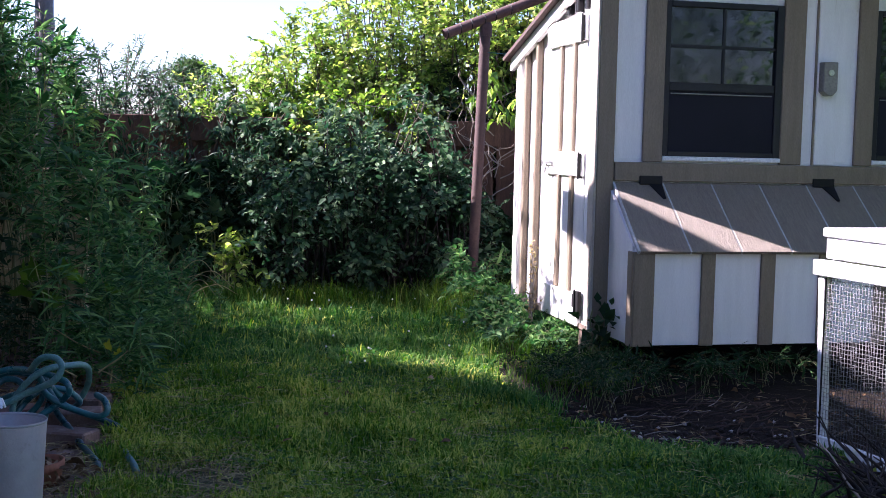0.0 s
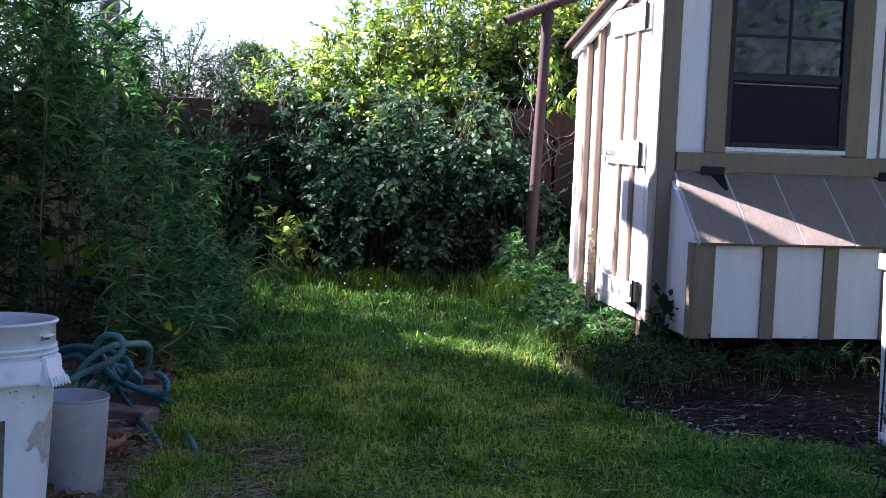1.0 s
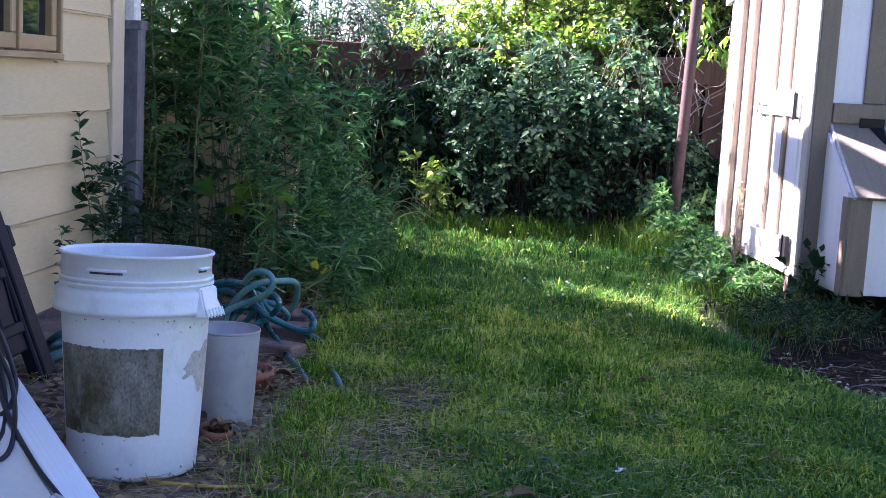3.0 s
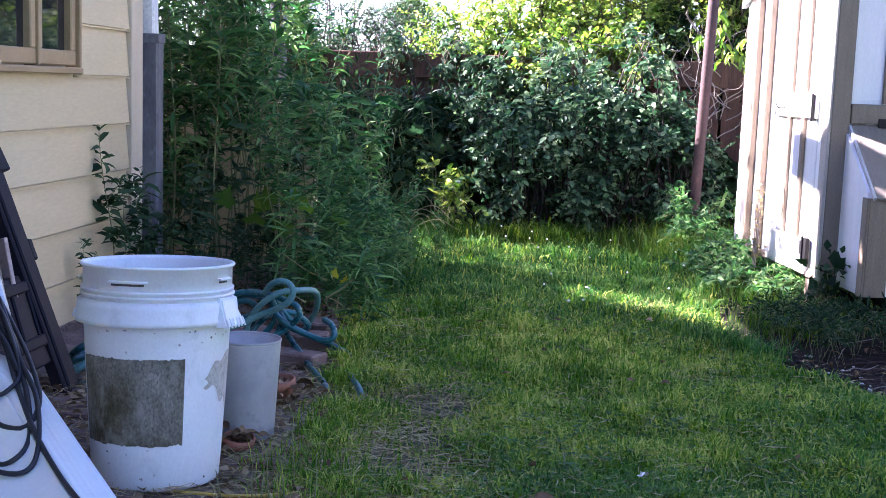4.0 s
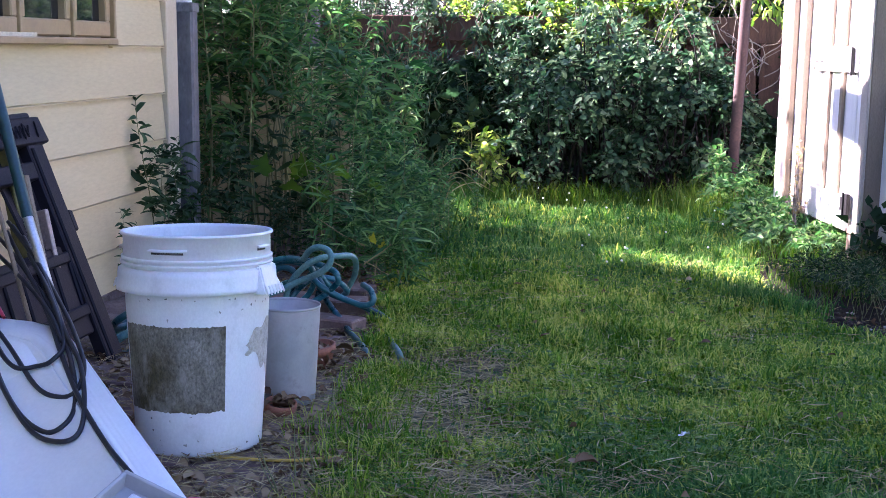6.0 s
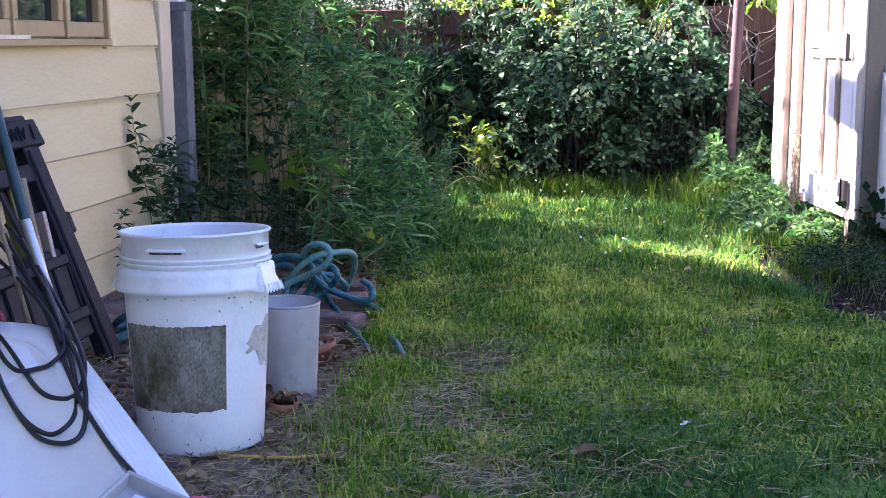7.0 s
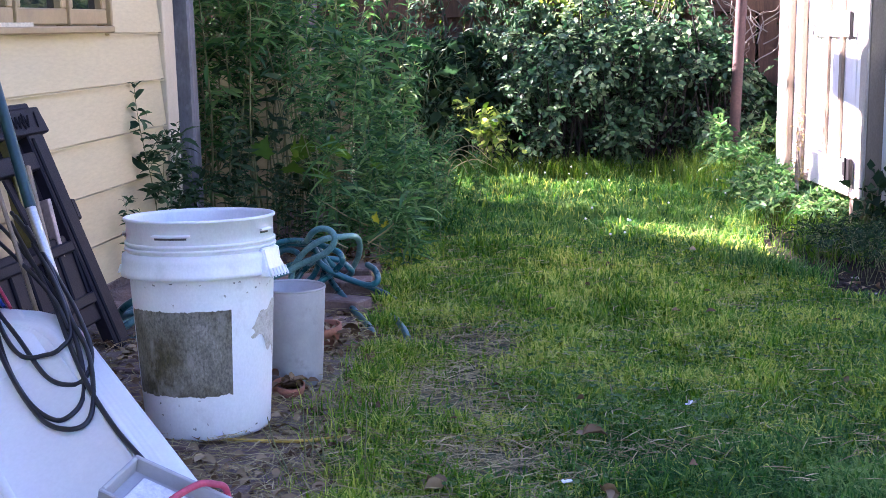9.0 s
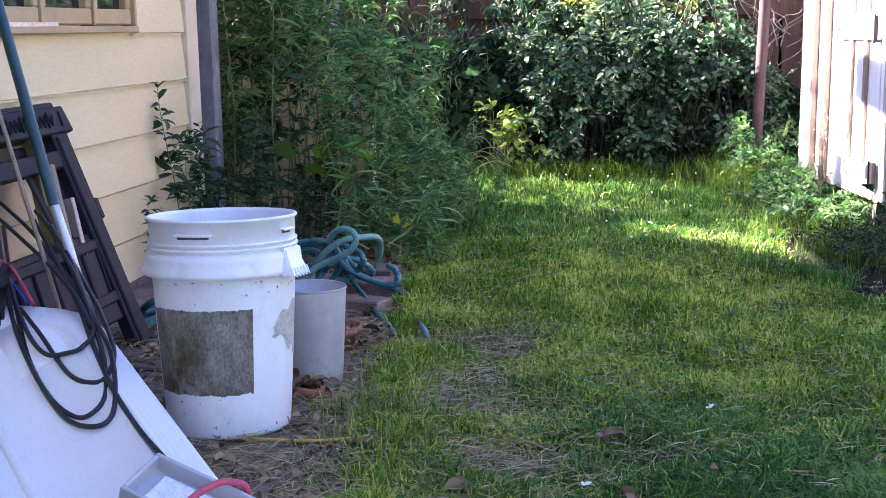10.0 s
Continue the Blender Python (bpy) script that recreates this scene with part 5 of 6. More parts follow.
def pebbles():
    """Small stones and chips along the front of the hutch's bed."""
    rng = np.random.default_rng(63)
    octa = np.array([(1, 0, 0), (-1, 0, 0), (0, 1, 0), (0, -1, 0), (0, 0, 1), (0, 0, -1)], float)
    faces = np.array([(0, 2, 4), (2, 1, 4), (1, 3, 4), (3, 0, 4), (2, 0, 5), (1, 2, 5), (3, 1, 5), (0, 3, 5)])
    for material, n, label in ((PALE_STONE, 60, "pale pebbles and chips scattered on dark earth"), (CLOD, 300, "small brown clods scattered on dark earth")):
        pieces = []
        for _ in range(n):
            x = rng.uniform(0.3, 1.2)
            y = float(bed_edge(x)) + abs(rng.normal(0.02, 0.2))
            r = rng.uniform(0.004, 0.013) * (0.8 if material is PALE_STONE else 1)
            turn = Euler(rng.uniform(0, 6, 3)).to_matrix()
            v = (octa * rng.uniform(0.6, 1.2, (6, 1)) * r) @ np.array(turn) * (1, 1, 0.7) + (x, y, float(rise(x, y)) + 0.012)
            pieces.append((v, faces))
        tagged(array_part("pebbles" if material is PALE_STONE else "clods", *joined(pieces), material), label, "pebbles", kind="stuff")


wire_run()
pebbles()
brush_pile()
bed_debris()


# ---- plants ----
def weed_variant(seed, n=64, lmat=None, width=0.17, droop=0.35, name="weed_stalk", label="", length=(0.08, 0.15), bare=0.03, shoots=9):
    """One upright stalk about 1 m tall with lance-shaped leaves from the height bare upwards, and leafy side shoots."""
    rng = np.random.default_rng(seed)
    w = thing(name, label, "weed", group="tall weeds by the house corner")
    lean = rng.normal(0, 0.07, 2)
    h = np.linspace(0, 1, 9)
    line = np.stack([lean[0] * h**1.6 + 0.016 * np.sin(h * 7 + seed), lean[1] * h**1.6 + 0.016 * np.cos(h * 6 + seed), h * 0.97], 1)
    stems = [tube_arrays(line, 0.0038, 6, 0.0013)]
    hh = bare + (1 - bare) * np.sort(rng.uniform(0.0, 1.0, n)) ** 0.8
    at = np.stack([np.interp(hh, h, line[:, k]) for k in range(3)], 1)
    a = np.arange(n) * 2.4 + rng.normal(0, 0.5, n)
    up = np.where(hh > 0.9, 1.1, 0.3) + rng.normal(0, 0.35, n)
    base, way = [at], [np.stack([np.cos(a), np.sin(a), up], 1)]
    size = [rng.uniform(*length, n) * np.where(hh > 0.93, 0.55, 1)]
    for _ in range(shoots):
        k = rng.uniform(max(bare, 0.2), 0.93)
        o = np.array([np.interp(k, h, line[:, q]) for q in range(3)])
        b, reach = rng.uniform(0, 6.28), rng.uniform(0.05, 0.13)
        end = o + np.array((math.cos(b) * reach, math.sin(b) * reach, rng.uniform(0.06, 0.16)))
        stems.append(tube_arrays(np.stack([o, (o + end) / 2 + (0, 0, 0.01), end]), 0.0018, 4, 0.001))
        m = 11
        t = rng.uniform(0.2, 1, m)[:, None]
        aa = rng.uniform(0, 6.28, m)
        base.append(o + (end - o) * t)
        way.append(np.stack([np.cos(aa), np.sin(aa), rng.normal(0.5, 0.4, m)], 1))
        size.append(rng.uniform(0.35, 0.75, m) * length[1])
    size = np.concatenate(size)
    curl = droop * rng.uniform(0.3, 1.7, (len(size), 1))
    v, f = leaves(np.concatenate(base), np.concatenate(way), size, size * width * rng.uniform(0.75, 1.3, len(size)), curl, 0.22, rng, 0.1 if width < 0.3 else 0.6)
    array_part("stem", *joined(stems), STEM, w, smooth=True)
    array_part("foliage", v, f, lmat or WEED_LEAF, w)
    return w


def scatter(variants, spots, seed):
    rng = random.Random(seed)
    first = {}
    for x, y, h in spots:
        k = rng.randrange(len(variants))
        s = h * rng.uniform(0.85, 1.12)
        m = pose(x, y, -0.01, rng.uniform(-5, 5), rng.uniform(-5, 5), rng.uniform(0, 360))
        ob = variants[k]
        if k in first:
            ob = copy_thing(ob, m)
            ob.scale = (s, s, s)
        else:
            first[k] = True
            ob.matrix_world = m @ Matrix.Scale(s, 4)


def tall_weeds():
    label = "tall green weed stalk with narrow drooping leaves"
    vs = [weed_variant(20 + i, 52, None, 0.2 + 0.02 * i, 0.35 + 0.08 * i, "weed_stalk", label, (0.07, 0.13), 0.1, 5) for i in range(6)]
    tall = [weed_variant(120 + i, 52, None, 0.19 + 0.02 * i, 0.45, "weed_stalk", "tall weed stalk, bare below and leafy above", (0.05, 0.09), 0.48, 7) for i in range(4)]
    rng = random.Random(5)
    spots, open_spots = [], []
    while len(spots) < 42:
        x, y = rng.uniform(-1.95, -1.0), rng.uniform(4.3, 5.4)
        if x < -1.75 and y < 4.48:
            continue
        top = float(np.interp(x, [-1.95, -1.7, -1.55, -1.43, -1.3, -1.18, -1.02], [1.32, 1.28, 1.12, 0.95, 0.76, 0.54, 0.32]))
        h = top * rng.choice([1.05, 1, 0.9, 0.75, 0.6])
        # the stalks in the middle are bare below, where the pale wall shows between them
        if x / y < -0.3:
            if len(open_spots) < 26:
                open_spots.append((x, y, top * rng.choice([1.08, 1.0, 0.92, 0.85])))
            continue
        if x / y > -0.282:
            spots.append((x, y, h))
    scatter(vs, spots, 6)
    # a leafy row right behind the downspout
    fine = [weed_variant(160 + i, 88, None, 0.2, 0.45, "weed_stalk", "tall weed stalk, densely set with small leaves", (0.045, 0.08), 0.1, 9) for i in range(3)]
    row = []
    for k in range(11):
        y = rng.uniform(4.55, 5.0)
        row.append((-0.42 * y + rng.uniform(-0.08, 0.14), y, rng.uniform(1.05, 1.35)))
    scatter(fine, row, 36)
    scatter(tall, open_spots, 16)
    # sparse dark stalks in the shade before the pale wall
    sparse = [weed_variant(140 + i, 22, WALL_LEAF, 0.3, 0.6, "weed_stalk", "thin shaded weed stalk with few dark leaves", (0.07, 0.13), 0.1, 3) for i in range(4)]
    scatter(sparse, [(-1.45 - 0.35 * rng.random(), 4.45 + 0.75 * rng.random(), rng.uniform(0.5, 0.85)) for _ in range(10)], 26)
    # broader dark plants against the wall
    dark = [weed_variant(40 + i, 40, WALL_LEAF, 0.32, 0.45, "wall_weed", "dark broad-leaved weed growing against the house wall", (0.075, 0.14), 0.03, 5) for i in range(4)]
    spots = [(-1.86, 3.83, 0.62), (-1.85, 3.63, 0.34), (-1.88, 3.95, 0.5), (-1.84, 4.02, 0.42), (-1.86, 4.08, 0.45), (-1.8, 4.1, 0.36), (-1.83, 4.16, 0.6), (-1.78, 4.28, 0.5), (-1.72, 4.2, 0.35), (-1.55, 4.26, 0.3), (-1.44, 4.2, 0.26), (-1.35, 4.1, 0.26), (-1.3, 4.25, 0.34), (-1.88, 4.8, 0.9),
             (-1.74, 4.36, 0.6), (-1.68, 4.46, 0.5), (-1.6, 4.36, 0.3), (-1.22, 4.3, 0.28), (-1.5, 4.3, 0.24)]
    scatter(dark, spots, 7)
    low = [weed_variant(50 + i, 40, WEED_LEAF, 0.14, 0.5, "low_weed", "low leafy weed at the lawn's edge", (0.18, 0.32)) for i in range(3)]
    spots = []
    for _ in range(26):
        y = rng.uniform(3.85, 5.2)
        spots.append((float(lawn_edge(y)) + rng.uniform(-0.22, 0.12), y, rng.uniform(0.2, 0.42)))
    scatter(low, spots, 8)


MAPLE = [(0, 0), (0.18, -0.05), (0.42, 0.0), (0.36, 0.13), (0.57, 0.34), (0.4, 0.37), (0.42, 0.5), (0.22, 0.48), (0.2, 0.64), (0.1, 0.72), (0, 0.98)]


def maple_leaves(centres, size, rng):
    """Five-lobed leaves: corners and triangles."""
    half = np.array(MAPLE)
    shape = np.concatenate([half, half[1:-1][::-1] * (-1, 1)])
    n = len(shape)
    vs, fs = [], []
    for i, c in enumerate(centres):
        s = size * rng.uniform(0.75, 1.2)
        m = Euler((rng.uniform(0.5, 1.5), rng.uniform(-0.5, 0.5), rng.uniform(-0.9, 0.9) + math.pi)).to_matrix()
        p = [Vector((x * s, y * s, -0.25 * s * abs(x))) for x, y in shape] + [Vector((0, 0.3 * s, 0.02 * s))]
        vs += [np.array(m @ q + Vector(c)) for q in p]
        fs += [(i * (n + 1) + k, i * (n + 1) + (k + 1) % n, i * (n + 1) + n) for k in range(n)]
    return np.array(vs), np.array(fs)


def maple_seedling(x, y, h, seed, spread=0.13, n=11, size=0.085, lmat=None):
    rng = np.random.default_rng(seed)
    s = thing("maple_seedling", "young maple seedling with yellow-green lobed leaves", "seedling", pose(x, y, 0), group="maple seedlings")
    tubes("stem", [curve_through([(0, 0, -0.02), (0.01, 0.01, h * 0.5), (-0.01, 0.02, h)])], 0.004, STEM, s, sides=6, taper=0.002)
    cs = [(rng.normal(0, spread), rng.normal(-0.04, spread * 0.6), h * rng.uniform(0.55, 1.05)) for _ in range(n)]
    tubes("twig", [crooked((0, 0.01, c[2] * 0.85), c, rng, 0.1) for c in cs], 0.0015, STEM, s, sides=5)
    v, f = maple_leaves(cs, size, rng)
    array_part("foliage", v, f, lmat or MAPLE_LEAF, s)


def shrub(name, label, x, y, rx, ry, top, n, length, width, lmat, seed, clumps=60, low=0.0, spread=0.1, twigs=26, wood=None, curl=0.3, outward=0.7, shell=0.45, z0=0.0, plain=True):
    """A shrub: stems from the ground, and leaves in uneven clumps through an oval crown."""
    rng = np.random.default_rng(seed)
    s = thing(name, label, "shrub", pose(x, y, z0))
    d = unit(rng.normal(0, 1, (clumps, 3)))
    r = rng.uniform(shell, 1.0, (clumps, 1)) ** 0.6 * rng.uniform(0.7, 1.28, (clumps, 1))
    mid, half = (top + low) / 2, (top - low) / 2
    c = d * r * (rx, ry, half) + (0, 0, mid)
    c[:, 2] = np.maximum(c[:, 2], 0.06)
    pick = rng.integers(0, clumps, n)
    off = np.clip(rng.normal(0, 1, (n, 3)), -1.7, 1.7) * spread * rng.uniform(0.45, 1.3, (clumps, 1))[pick] * (1, 1, 1.3)
    p = c[pick] + off
    p[:, 2] = np.maximum(p[:, 2], 0.02)
    way = unit(off) * 0.6 + unit(d[pick]) * outward + rng.normal(0, 0.45, (n, 3)) + (0, 0, 0.1)
    L = length * rng.uniform(0.55, 1.25, n)
    v, f = leaves(p, way, L, L * width / length, curl, 0.2, rng, 0.9 if width / length > 0.45 else 0.4, plain=plain)
    array_part("crown", v, f, lmat, s)
    roots = [(rng.normal(0, 0.08), rng.normal(0, 0.06), -0.03) for _ in range(6)]
    lines = [crooked(roots[i % 6], c[i], rng, 0.12) for i in range(min(twigs, clumps))]
    v, f = joined([tube_arrays(q, 0.008, 6, 0.002) for q in lines])
    tagged(array_part("twig", v, f, wood or BARK, s, smooth=True), kind="stuff")
    return s


def spray_shrub(name, label, x, y, rx, ry, top, lmat, seed, branches=40, twigs=7, per=9, size=0.055, ratio=0.58, low=0.0, sag=0.5, reach=(0.09, 0.2), root=0.12, wood=None, z_from=0.0, tumble=0.75, plain=False):
    """A shrub of arching branches, each with side twigs that carry leaves in two ranks."""
    rng = np.random.default_rng(seed)
    s = thing(name, label, "shrub", pose(x, y, 0))
    mid, half = (top + low) / 2, (top - low) / 2
    wooden, base, way, length = [], [], [], []
    for _ in range(branches):
        d = unit(rng.normal(0, 1, 3) + (0, -0.25, 0.15))
        end = d * (rx, ry, half) * rng.uniform(0.55, 1.12) + (0, 0, mid)
        end[2] = max(end[2], 0.12)
        foot = np.array((rng.normal(0, root) + 0.35 * end[0], rng.normal(0, root * 0.6), z_from - 0.03))
        bow = foot * 0.45 + end * 0.55 + (0, 0, 0.12 * (end[2] - z_from) * sag)
        tip = end + np.array((d[0] * 0.12, d[1] * 0.12, -0.16 * sag + 0.05)) * rng.uniform(0.5, 1.3)
        line = curve_through([foot, bow, end, tip], 5)
        wooden.append(tube_arrays(line, min(0.0065, 0.0085 * top), 5, min(0.0016, 0.004 * top)))
        for t in rng.uniform(0.34, 1.0, twigs) * (len(line) - 1.001):
            i = int(t)
            o = line[i] + (line[i + 1] - line[i]) * (t - i)
            w = unit(unit(line[i + 1] - line[i]) * 0.5 + d * 0.5 + rng.normal(0, 0.55, 3) + (0, -0.15, 0.1))
            L = rng.uniform(*reach)
            k = np.linspace(0.12, 1, per)[:, None]
            pts = o + w * L * k - np.array((0, 0, 1.0)) * (sag * 0.5 * L) * k**2
            pts[:, 2] = np.maximum(pts[:, 2], 0.02)
            wooden.append(tube_arrays(np.stack([o, pts[per // 2], pts[-1]]), min(0.0022, 0.005 * top), 3, min(0.001, 0.003 * top)))
            side = unit(np.cross(w, rng.normal(0, 0.4, 3) + (0, 0, 1.0)))
            flip = np.where(np.arange(per) % 2, 1.0, -1.0)[:, None]
            base.append(pts)
            way.append(w * 0.6 + side * flip * 0.85 + rng.normal(0, 0.32, (per, 3)) - (0, 0, 0.2 * sag))
            length.append(size * rng.uniform(0.6, 1.2, per) * (1 - 0.35 * k[:, 0] ** 3))
    base, way, length = np.concatenate(base), np.concatenate(way), np.concatenate(length)
    curl = rng.uniform(-0.05, 0.55, (len(base), 1))
    v, f = leaves(base, way, length, length * ratio * rng.uniform(0.8, 1.2, len(base)), curl, 0.16, rng, 0.9, tumble, plain)
    array_part("crown", v, f, lmat, s)
    tagged(array_part("twig", *joined(wooden), wood or BARK, s, smooth=True), kind="stuff")
    return s


def hedge():
    front = "grey-green shrub with arching sprays of oval leaves at the lawn's end"
    # stems in near-black twig colour, for the shade inside the shrubs
    for i, (x, y, rx, ry, top, n) in enumerate(((-1.0, 6.75, 0.28, 0.22, 0.72, 30), (-0.7, 6.62, 0.34, 0.26, 0.98, 46), (-0.32, 6.6, 0.34, 0.26, 1.0, 48), (-0.02, 6.72, 0.24, 0.24, 0.86, 30))):
        spray_shrub("shrub", front, x, y, rx, ry, top, SHRUB_LEAF, 1 + i, n, 8, 9, 0.047, 0.58, 0.04, 0.6, wood=TWIG)
    spray_shrub("shrub", front, -0.32, 6.95, 0.36, 0.16, 1.2, SHRUB_LEAF, 28, 20, 7, 9, 0.05, 0.55, 0.66, 0.3, root=0.3)
    spray_shrub("vine", "bright yellow-green vine sprays at the foot of a shrub", -1.2, 6.5, 0.1, 0.08, 0.42, VINE_LEAF, 71, 9, 5, 7, 0.05, 0.55, 0.12, 0.6, (0.05, 0.12), 0.04, STEM)
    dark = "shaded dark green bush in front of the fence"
    # their dark leaf colour also makes the shaded gaps between the front shrubs
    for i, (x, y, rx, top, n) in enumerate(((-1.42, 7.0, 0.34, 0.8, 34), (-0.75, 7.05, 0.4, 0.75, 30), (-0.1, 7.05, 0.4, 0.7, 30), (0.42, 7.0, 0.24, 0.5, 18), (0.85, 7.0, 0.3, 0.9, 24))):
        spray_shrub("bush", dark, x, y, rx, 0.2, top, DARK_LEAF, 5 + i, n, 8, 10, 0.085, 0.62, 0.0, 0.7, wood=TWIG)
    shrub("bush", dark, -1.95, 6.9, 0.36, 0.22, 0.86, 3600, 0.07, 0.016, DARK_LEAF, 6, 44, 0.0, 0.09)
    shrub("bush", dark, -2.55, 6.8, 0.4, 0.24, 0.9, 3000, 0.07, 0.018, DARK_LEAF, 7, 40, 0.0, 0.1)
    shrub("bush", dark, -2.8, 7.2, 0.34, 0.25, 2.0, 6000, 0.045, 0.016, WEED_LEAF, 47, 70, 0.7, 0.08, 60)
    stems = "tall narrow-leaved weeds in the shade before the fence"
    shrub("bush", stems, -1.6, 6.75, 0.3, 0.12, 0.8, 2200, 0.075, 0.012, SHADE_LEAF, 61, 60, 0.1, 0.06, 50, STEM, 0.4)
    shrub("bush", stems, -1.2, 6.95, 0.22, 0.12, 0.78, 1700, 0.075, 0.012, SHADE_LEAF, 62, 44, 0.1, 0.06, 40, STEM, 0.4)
    bright = "tall shrub behind the fence with sunlit yellow-green leaves"
    for i, (x, y, rx, ry, top, n, low) in enumerate(((-1.3, 7.75, 0.4, 0.25, 1.28, 46, 0.7), (-0.85, 7.75, 0.4, 0.26, 1.6, 64, 0.7), (-0.4, 7.85, 0.42, 0.3, 2.0, 84, 0.75), (0.1, 7.9, 0.46, 0.34, 2.3, 96, 0.75), (0.65, 7.95, 0.5, 0.36, 2.45, 96, 0.75), (1.25, 8.1, 0.55, 0.4, 2.5, 80, 0.8))):
        spray_shrub("tall_shrub", bright, x, y, rx, ry, top, VINE_LEAF, 9 + i, n, 9, 10, 0.052, 0.5, low, 0.45, (0.1, 0.24), 0.16, plain=True)
    for i, (x, y, rx, top, low, n) in enumerate(((-0.4, 7.55, 0.45, 1.4, 0.9, 36), (-1.0, 7.52, 0.4, 1.16, 0.82, 28), (0.4, 7.5, 0.4, 1.8, 1.36, 30))):
        spray_shrub("tall_shrub", bright, x, y, rx, 0.13, top, VINE_LEAF, 23 + i, n, 8, 10, 0.05, 0.52, low, 0.6, (0.08, 0.2), 0.2, z_from=0.3, plain=True)
    # dark-leaved bushes stand in for the shaded gap beside the post
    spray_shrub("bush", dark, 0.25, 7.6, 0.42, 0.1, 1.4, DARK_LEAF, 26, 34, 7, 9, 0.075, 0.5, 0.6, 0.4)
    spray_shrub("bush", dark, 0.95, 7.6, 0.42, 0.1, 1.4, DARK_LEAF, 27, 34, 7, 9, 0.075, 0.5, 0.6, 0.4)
    lacy = "lacy grey-green shrub standing open against the sky"
    for i, (x, top, n) in enumerate(((-1.72, 1.3, 54), (-2.2, 1.42, 64), (-2.75, 1.6, 74))):
        spray_shrub("lacy_shrub", lacy, x, 7.95, 0.42, 0.28, top, SHRUB_LEAF, 14 + i, n, 10, 12, 0.032, 0.4, 0.7, 0.3, (0.1, 0.24), 0.15, plain=True)
    over = "leafy vine hanging over the fence's top rail"
    for i, (x, rx, top, low, n) in enumerate(((-0.92, 0.28, 1.12, 0.66, 22), (-0.5, 0.34, 1.22, 0.72, 24), (-2.35, 0.3, 1.12, 0.8, 12), (-1.5, 0.34, 1.18, 0.98, 9))):
        spray_shrub("fence_vine", over, x, 7.24, rx, 0.09, top, VINE_LEAF if 0 < i < 3 else SHRUB_LEAF, 101 + i, n, 7, 9, 0.05, 0.55, low, 0.9, (0.07, 0.16), 0.2, z_from=0.4)
    # bare and pale twigs in the gap beside the post
    rng = np.random.default_rng(31)
    lines = []
    for _ in range(46):
        a = np.array((rng.uniform(-0.25, 0.35), 7.25 + rng.normal(0, 0.08), rng.uniform(0.35, 1.1)))
        b = a + np.array((rng.normal(-0.02, 0.22), rng.normal(0, 0.05), rng.uniform(0.08, 0.4)))
        lines.append(crooked(a, b, rng, 0.14))
    tw = thing("bare_twigs", "bare pale twigs tangled in front of the fence", "twigs")
    array_part("twig", *joined([tube_arrays(q, 0.004, 5, 0.0012) for q in lines]), PALE_TWIG, tw, smooth=True)
    # a sunlit spray hanging beside the post
    s = thing("leafy_spray", "sunlit spray of bright green leaves beside the post", "branch")
    pts, way = [], []
    for k in range(9):
        o = np.array((0.06 + rng.uniform(0, 0.34), 7.02 + rng.normal(0, 0.05), rng.uniform(1.02, 1.34)))
        for _ in range(11):
            pts.append(o + rng.normal(0, 0.028, 3))
            way.append((rng.normal(0, 0.5), rng.normal(-0.2, 0.4), -0.7 + rng.normal(0, 0.3)))
    v, f = leaves(np.array(pts), np.array(way), rng.uniform(0.05, 0.085, len(pts)), 0.026, 0.15, 0.2, rng, 0.5)
    array_part("foliage", v, f, VINE_LEAF, s)
    tubes("branch", [crooked((0.45, 7.5, 1.0), (0.05, 7.0, 1.3), rng), crooked((0.45, 7.5, 1.0), (0.38, 7.02, 1.2), rng)], 0.005, PALE_TWIG, s, sides=6)


def side_tree():
    """The small tree outside the fence corner that shades the shrubs and the far lawn."""
    t = thing("side_tree", "small leafy tree at the garden's corner", "tree", pose(-3.35, 6.65, 0))
    rng = np.random.default_rng(17)
    tubes("trunk", [curve_through([(0, 0, -0.05), (0.03, 0.02, 0.7), (-0.02, 0.0, 1.3), (0.02, 0.02, 2.3)])], 0.07, BARK, t, taper=0.02)
    d = unit(rng.normal(0, 1, (90, 3)))
    c = d * rng.uniform(0.35, 1, (90, 1)) ** 0.7 * (0.85, 1.0, 0.8) + (0, 0, 2.12)
    # an unseen low limb towards the lawn, added to dapple its light
    c[66:] = rng.normal(0, 1, (24, 3)) * (0.15, 0.26, 0.12) + (0.78, -1.05, 2.25)
    tubes("limb", [crooked((0, 0, 1.5), (0.8, -1.1, 2.25), rng, 0.08)], 0.022, BARK, t, sides=6, taper=0.006)
    for k in range(12):
        tubes("limb", [crooked((0, 0, 1.0 + 0.06 * k), c[k], rng, 0.12)], 0.018, BARK, t, sides=6, taper=0.004)
    n = 3200
    k = rng.integers(0, 90, n)
    off = np.clip(rng.normal(0, 1, (n, 3)), -1.8, 1.8) * 0.13
    v, f = leaves(c[k] + off, unit(off) + rng.normal(0, 0.5, (n, 3)), rng.uniform(0.06, 0.11, n), 0.045, 0.3, 0.2, rng, 0.7, plain=True)
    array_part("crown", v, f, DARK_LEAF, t)


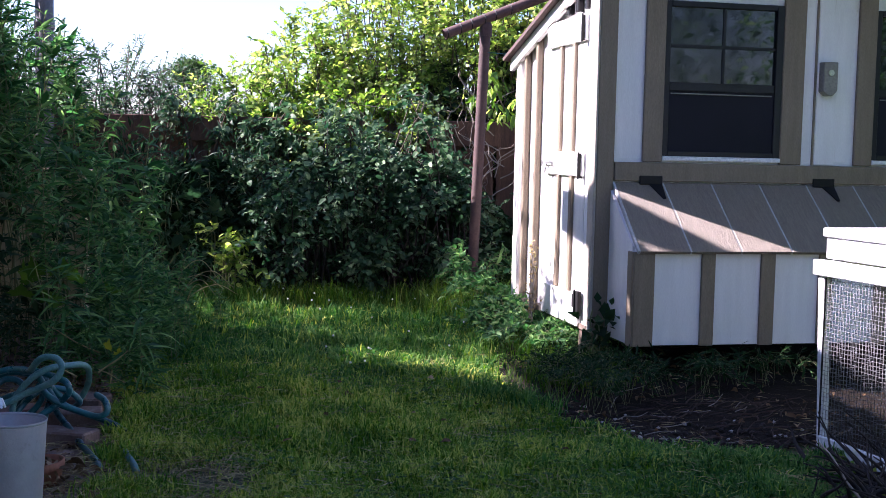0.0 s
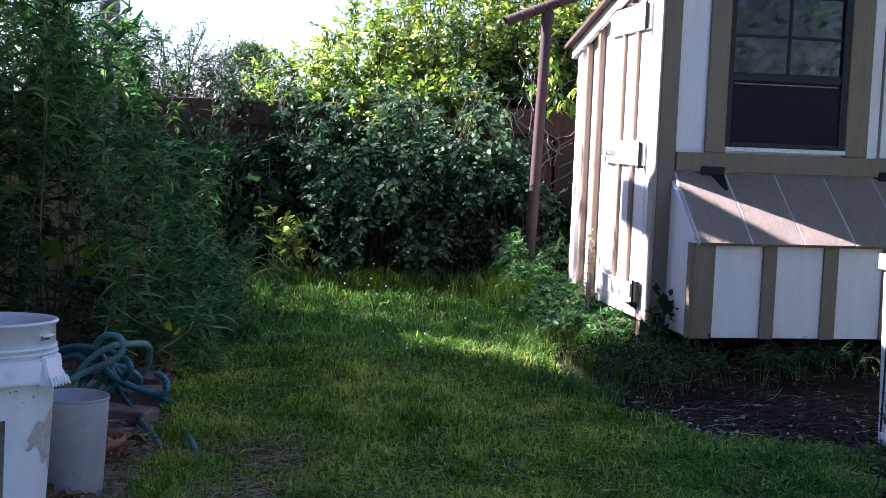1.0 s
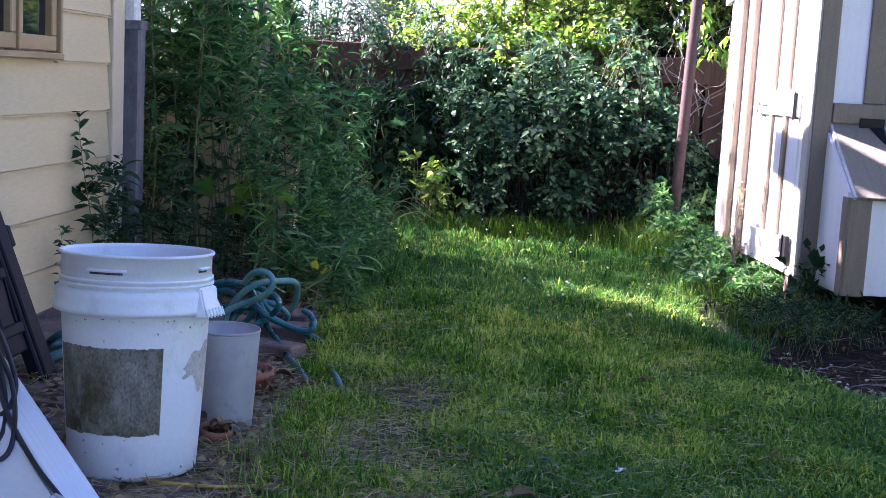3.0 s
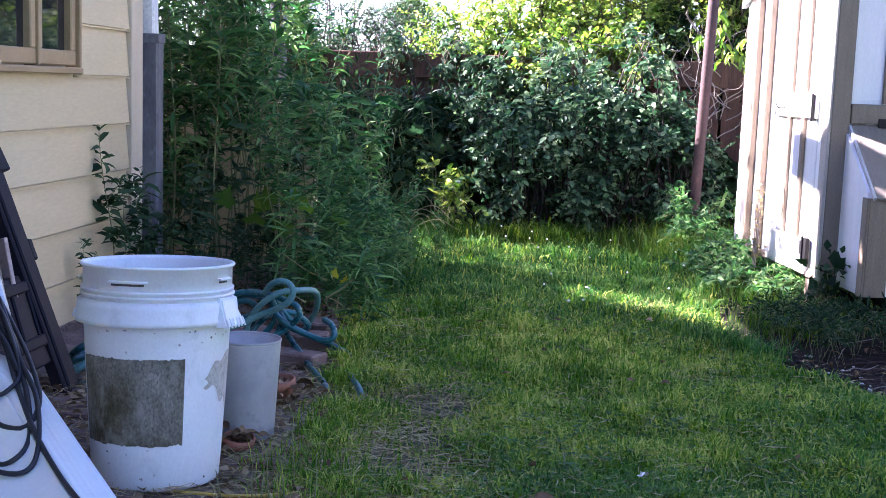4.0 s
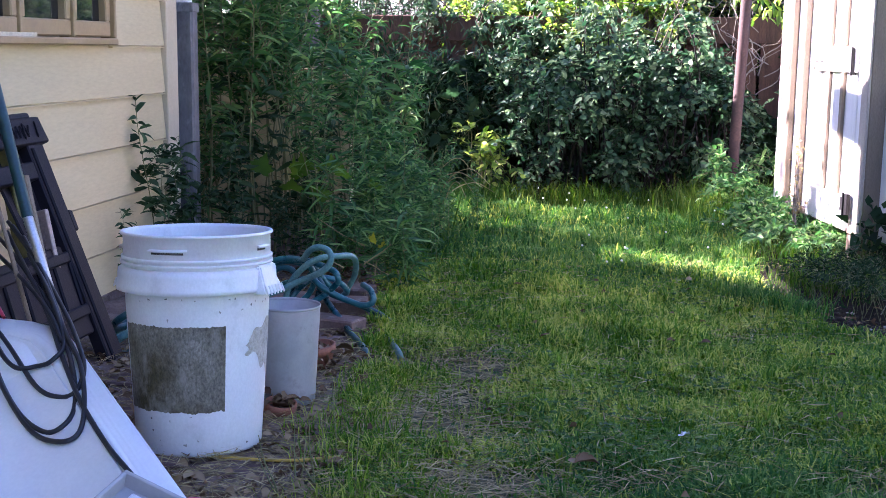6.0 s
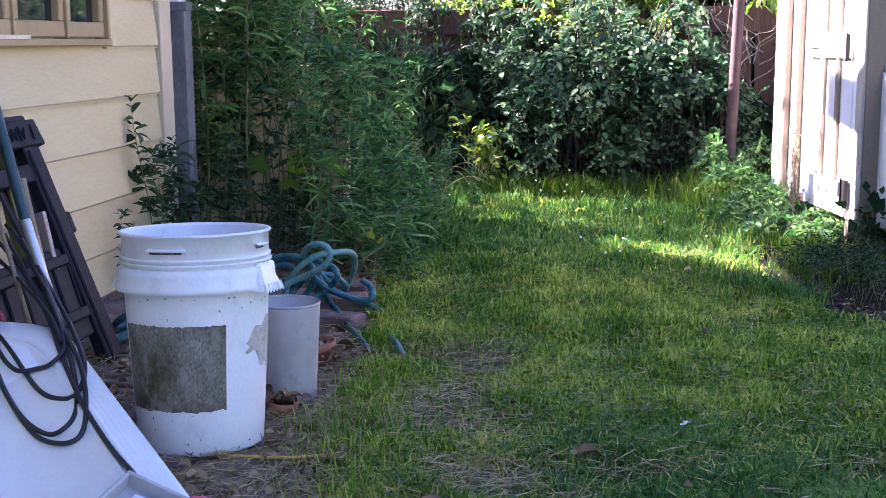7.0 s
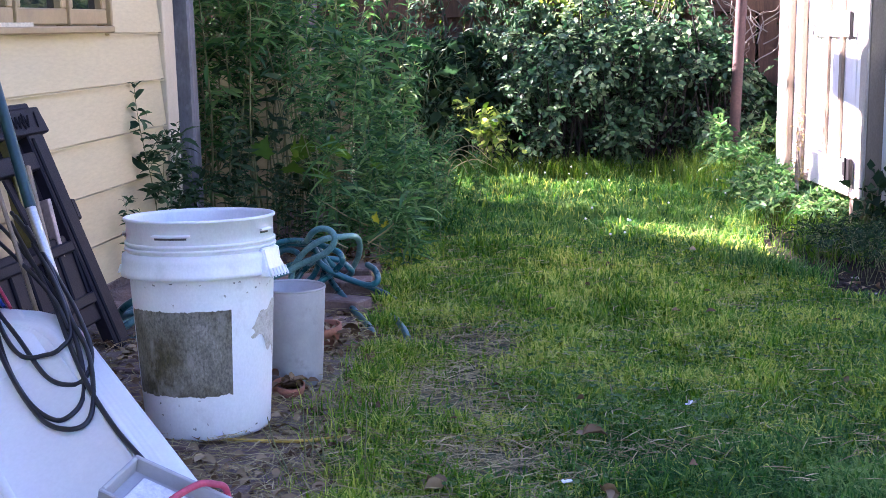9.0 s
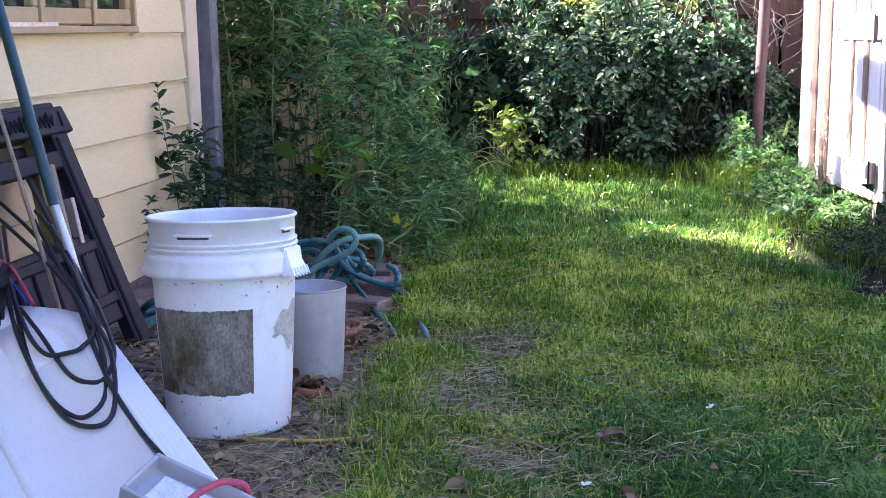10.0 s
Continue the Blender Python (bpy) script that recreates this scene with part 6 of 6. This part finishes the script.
def far_tree():
    t = thing("far_tree", "distant round tree standing against the sky", "tree", pose(-8.5, 40, 0))
    tubes("trunk", [[(0, 0, 0), (0.03, 0, 1.6), (0, 0, 3.2)]], 0.14, BARK, t, taper=0.05)
    rng = np.random.default_rng(3)
    d = unit(rng.normal(0, 1, (70, 3)))
    c = d * rng.uniform(0.4, 1, (70, 1)) * (0.62, 0.5, 0.42) + (0, 0, 3.2)
    p = np.repeat(c, 60, 0) + rng.normal(0, 0.12, (4200, 3))
    v, f = leaves(p, rng.normal(0, 1, (4200, 3)), rng.uniform(0.08, 0.14, 4200), 0.06, 0.2, 0.2, rng, plain=True)
    array_part("crown", v, f, FAR_LEAF, t)


def grey_post():
    p = thing("porch_post", "slim weathered grey post rising to the eaves behind weeds", "post", pose(-1.868, 5.62, 0))
    part("post", lathe([(0.0, -0.05), (0.041, -0.05), (0.041, 2.12), (0.0, 2.12)], 20), GUTTER_GREY, p, smooth=True)
    part("collar", lathe([(0.041, 1.36), (0.046, 1.365), (0.046, 1.4), (0.041, 1.405)], 20), GUTTER_GREY, p, smooth=True)


def hutch_plants():
    rng = np.random.default_rng(12)
    label = "ivy-like dark vine climbing the hutch's corner leg"
    shrub("corner_vine", label, 0.6, 4.66, 0.045, 0.02, 0.29, 46, 0.055, 0.045, DARK_LEAF, 41, 14, 0.04, 0.026, 8, STEM, 0.2)
    sunlit = "sunlit weed with pale narrow leaves beside the hutch"
    for i, (x, y, rx, ry, top, n, size) in enumerate(((0.58, 5.15, 0.1, 0.22, 0.16, 26, 0.03), (0.62, 4.95, 0.08, 0.12, 0.13, 18, 0.03), (0.44, 5.4, 0.1, 0.16, 0.17, 20, 0.035), (0.28, 5.5, 0.12, 0.18, 0.19, 24, 0.045), (0.33, 5.1, 0.1, 0.14, 0.12, 16, 0.04), (0.2, 5.95, 0.12, 0.16, 0.26, 24, 0.05))):
        spray_shrub("sunlit_weed", sunlit, x, y, rx, ry, top, WEED_LEAF, 42 + i, n, 5, 8, size, 0.34, 0.0, 0.5, (0.04, 0.1), 0.05, STEM)
    spray_shrub("sunlit_weed", "leafy green weed climbing the foot of a rusty post", 0.13, 6.2, 0.09, 0.08, 0.4, WEED_LEAF, 52, 22, 6, 8, 0.045, 0.42, 0.0, 0.4, (0.05, 0.11), 0.04, STEM)
    # near-black leaf colour stands in for the deep shade under the nest box
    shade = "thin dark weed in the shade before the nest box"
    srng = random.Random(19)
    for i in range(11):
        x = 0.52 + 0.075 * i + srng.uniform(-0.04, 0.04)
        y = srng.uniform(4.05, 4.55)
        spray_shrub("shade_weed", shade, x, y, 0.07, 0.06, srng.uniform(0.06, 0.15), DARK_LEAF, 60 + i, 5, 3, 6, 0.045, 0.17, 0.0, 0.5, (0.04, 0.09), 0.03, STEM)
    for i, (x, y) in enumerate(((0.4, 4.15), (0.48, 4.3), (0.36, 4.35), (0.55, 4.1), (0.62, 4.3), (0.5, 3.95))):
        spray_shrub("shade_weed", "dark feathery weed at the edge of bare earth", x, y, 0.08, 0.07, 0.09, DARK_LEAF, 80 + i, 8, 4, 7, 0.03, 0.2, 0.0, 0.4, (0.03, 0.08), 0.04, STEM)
    # a dried vine clinging to the side wall
    d = thing("dried_vine", "dry brown vine clinging to the hutch's white side", "vine", COOP)
    lines = []
    for k in range(9):
        pts = [(-0.03 - 0.01 * rng.random(), 0.56 + rng.normal(0, 0.03), z + 0.02 * rng.random()) for z in np.linspace(0.0, rng.uniform(0.25, 0.5), 6)]
        lines.append(curve_through(pts, 4))
    array_part("stem", *joined([tube_arrays(q, 0.003, 5, 0.0015) for q in lines]), PALE_TWIG, d, smooth=True)
    pts = np.stack([-0.035 + rng.normal(0, 0.006, 60), 0.56 + rng.normal(0, 0.035, 60), rng.uniform(0.05, 0.47, 60)], 1)
    v, f = leaves(pts, rng.normal(0, 1, (60, 3)), 0.022, 0.012, 0.5, 0.4, rng)
    array_part("dead_leaves", v, f, STRAW, d)


def lawn_edge_growth():
    """Arching pale grass stalks beside the weeds, and a yellowed leaf by the hose."""
    rng = np.random.default_rng(88)
    g = thing("arching_grass", "long arching pale grass blades leaning out of the weeds", "grass")
    for k in range(16):
        x, y = -1.2 + rng.normal(0, 0.06), 5.2 + rng.normal(0, 0.2)
        L, h = rng.uniform(0.15, 0.38), rng.uniform(0.18, 0.36)
        a = rng.uniform(-0.9, 0.5)
        d = np.array((math.cos(a), math.sin(a), 0)) * L
        line = curve_through([(x, y, 0), np.array((x, y, h * 0.75)) + d * 0.25, np.array((x, y, h)) + d * 0.65, np.array((x, y, h * 0.8)) + d], 6)
        tubes("blade", [line], 0.0035, STRAW if k % 3 == 0 else TALL_GRASS, g, sides=4, taper=0.0008)
    w = thing("grass_stalks", "thin dark green grass stalks standing in bare earth", "grass")
    for k in range(9):
        x, y = -0.72 + rng.normal(0, 0.035), 2.12 + rng.normal(0, 0.06)
        h = rng.uniform(0.09, 0.17)
        tubes("stalk", [crooked((x, y, -0.01), (x + rng.normal(0, 0.035), y + rng.normal(0, 0.03), h), rng, 0.04, 4)], 0.0018, STEM, w, sides=5, taper=0.0008)
    s = thing("dry_stalks", "dry straw-coloured stalks lying behind the hose", "straw")
    for k in range(10):
        p = np.array((-1.08 + rng.normal(0, 0.1), 3.98 + rng.normal(0, 0.07), rng.uniform(0.03, 0.16)))
        q = p + (rng.normal(0.02, 0.09), rng.normal(0, 0.05), rng.normal(0.0, 0.07))
        tubes("stalk", [crooked(p, q, rng, 0.04, 4)], 0.0028, STRAW, s, sides=5, taper=0.0015)
    y = thing("yellow_leaf", "yellowed maple leaf lying by the hose", "leaf", pose(-1.06, 3.93, 0.14))
    v, f = maple_leaves([(0, 0, 0), (-0.05, 0.04, 0.03)], 0.055, rng)
    array_part("blade", v, f, YELLOW_LEAF, y)


tall_weeds()
maple_seedling(-1.5, 4.46, 0.38, 3, 0.09, 6, 0.08)
maple_seedling(-1.43, 4.4, 0.36, 4, 0.07, 5, 0.085)
# leaf colour darkened, as if this seedling stood in shade
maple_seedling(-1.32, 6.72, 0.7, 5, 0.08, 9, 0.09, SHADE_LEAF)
hedge()
side_tree()
far_tree()
grey_post()
hutch_plants()
lawn_edge_growth()


# ---- lawn ----
def on_lawn(x, y, slack=0.0):
    return (x > lawn_edge(y) + 0.03 * np.sin(y * 23) - slack) & ((x < 0.2) | (y < bed_edge(x) + 0.03 * np.sin(x * 29) + slack))


def patches(x, y, s, seed):
    """Soft patches between 0 and 1."""
    return 0.5 + 0.5 * np.sin(x * s + seed + 1.7 * np.sin(y * s * 0.8 + seed)) * np.sin(y * s * 1.13 + 2.1 * np.sin(x * s * 0.6 - seed))


def lawn():
    rng = np.random.default_rng(77)
    n = 430000
    u = rng.uniform(0, 1, n)
    y = 1.55 * (7.2 / 1.55) ** u
    half = 0.42 * y + 0.25
    x = rng.uniform(-1, 1, n) * half - 0.16 * y
    ok = on_lawn(x, y) & (x < 1.7)
    bare = patches(x, y, 5.2, 0.7) * patches(x, y, 11, 2.0)
    left = np.exp(-((x - lawn_edge(y) - 0.22 - 0.05 * np.sin(y * 7)) / 0.17) ** 2) * (y < 3.2) * (0.55 + 0.45 * patches(x, y, 13, 1.0))
    ok &= rng.uniform(0, 1, n) > np.clip((bare - 0.42) * 1.8 + left * 1.35, 0, 0.97)
    x, y, bare = x[ok], y[ok], bare[ok]
    n = len(x)
    h = np.interp(y, [1.5, 3.8, 4.6, 5.6, 6.5], [0.042, 0.046, 0.06, 0.075, 0.1]) * rng.uniform(0.45, 1.35, n) * (0.6 + 0.8 * patches(x, y, 9.5, 4.1) * (0.5 + 0.5 * patches(x, y, 23, 1.3)))
    edge = np.exp(-((x - lawn_edge(y)) / 0.09) ** 2)
    h *= 1 + 0.6 * edge * rng.uniform(0, 1, n) * (y > 3.2)
    w = np.interp(y, [1.5, 7], [0.004, 0.0062]) * rng.uniform(0.7, 1.3, n)
    v, f = blades(np.stack([x, y, rise(x, y) - 0.004], 1), h, w, rng.uniform(0.2, 1.35, n), rng)
    # lusher, darker turf towards the hutch and the far end
    share = np.clip(np.maximum((x - 0.25) / 0.5, np.minimum((2.75 - y) / 0.5, (x + 0.45) / 0.3)), 0, 0.9) * (y < 4.3) + 0.8 * np.clip((y - 4.1) / 0.6, 0, 1) + 0.4 * np.clip(patches(x, y, 3.1, 2.2) - 0.6, 0, 1)
    lush = rng.uniform(0, 1, n) < share
    f = f.reshape(n, 3, 3)
    for name, pick, material, label in (("lawn", ~lush, GRASS, "uneven mown lawn with yellowing worn patches"), ("lush_lawn", lush, LUSH, "lush dark green turf growing through the lawn")):
        k = np.flatnonzero(pick)
        own = np.arange(len(k))[:, None, None] * 5 + (f[0])[None]
        tagged(array_part(name, v.reshape(n, 5, 3)[k].reshape(-1, 3), own.reshape(-1, 3), material), label, "grass", kind="stuff")
    # tall unmown fringe along the shrubs, the hutch and the post
    m = 9600
    px = np.concatenate([rng.uniform(-1.35, 0.35, m // 2), rng.normal(0.36, 0.12, m // 8), rng.normal(0.48, 0.1, m // 8), rng.normal(0.1, 0.12, m // 4)])
    py = np.concatenate([6.25 + abs(rng.normal(0, 0.22, m // 2)), rng.normal(5.1, 0.28, m // 8), rng.normal(4.55, 0.12, m // 8), rng.normal(6.15, 0.22, m // 4)])
    hh = np.concatenate([rng.uniform(0.06, 0.2, m // 2), rng.uniform(0.04, 0.12, m // 8), rng.uniform(0.05, 0.14, m // 8), rng.uniform(0.1, 0.28, m // 4)])
    v, f = blades(np.stack([px, py, rise(px, py) - 0.004], 1), hh, rng.uniform(0.002, 0.0045, len(px)), rng.uniform(0.15, 1.0, len(px)), rng)
    tagged(array_part("tall_grass", v, f, TALL_GRASS), "tall unmown grass along the shrubs and the hutch", "grass", kind="stuff")
    # tufts at the lawn's near edge
    m = 1500
    c = rng.uniform(1.75, 3.3, 60)
    k = rng.integers(0, 60, m)
    py = c[k] + rng.normal(0, 0.03, m)
    px = lawn_edge(py) + 0.05 + np.repeat(rng.normal(0, 0.05, 60), 1)[k] + rng.normal(0, 0.03, m)
    v, f = blades(np.stack([px, py, rise(px, py) - 0.004], 1), rng.uniform(0.03, 0.085, m), rng.uniform(0.002, 0.0038, m), rng.uniform(0.2, 0.9, m), rng)
    tagged(array_part("edge_tufts", v, f, GRASS), "ragged grass tufts at the lawn's edge", "grass", kind="stuff")
    tuft = []
    for x0, y0, r, n0 in ((0.2, 4.06, 0.06, 420), (0.3, 3.92, 0.05, 200), (0.12, 4.2, 0.05, 160)):
        px, py = rng.normal(x0, r, n0), rng.normal(y0, r, n0)
        tuft.append(blades(np.stack([px, py, rise(px, py) - 0.004], 1), rng.uniform(0.05, 0.12, n0), rng.uniform(0.003, 0.005, n0), rng.uniform(0.2, 1.0, n0), rng))
    tagged(array_part("grass_tufts", *joined(tuft), LUSH), "dark green grass tufts at the edge of a bed of earth", "grass", kind="stuff")
    # dry blades lying in the lawn and on the earth
    m = 62000
    py = 1.6 * (6.6 / 1.6) ** rng.uniform(0, 1, m)
    px = rng.uniform(-1, 1, m) * (0.42 * py + 0.2) - 0.16 * py
    keep = np.where(on_lawn(px, py), rng.uniform(0, 1, m) < 0.05 + 0.05 * (py > 2.5) + 0.1 * (py < 4.3) * (py > 2.4) * (px < 0.3) + 0.4 * (patches(px, py, 5.2, 0.7) * patches(px, py, 11, 2.0) > 0.45) + 0.5 * np.exp(-((px - lawn_edge(py) - 0.22) / 0.2) ** 2), rng.uniform(0, 1, m) < np.where(px < 0.1, 0.55, 0.07)) & (px > -1.65) & (px < 1.6) & ((py > 2.45) | (px > -0.62 - 0.95 * (py - 1.5)))
    px, py = px[keep], py[keep]
    m = len(px)
    a = rng.uniform(0, 6.28, m)
    way = np.stack([np.cos(a), np.sin(a), rng.uniform(-0.02, 0.25, m)], 1)
    v, f = leaves(np.stack([px, py, rise(px, py) + rng.uniform(0.006, 0.03, m)], 1), way, rng.uniform(0.03, 0.1, m), rng.uniform(0.0014, 0.003, m), 0.1, 0.2, rng, plain=True)
    tagged(array_part("dry_grass", v, f, STRAW), "dry straw and cut grass strewn on lawn and earth", "straw", kind="stuff")
    m = 3800
    py = rng.uniform(1.6, 3.2, m)
    px = lawn_edge(py) + rng.normal(0.06, 0.22, m)
    keep = (px > -0.62 - 0.95 * (py - 1.5)) & (px > -1.5)
    px, py = px[keep], py[keep]
    m = len(px)
    a = rng.normal(0.3, 0.9, m)
    way = np.stack([np.cos(a), np.sin(a), rng.uniform(-0.02, 0.12, m)], 1)
    v, f = leaves(np.stack([px, py, rise(px, py) + rng.uniform(0.008, 0.022, m)], 1), way, rng.uniform(0.03, 0.11, m), rng.uniform(0.0015, 0.0035, m), 0.1, 0.2, rng, plain=True)
    tagged(array_part("straw_thatch", v, f, STRAW), "flattened dry straw on the worn lawn's edge", "straw", kind="stuff")
    # leaf litter on the earth beside the wall and under the hutch
    def spot():
        while True:
            if rng.random() < 0.94:
                q = (rng.uniform(-1.6, -0.6), rng.uniform(1.5, 4.3))
                if q[1] < 2.45 and q[0] < -0.62 - 0.95 * (q[1] - 1.5):
                    continue
            else:
                q = (rng.uniform(0.3, 1.7), rng.uniform(3.2, 5.2))
            if not on_lawn(np.array(q[0]), np.array(q[1])):
                return (*q, float(rise(q[0], q[1])) + rng.uniform(0.01, 0.025))

    v, f = litter_leaves(1500, spot, rng, 0.03)
    tagged(array_part("leaf_litter", v, f, LITTER), "brown leaf litter on the bare earth", "dead leaves", kind="stuff")

    def spot_lawn():
        return (rng.uniform(-0.7, 0.5), rng.uniform(1.9, 4.5), rng.uniform(0.025, 0.045))

    v, f = litter_leaves(30, spot_lawn, rng, 0.026)
    tagged(array_part("fallen_leaves", v, f, LITTER), "a few dry brown leaves fallen on the lawn", "dead leaves", kind="stuff")


def clover():
    rng = np.random.default_rng(15)
    m = 1100
    c = np.stack([rng.uniform(-0.5, 0.75, 40), rng.uniform(1.7, 4.6, 40)], 1)
    k = rng.integers(0, 40, m)
    p = c[k] + rng.normal(0, 0.09, (m, 2))
    p = p[on_lawn(p[:, 0], p[:, 1], -0.05)]
    m = len(p)
    z = rng.uniform(0.025, 0.05, m)
    base = np.repeat(np.stack([p[:, 0], p[:, 1], z], 1), 3, 0)
    a = np.repeat(rng.uniform(0, 6.28, m), 3) + np.tile([0, 2.09, 4.19], m)
    v, f = leaves(base, np.stack([np.cos(a), np.sin(a), np.full(3 * m, 0.25)], 1), 0.011, 0.01, 0.1, 0.1, rng, 1.0, plain=True)
    tagged(array_part("clover", v, f, CLOVER), "clover leaves growing through the lawn", "clover", kind="stuff")
    vs, fs = [], []
    ball = lathe([(0.0, -0.004), (0.0035, -0.003), (0.0048, 0.0), (0.0035, 0.003), (0.0, 0.0045)], 7)
    me = bpy.data.meshes.new("bloom")
    ball.to_mesh(me)
    ball.free()
    me.materials.append(PETAL)
    g = 0
    while g < 22:
        x, y = rng.uniform(-0.9, 1.2), 6.3 - 2.0 * rng.random() ** 1.6
        if not on_lawn(np.array(x), np.array(y), 0.1):
            continue
        o = new("clover_bloom", me)
        o.matrix_world = pose(x, y, 0.055 + rng.uniform(0, 0.03) + (0.03 if y > 5 else 0))
        tagged(o, "small white clover bloom in the grass", "flower", "clover blooms")
        g += 1


def outer_lawn():
    """Coarser grass on the rest of the garden, out to the house and behind."""
    rng = np.random.default_rng(91)
    n = 60000
    x, y = rng.uniform(-1.0, 6.5, n), rng.uniform(-6.5, 8.5, n)
    seen = (y > 1.5) & (abs(x + 0.16 * y) < 0.42 * y + 0.25)
    bed = (x > 0.4) & (y > bed_edge(np.clip(x, 0.2, 2.2))) & (y < 6.2)
    ok = ~seen & ~bed & (x > lawn_edge(np.maximum(y, 1.2))) & (y < 7.2)
    x, y = x[ok], y[ok]
    n = len(x)
    z = np.where((abs(x) < 3) & (y > 0.5), rise(x, y), 0) - 0.006
    v, f = blades(np.stack([x, y, z], 1), rng.uniform(0.03, 0.08, n), rng.uniform(0.012, 0.03, n), rng.uniform(0.3, 1.3, n), rng)
    tagged(array_part("outer_lawn", v, f, GRASS), "rough grass on the rest of the garden", "grass", kind="stuff")


def fallen_leaf(x, y, size, turn, material, label):
    """One curled leaf lying on the grass."""
    rng = np.random.default_rng(int(turn) + 5)
    o = thing("fallen_leaf", label, "dead leaf", pose(x, y, 0.035), group="fallen leaves")
    a = radians(turn)
    v, f = leaves(np.zeros((2, 3)), np.array([(math.cos(a), math.sin(a), 0.35), (math.cos(a + 1.1), math.sin(a + 1.1), 0.2)]), np.array((size, size * 0.7)), size * 0.6, 0.45, 0.4, rng, 0.8)
    array_part("blade", v, f, material, o)


lawn()
fallen_leaf(-0.243, 2.273, 0.05, 20, LITTER, "curled dark brown leaf lying in the grass")
fallen_leaf(-0.456, 1.96, 0.05, 130, LITTER, "curled dark brown leaf lying on worn grass")
fallen_leaf(-0.182, 1.99, 0.045, 300, LITTER, "curled tan leaf lying in the grass")
fallen_leaf(-0.038, 2.5, 0.022, 60, PETAL, "small pale petal lying in the grass")
fallen_leaf(-0.25, 2.012, 0.02, 10, PETAL, "small white petal lying in the grass")
outer_lawn()
clover()


# ---- garden behind the viewer, mirrored in the windows ----
def rear_garden():
    label = "large leafy shrub out of view, for reflections and blocked sky light"
    # the last two, unseen beside the hutch, are added to block sky light
    for i, (x, y, r, t) in enumerate(((-4.2, -8.5, 2.2, 4.6), (-0.4, -9, 2.3, 5.2), (3.2, -8.6, 2.3, 5.2), (7.0, -5.5, 2.3, 5.0), (9, -0.5, 2.2, 4.8), (8.5, 5.2, 2.0, 4.6), (3.2, 3.7, 0.6, 3.6), (3.3, 5.0, 0.6, 3.6))):
        shrub("rear_shrub", label, x, y, r, r * 0.7, t, *((20000, 0.1, 0.04) if i in (1, 2, 3) else (9000, 0.06, 0.03) if i > 5 else (14000, 0.17, 0.08)), SHRUB_LEAF if i % 2 else WEED_LEAF, 90 + i, 90, 0.0, 0.45, 14)


rear_garden()
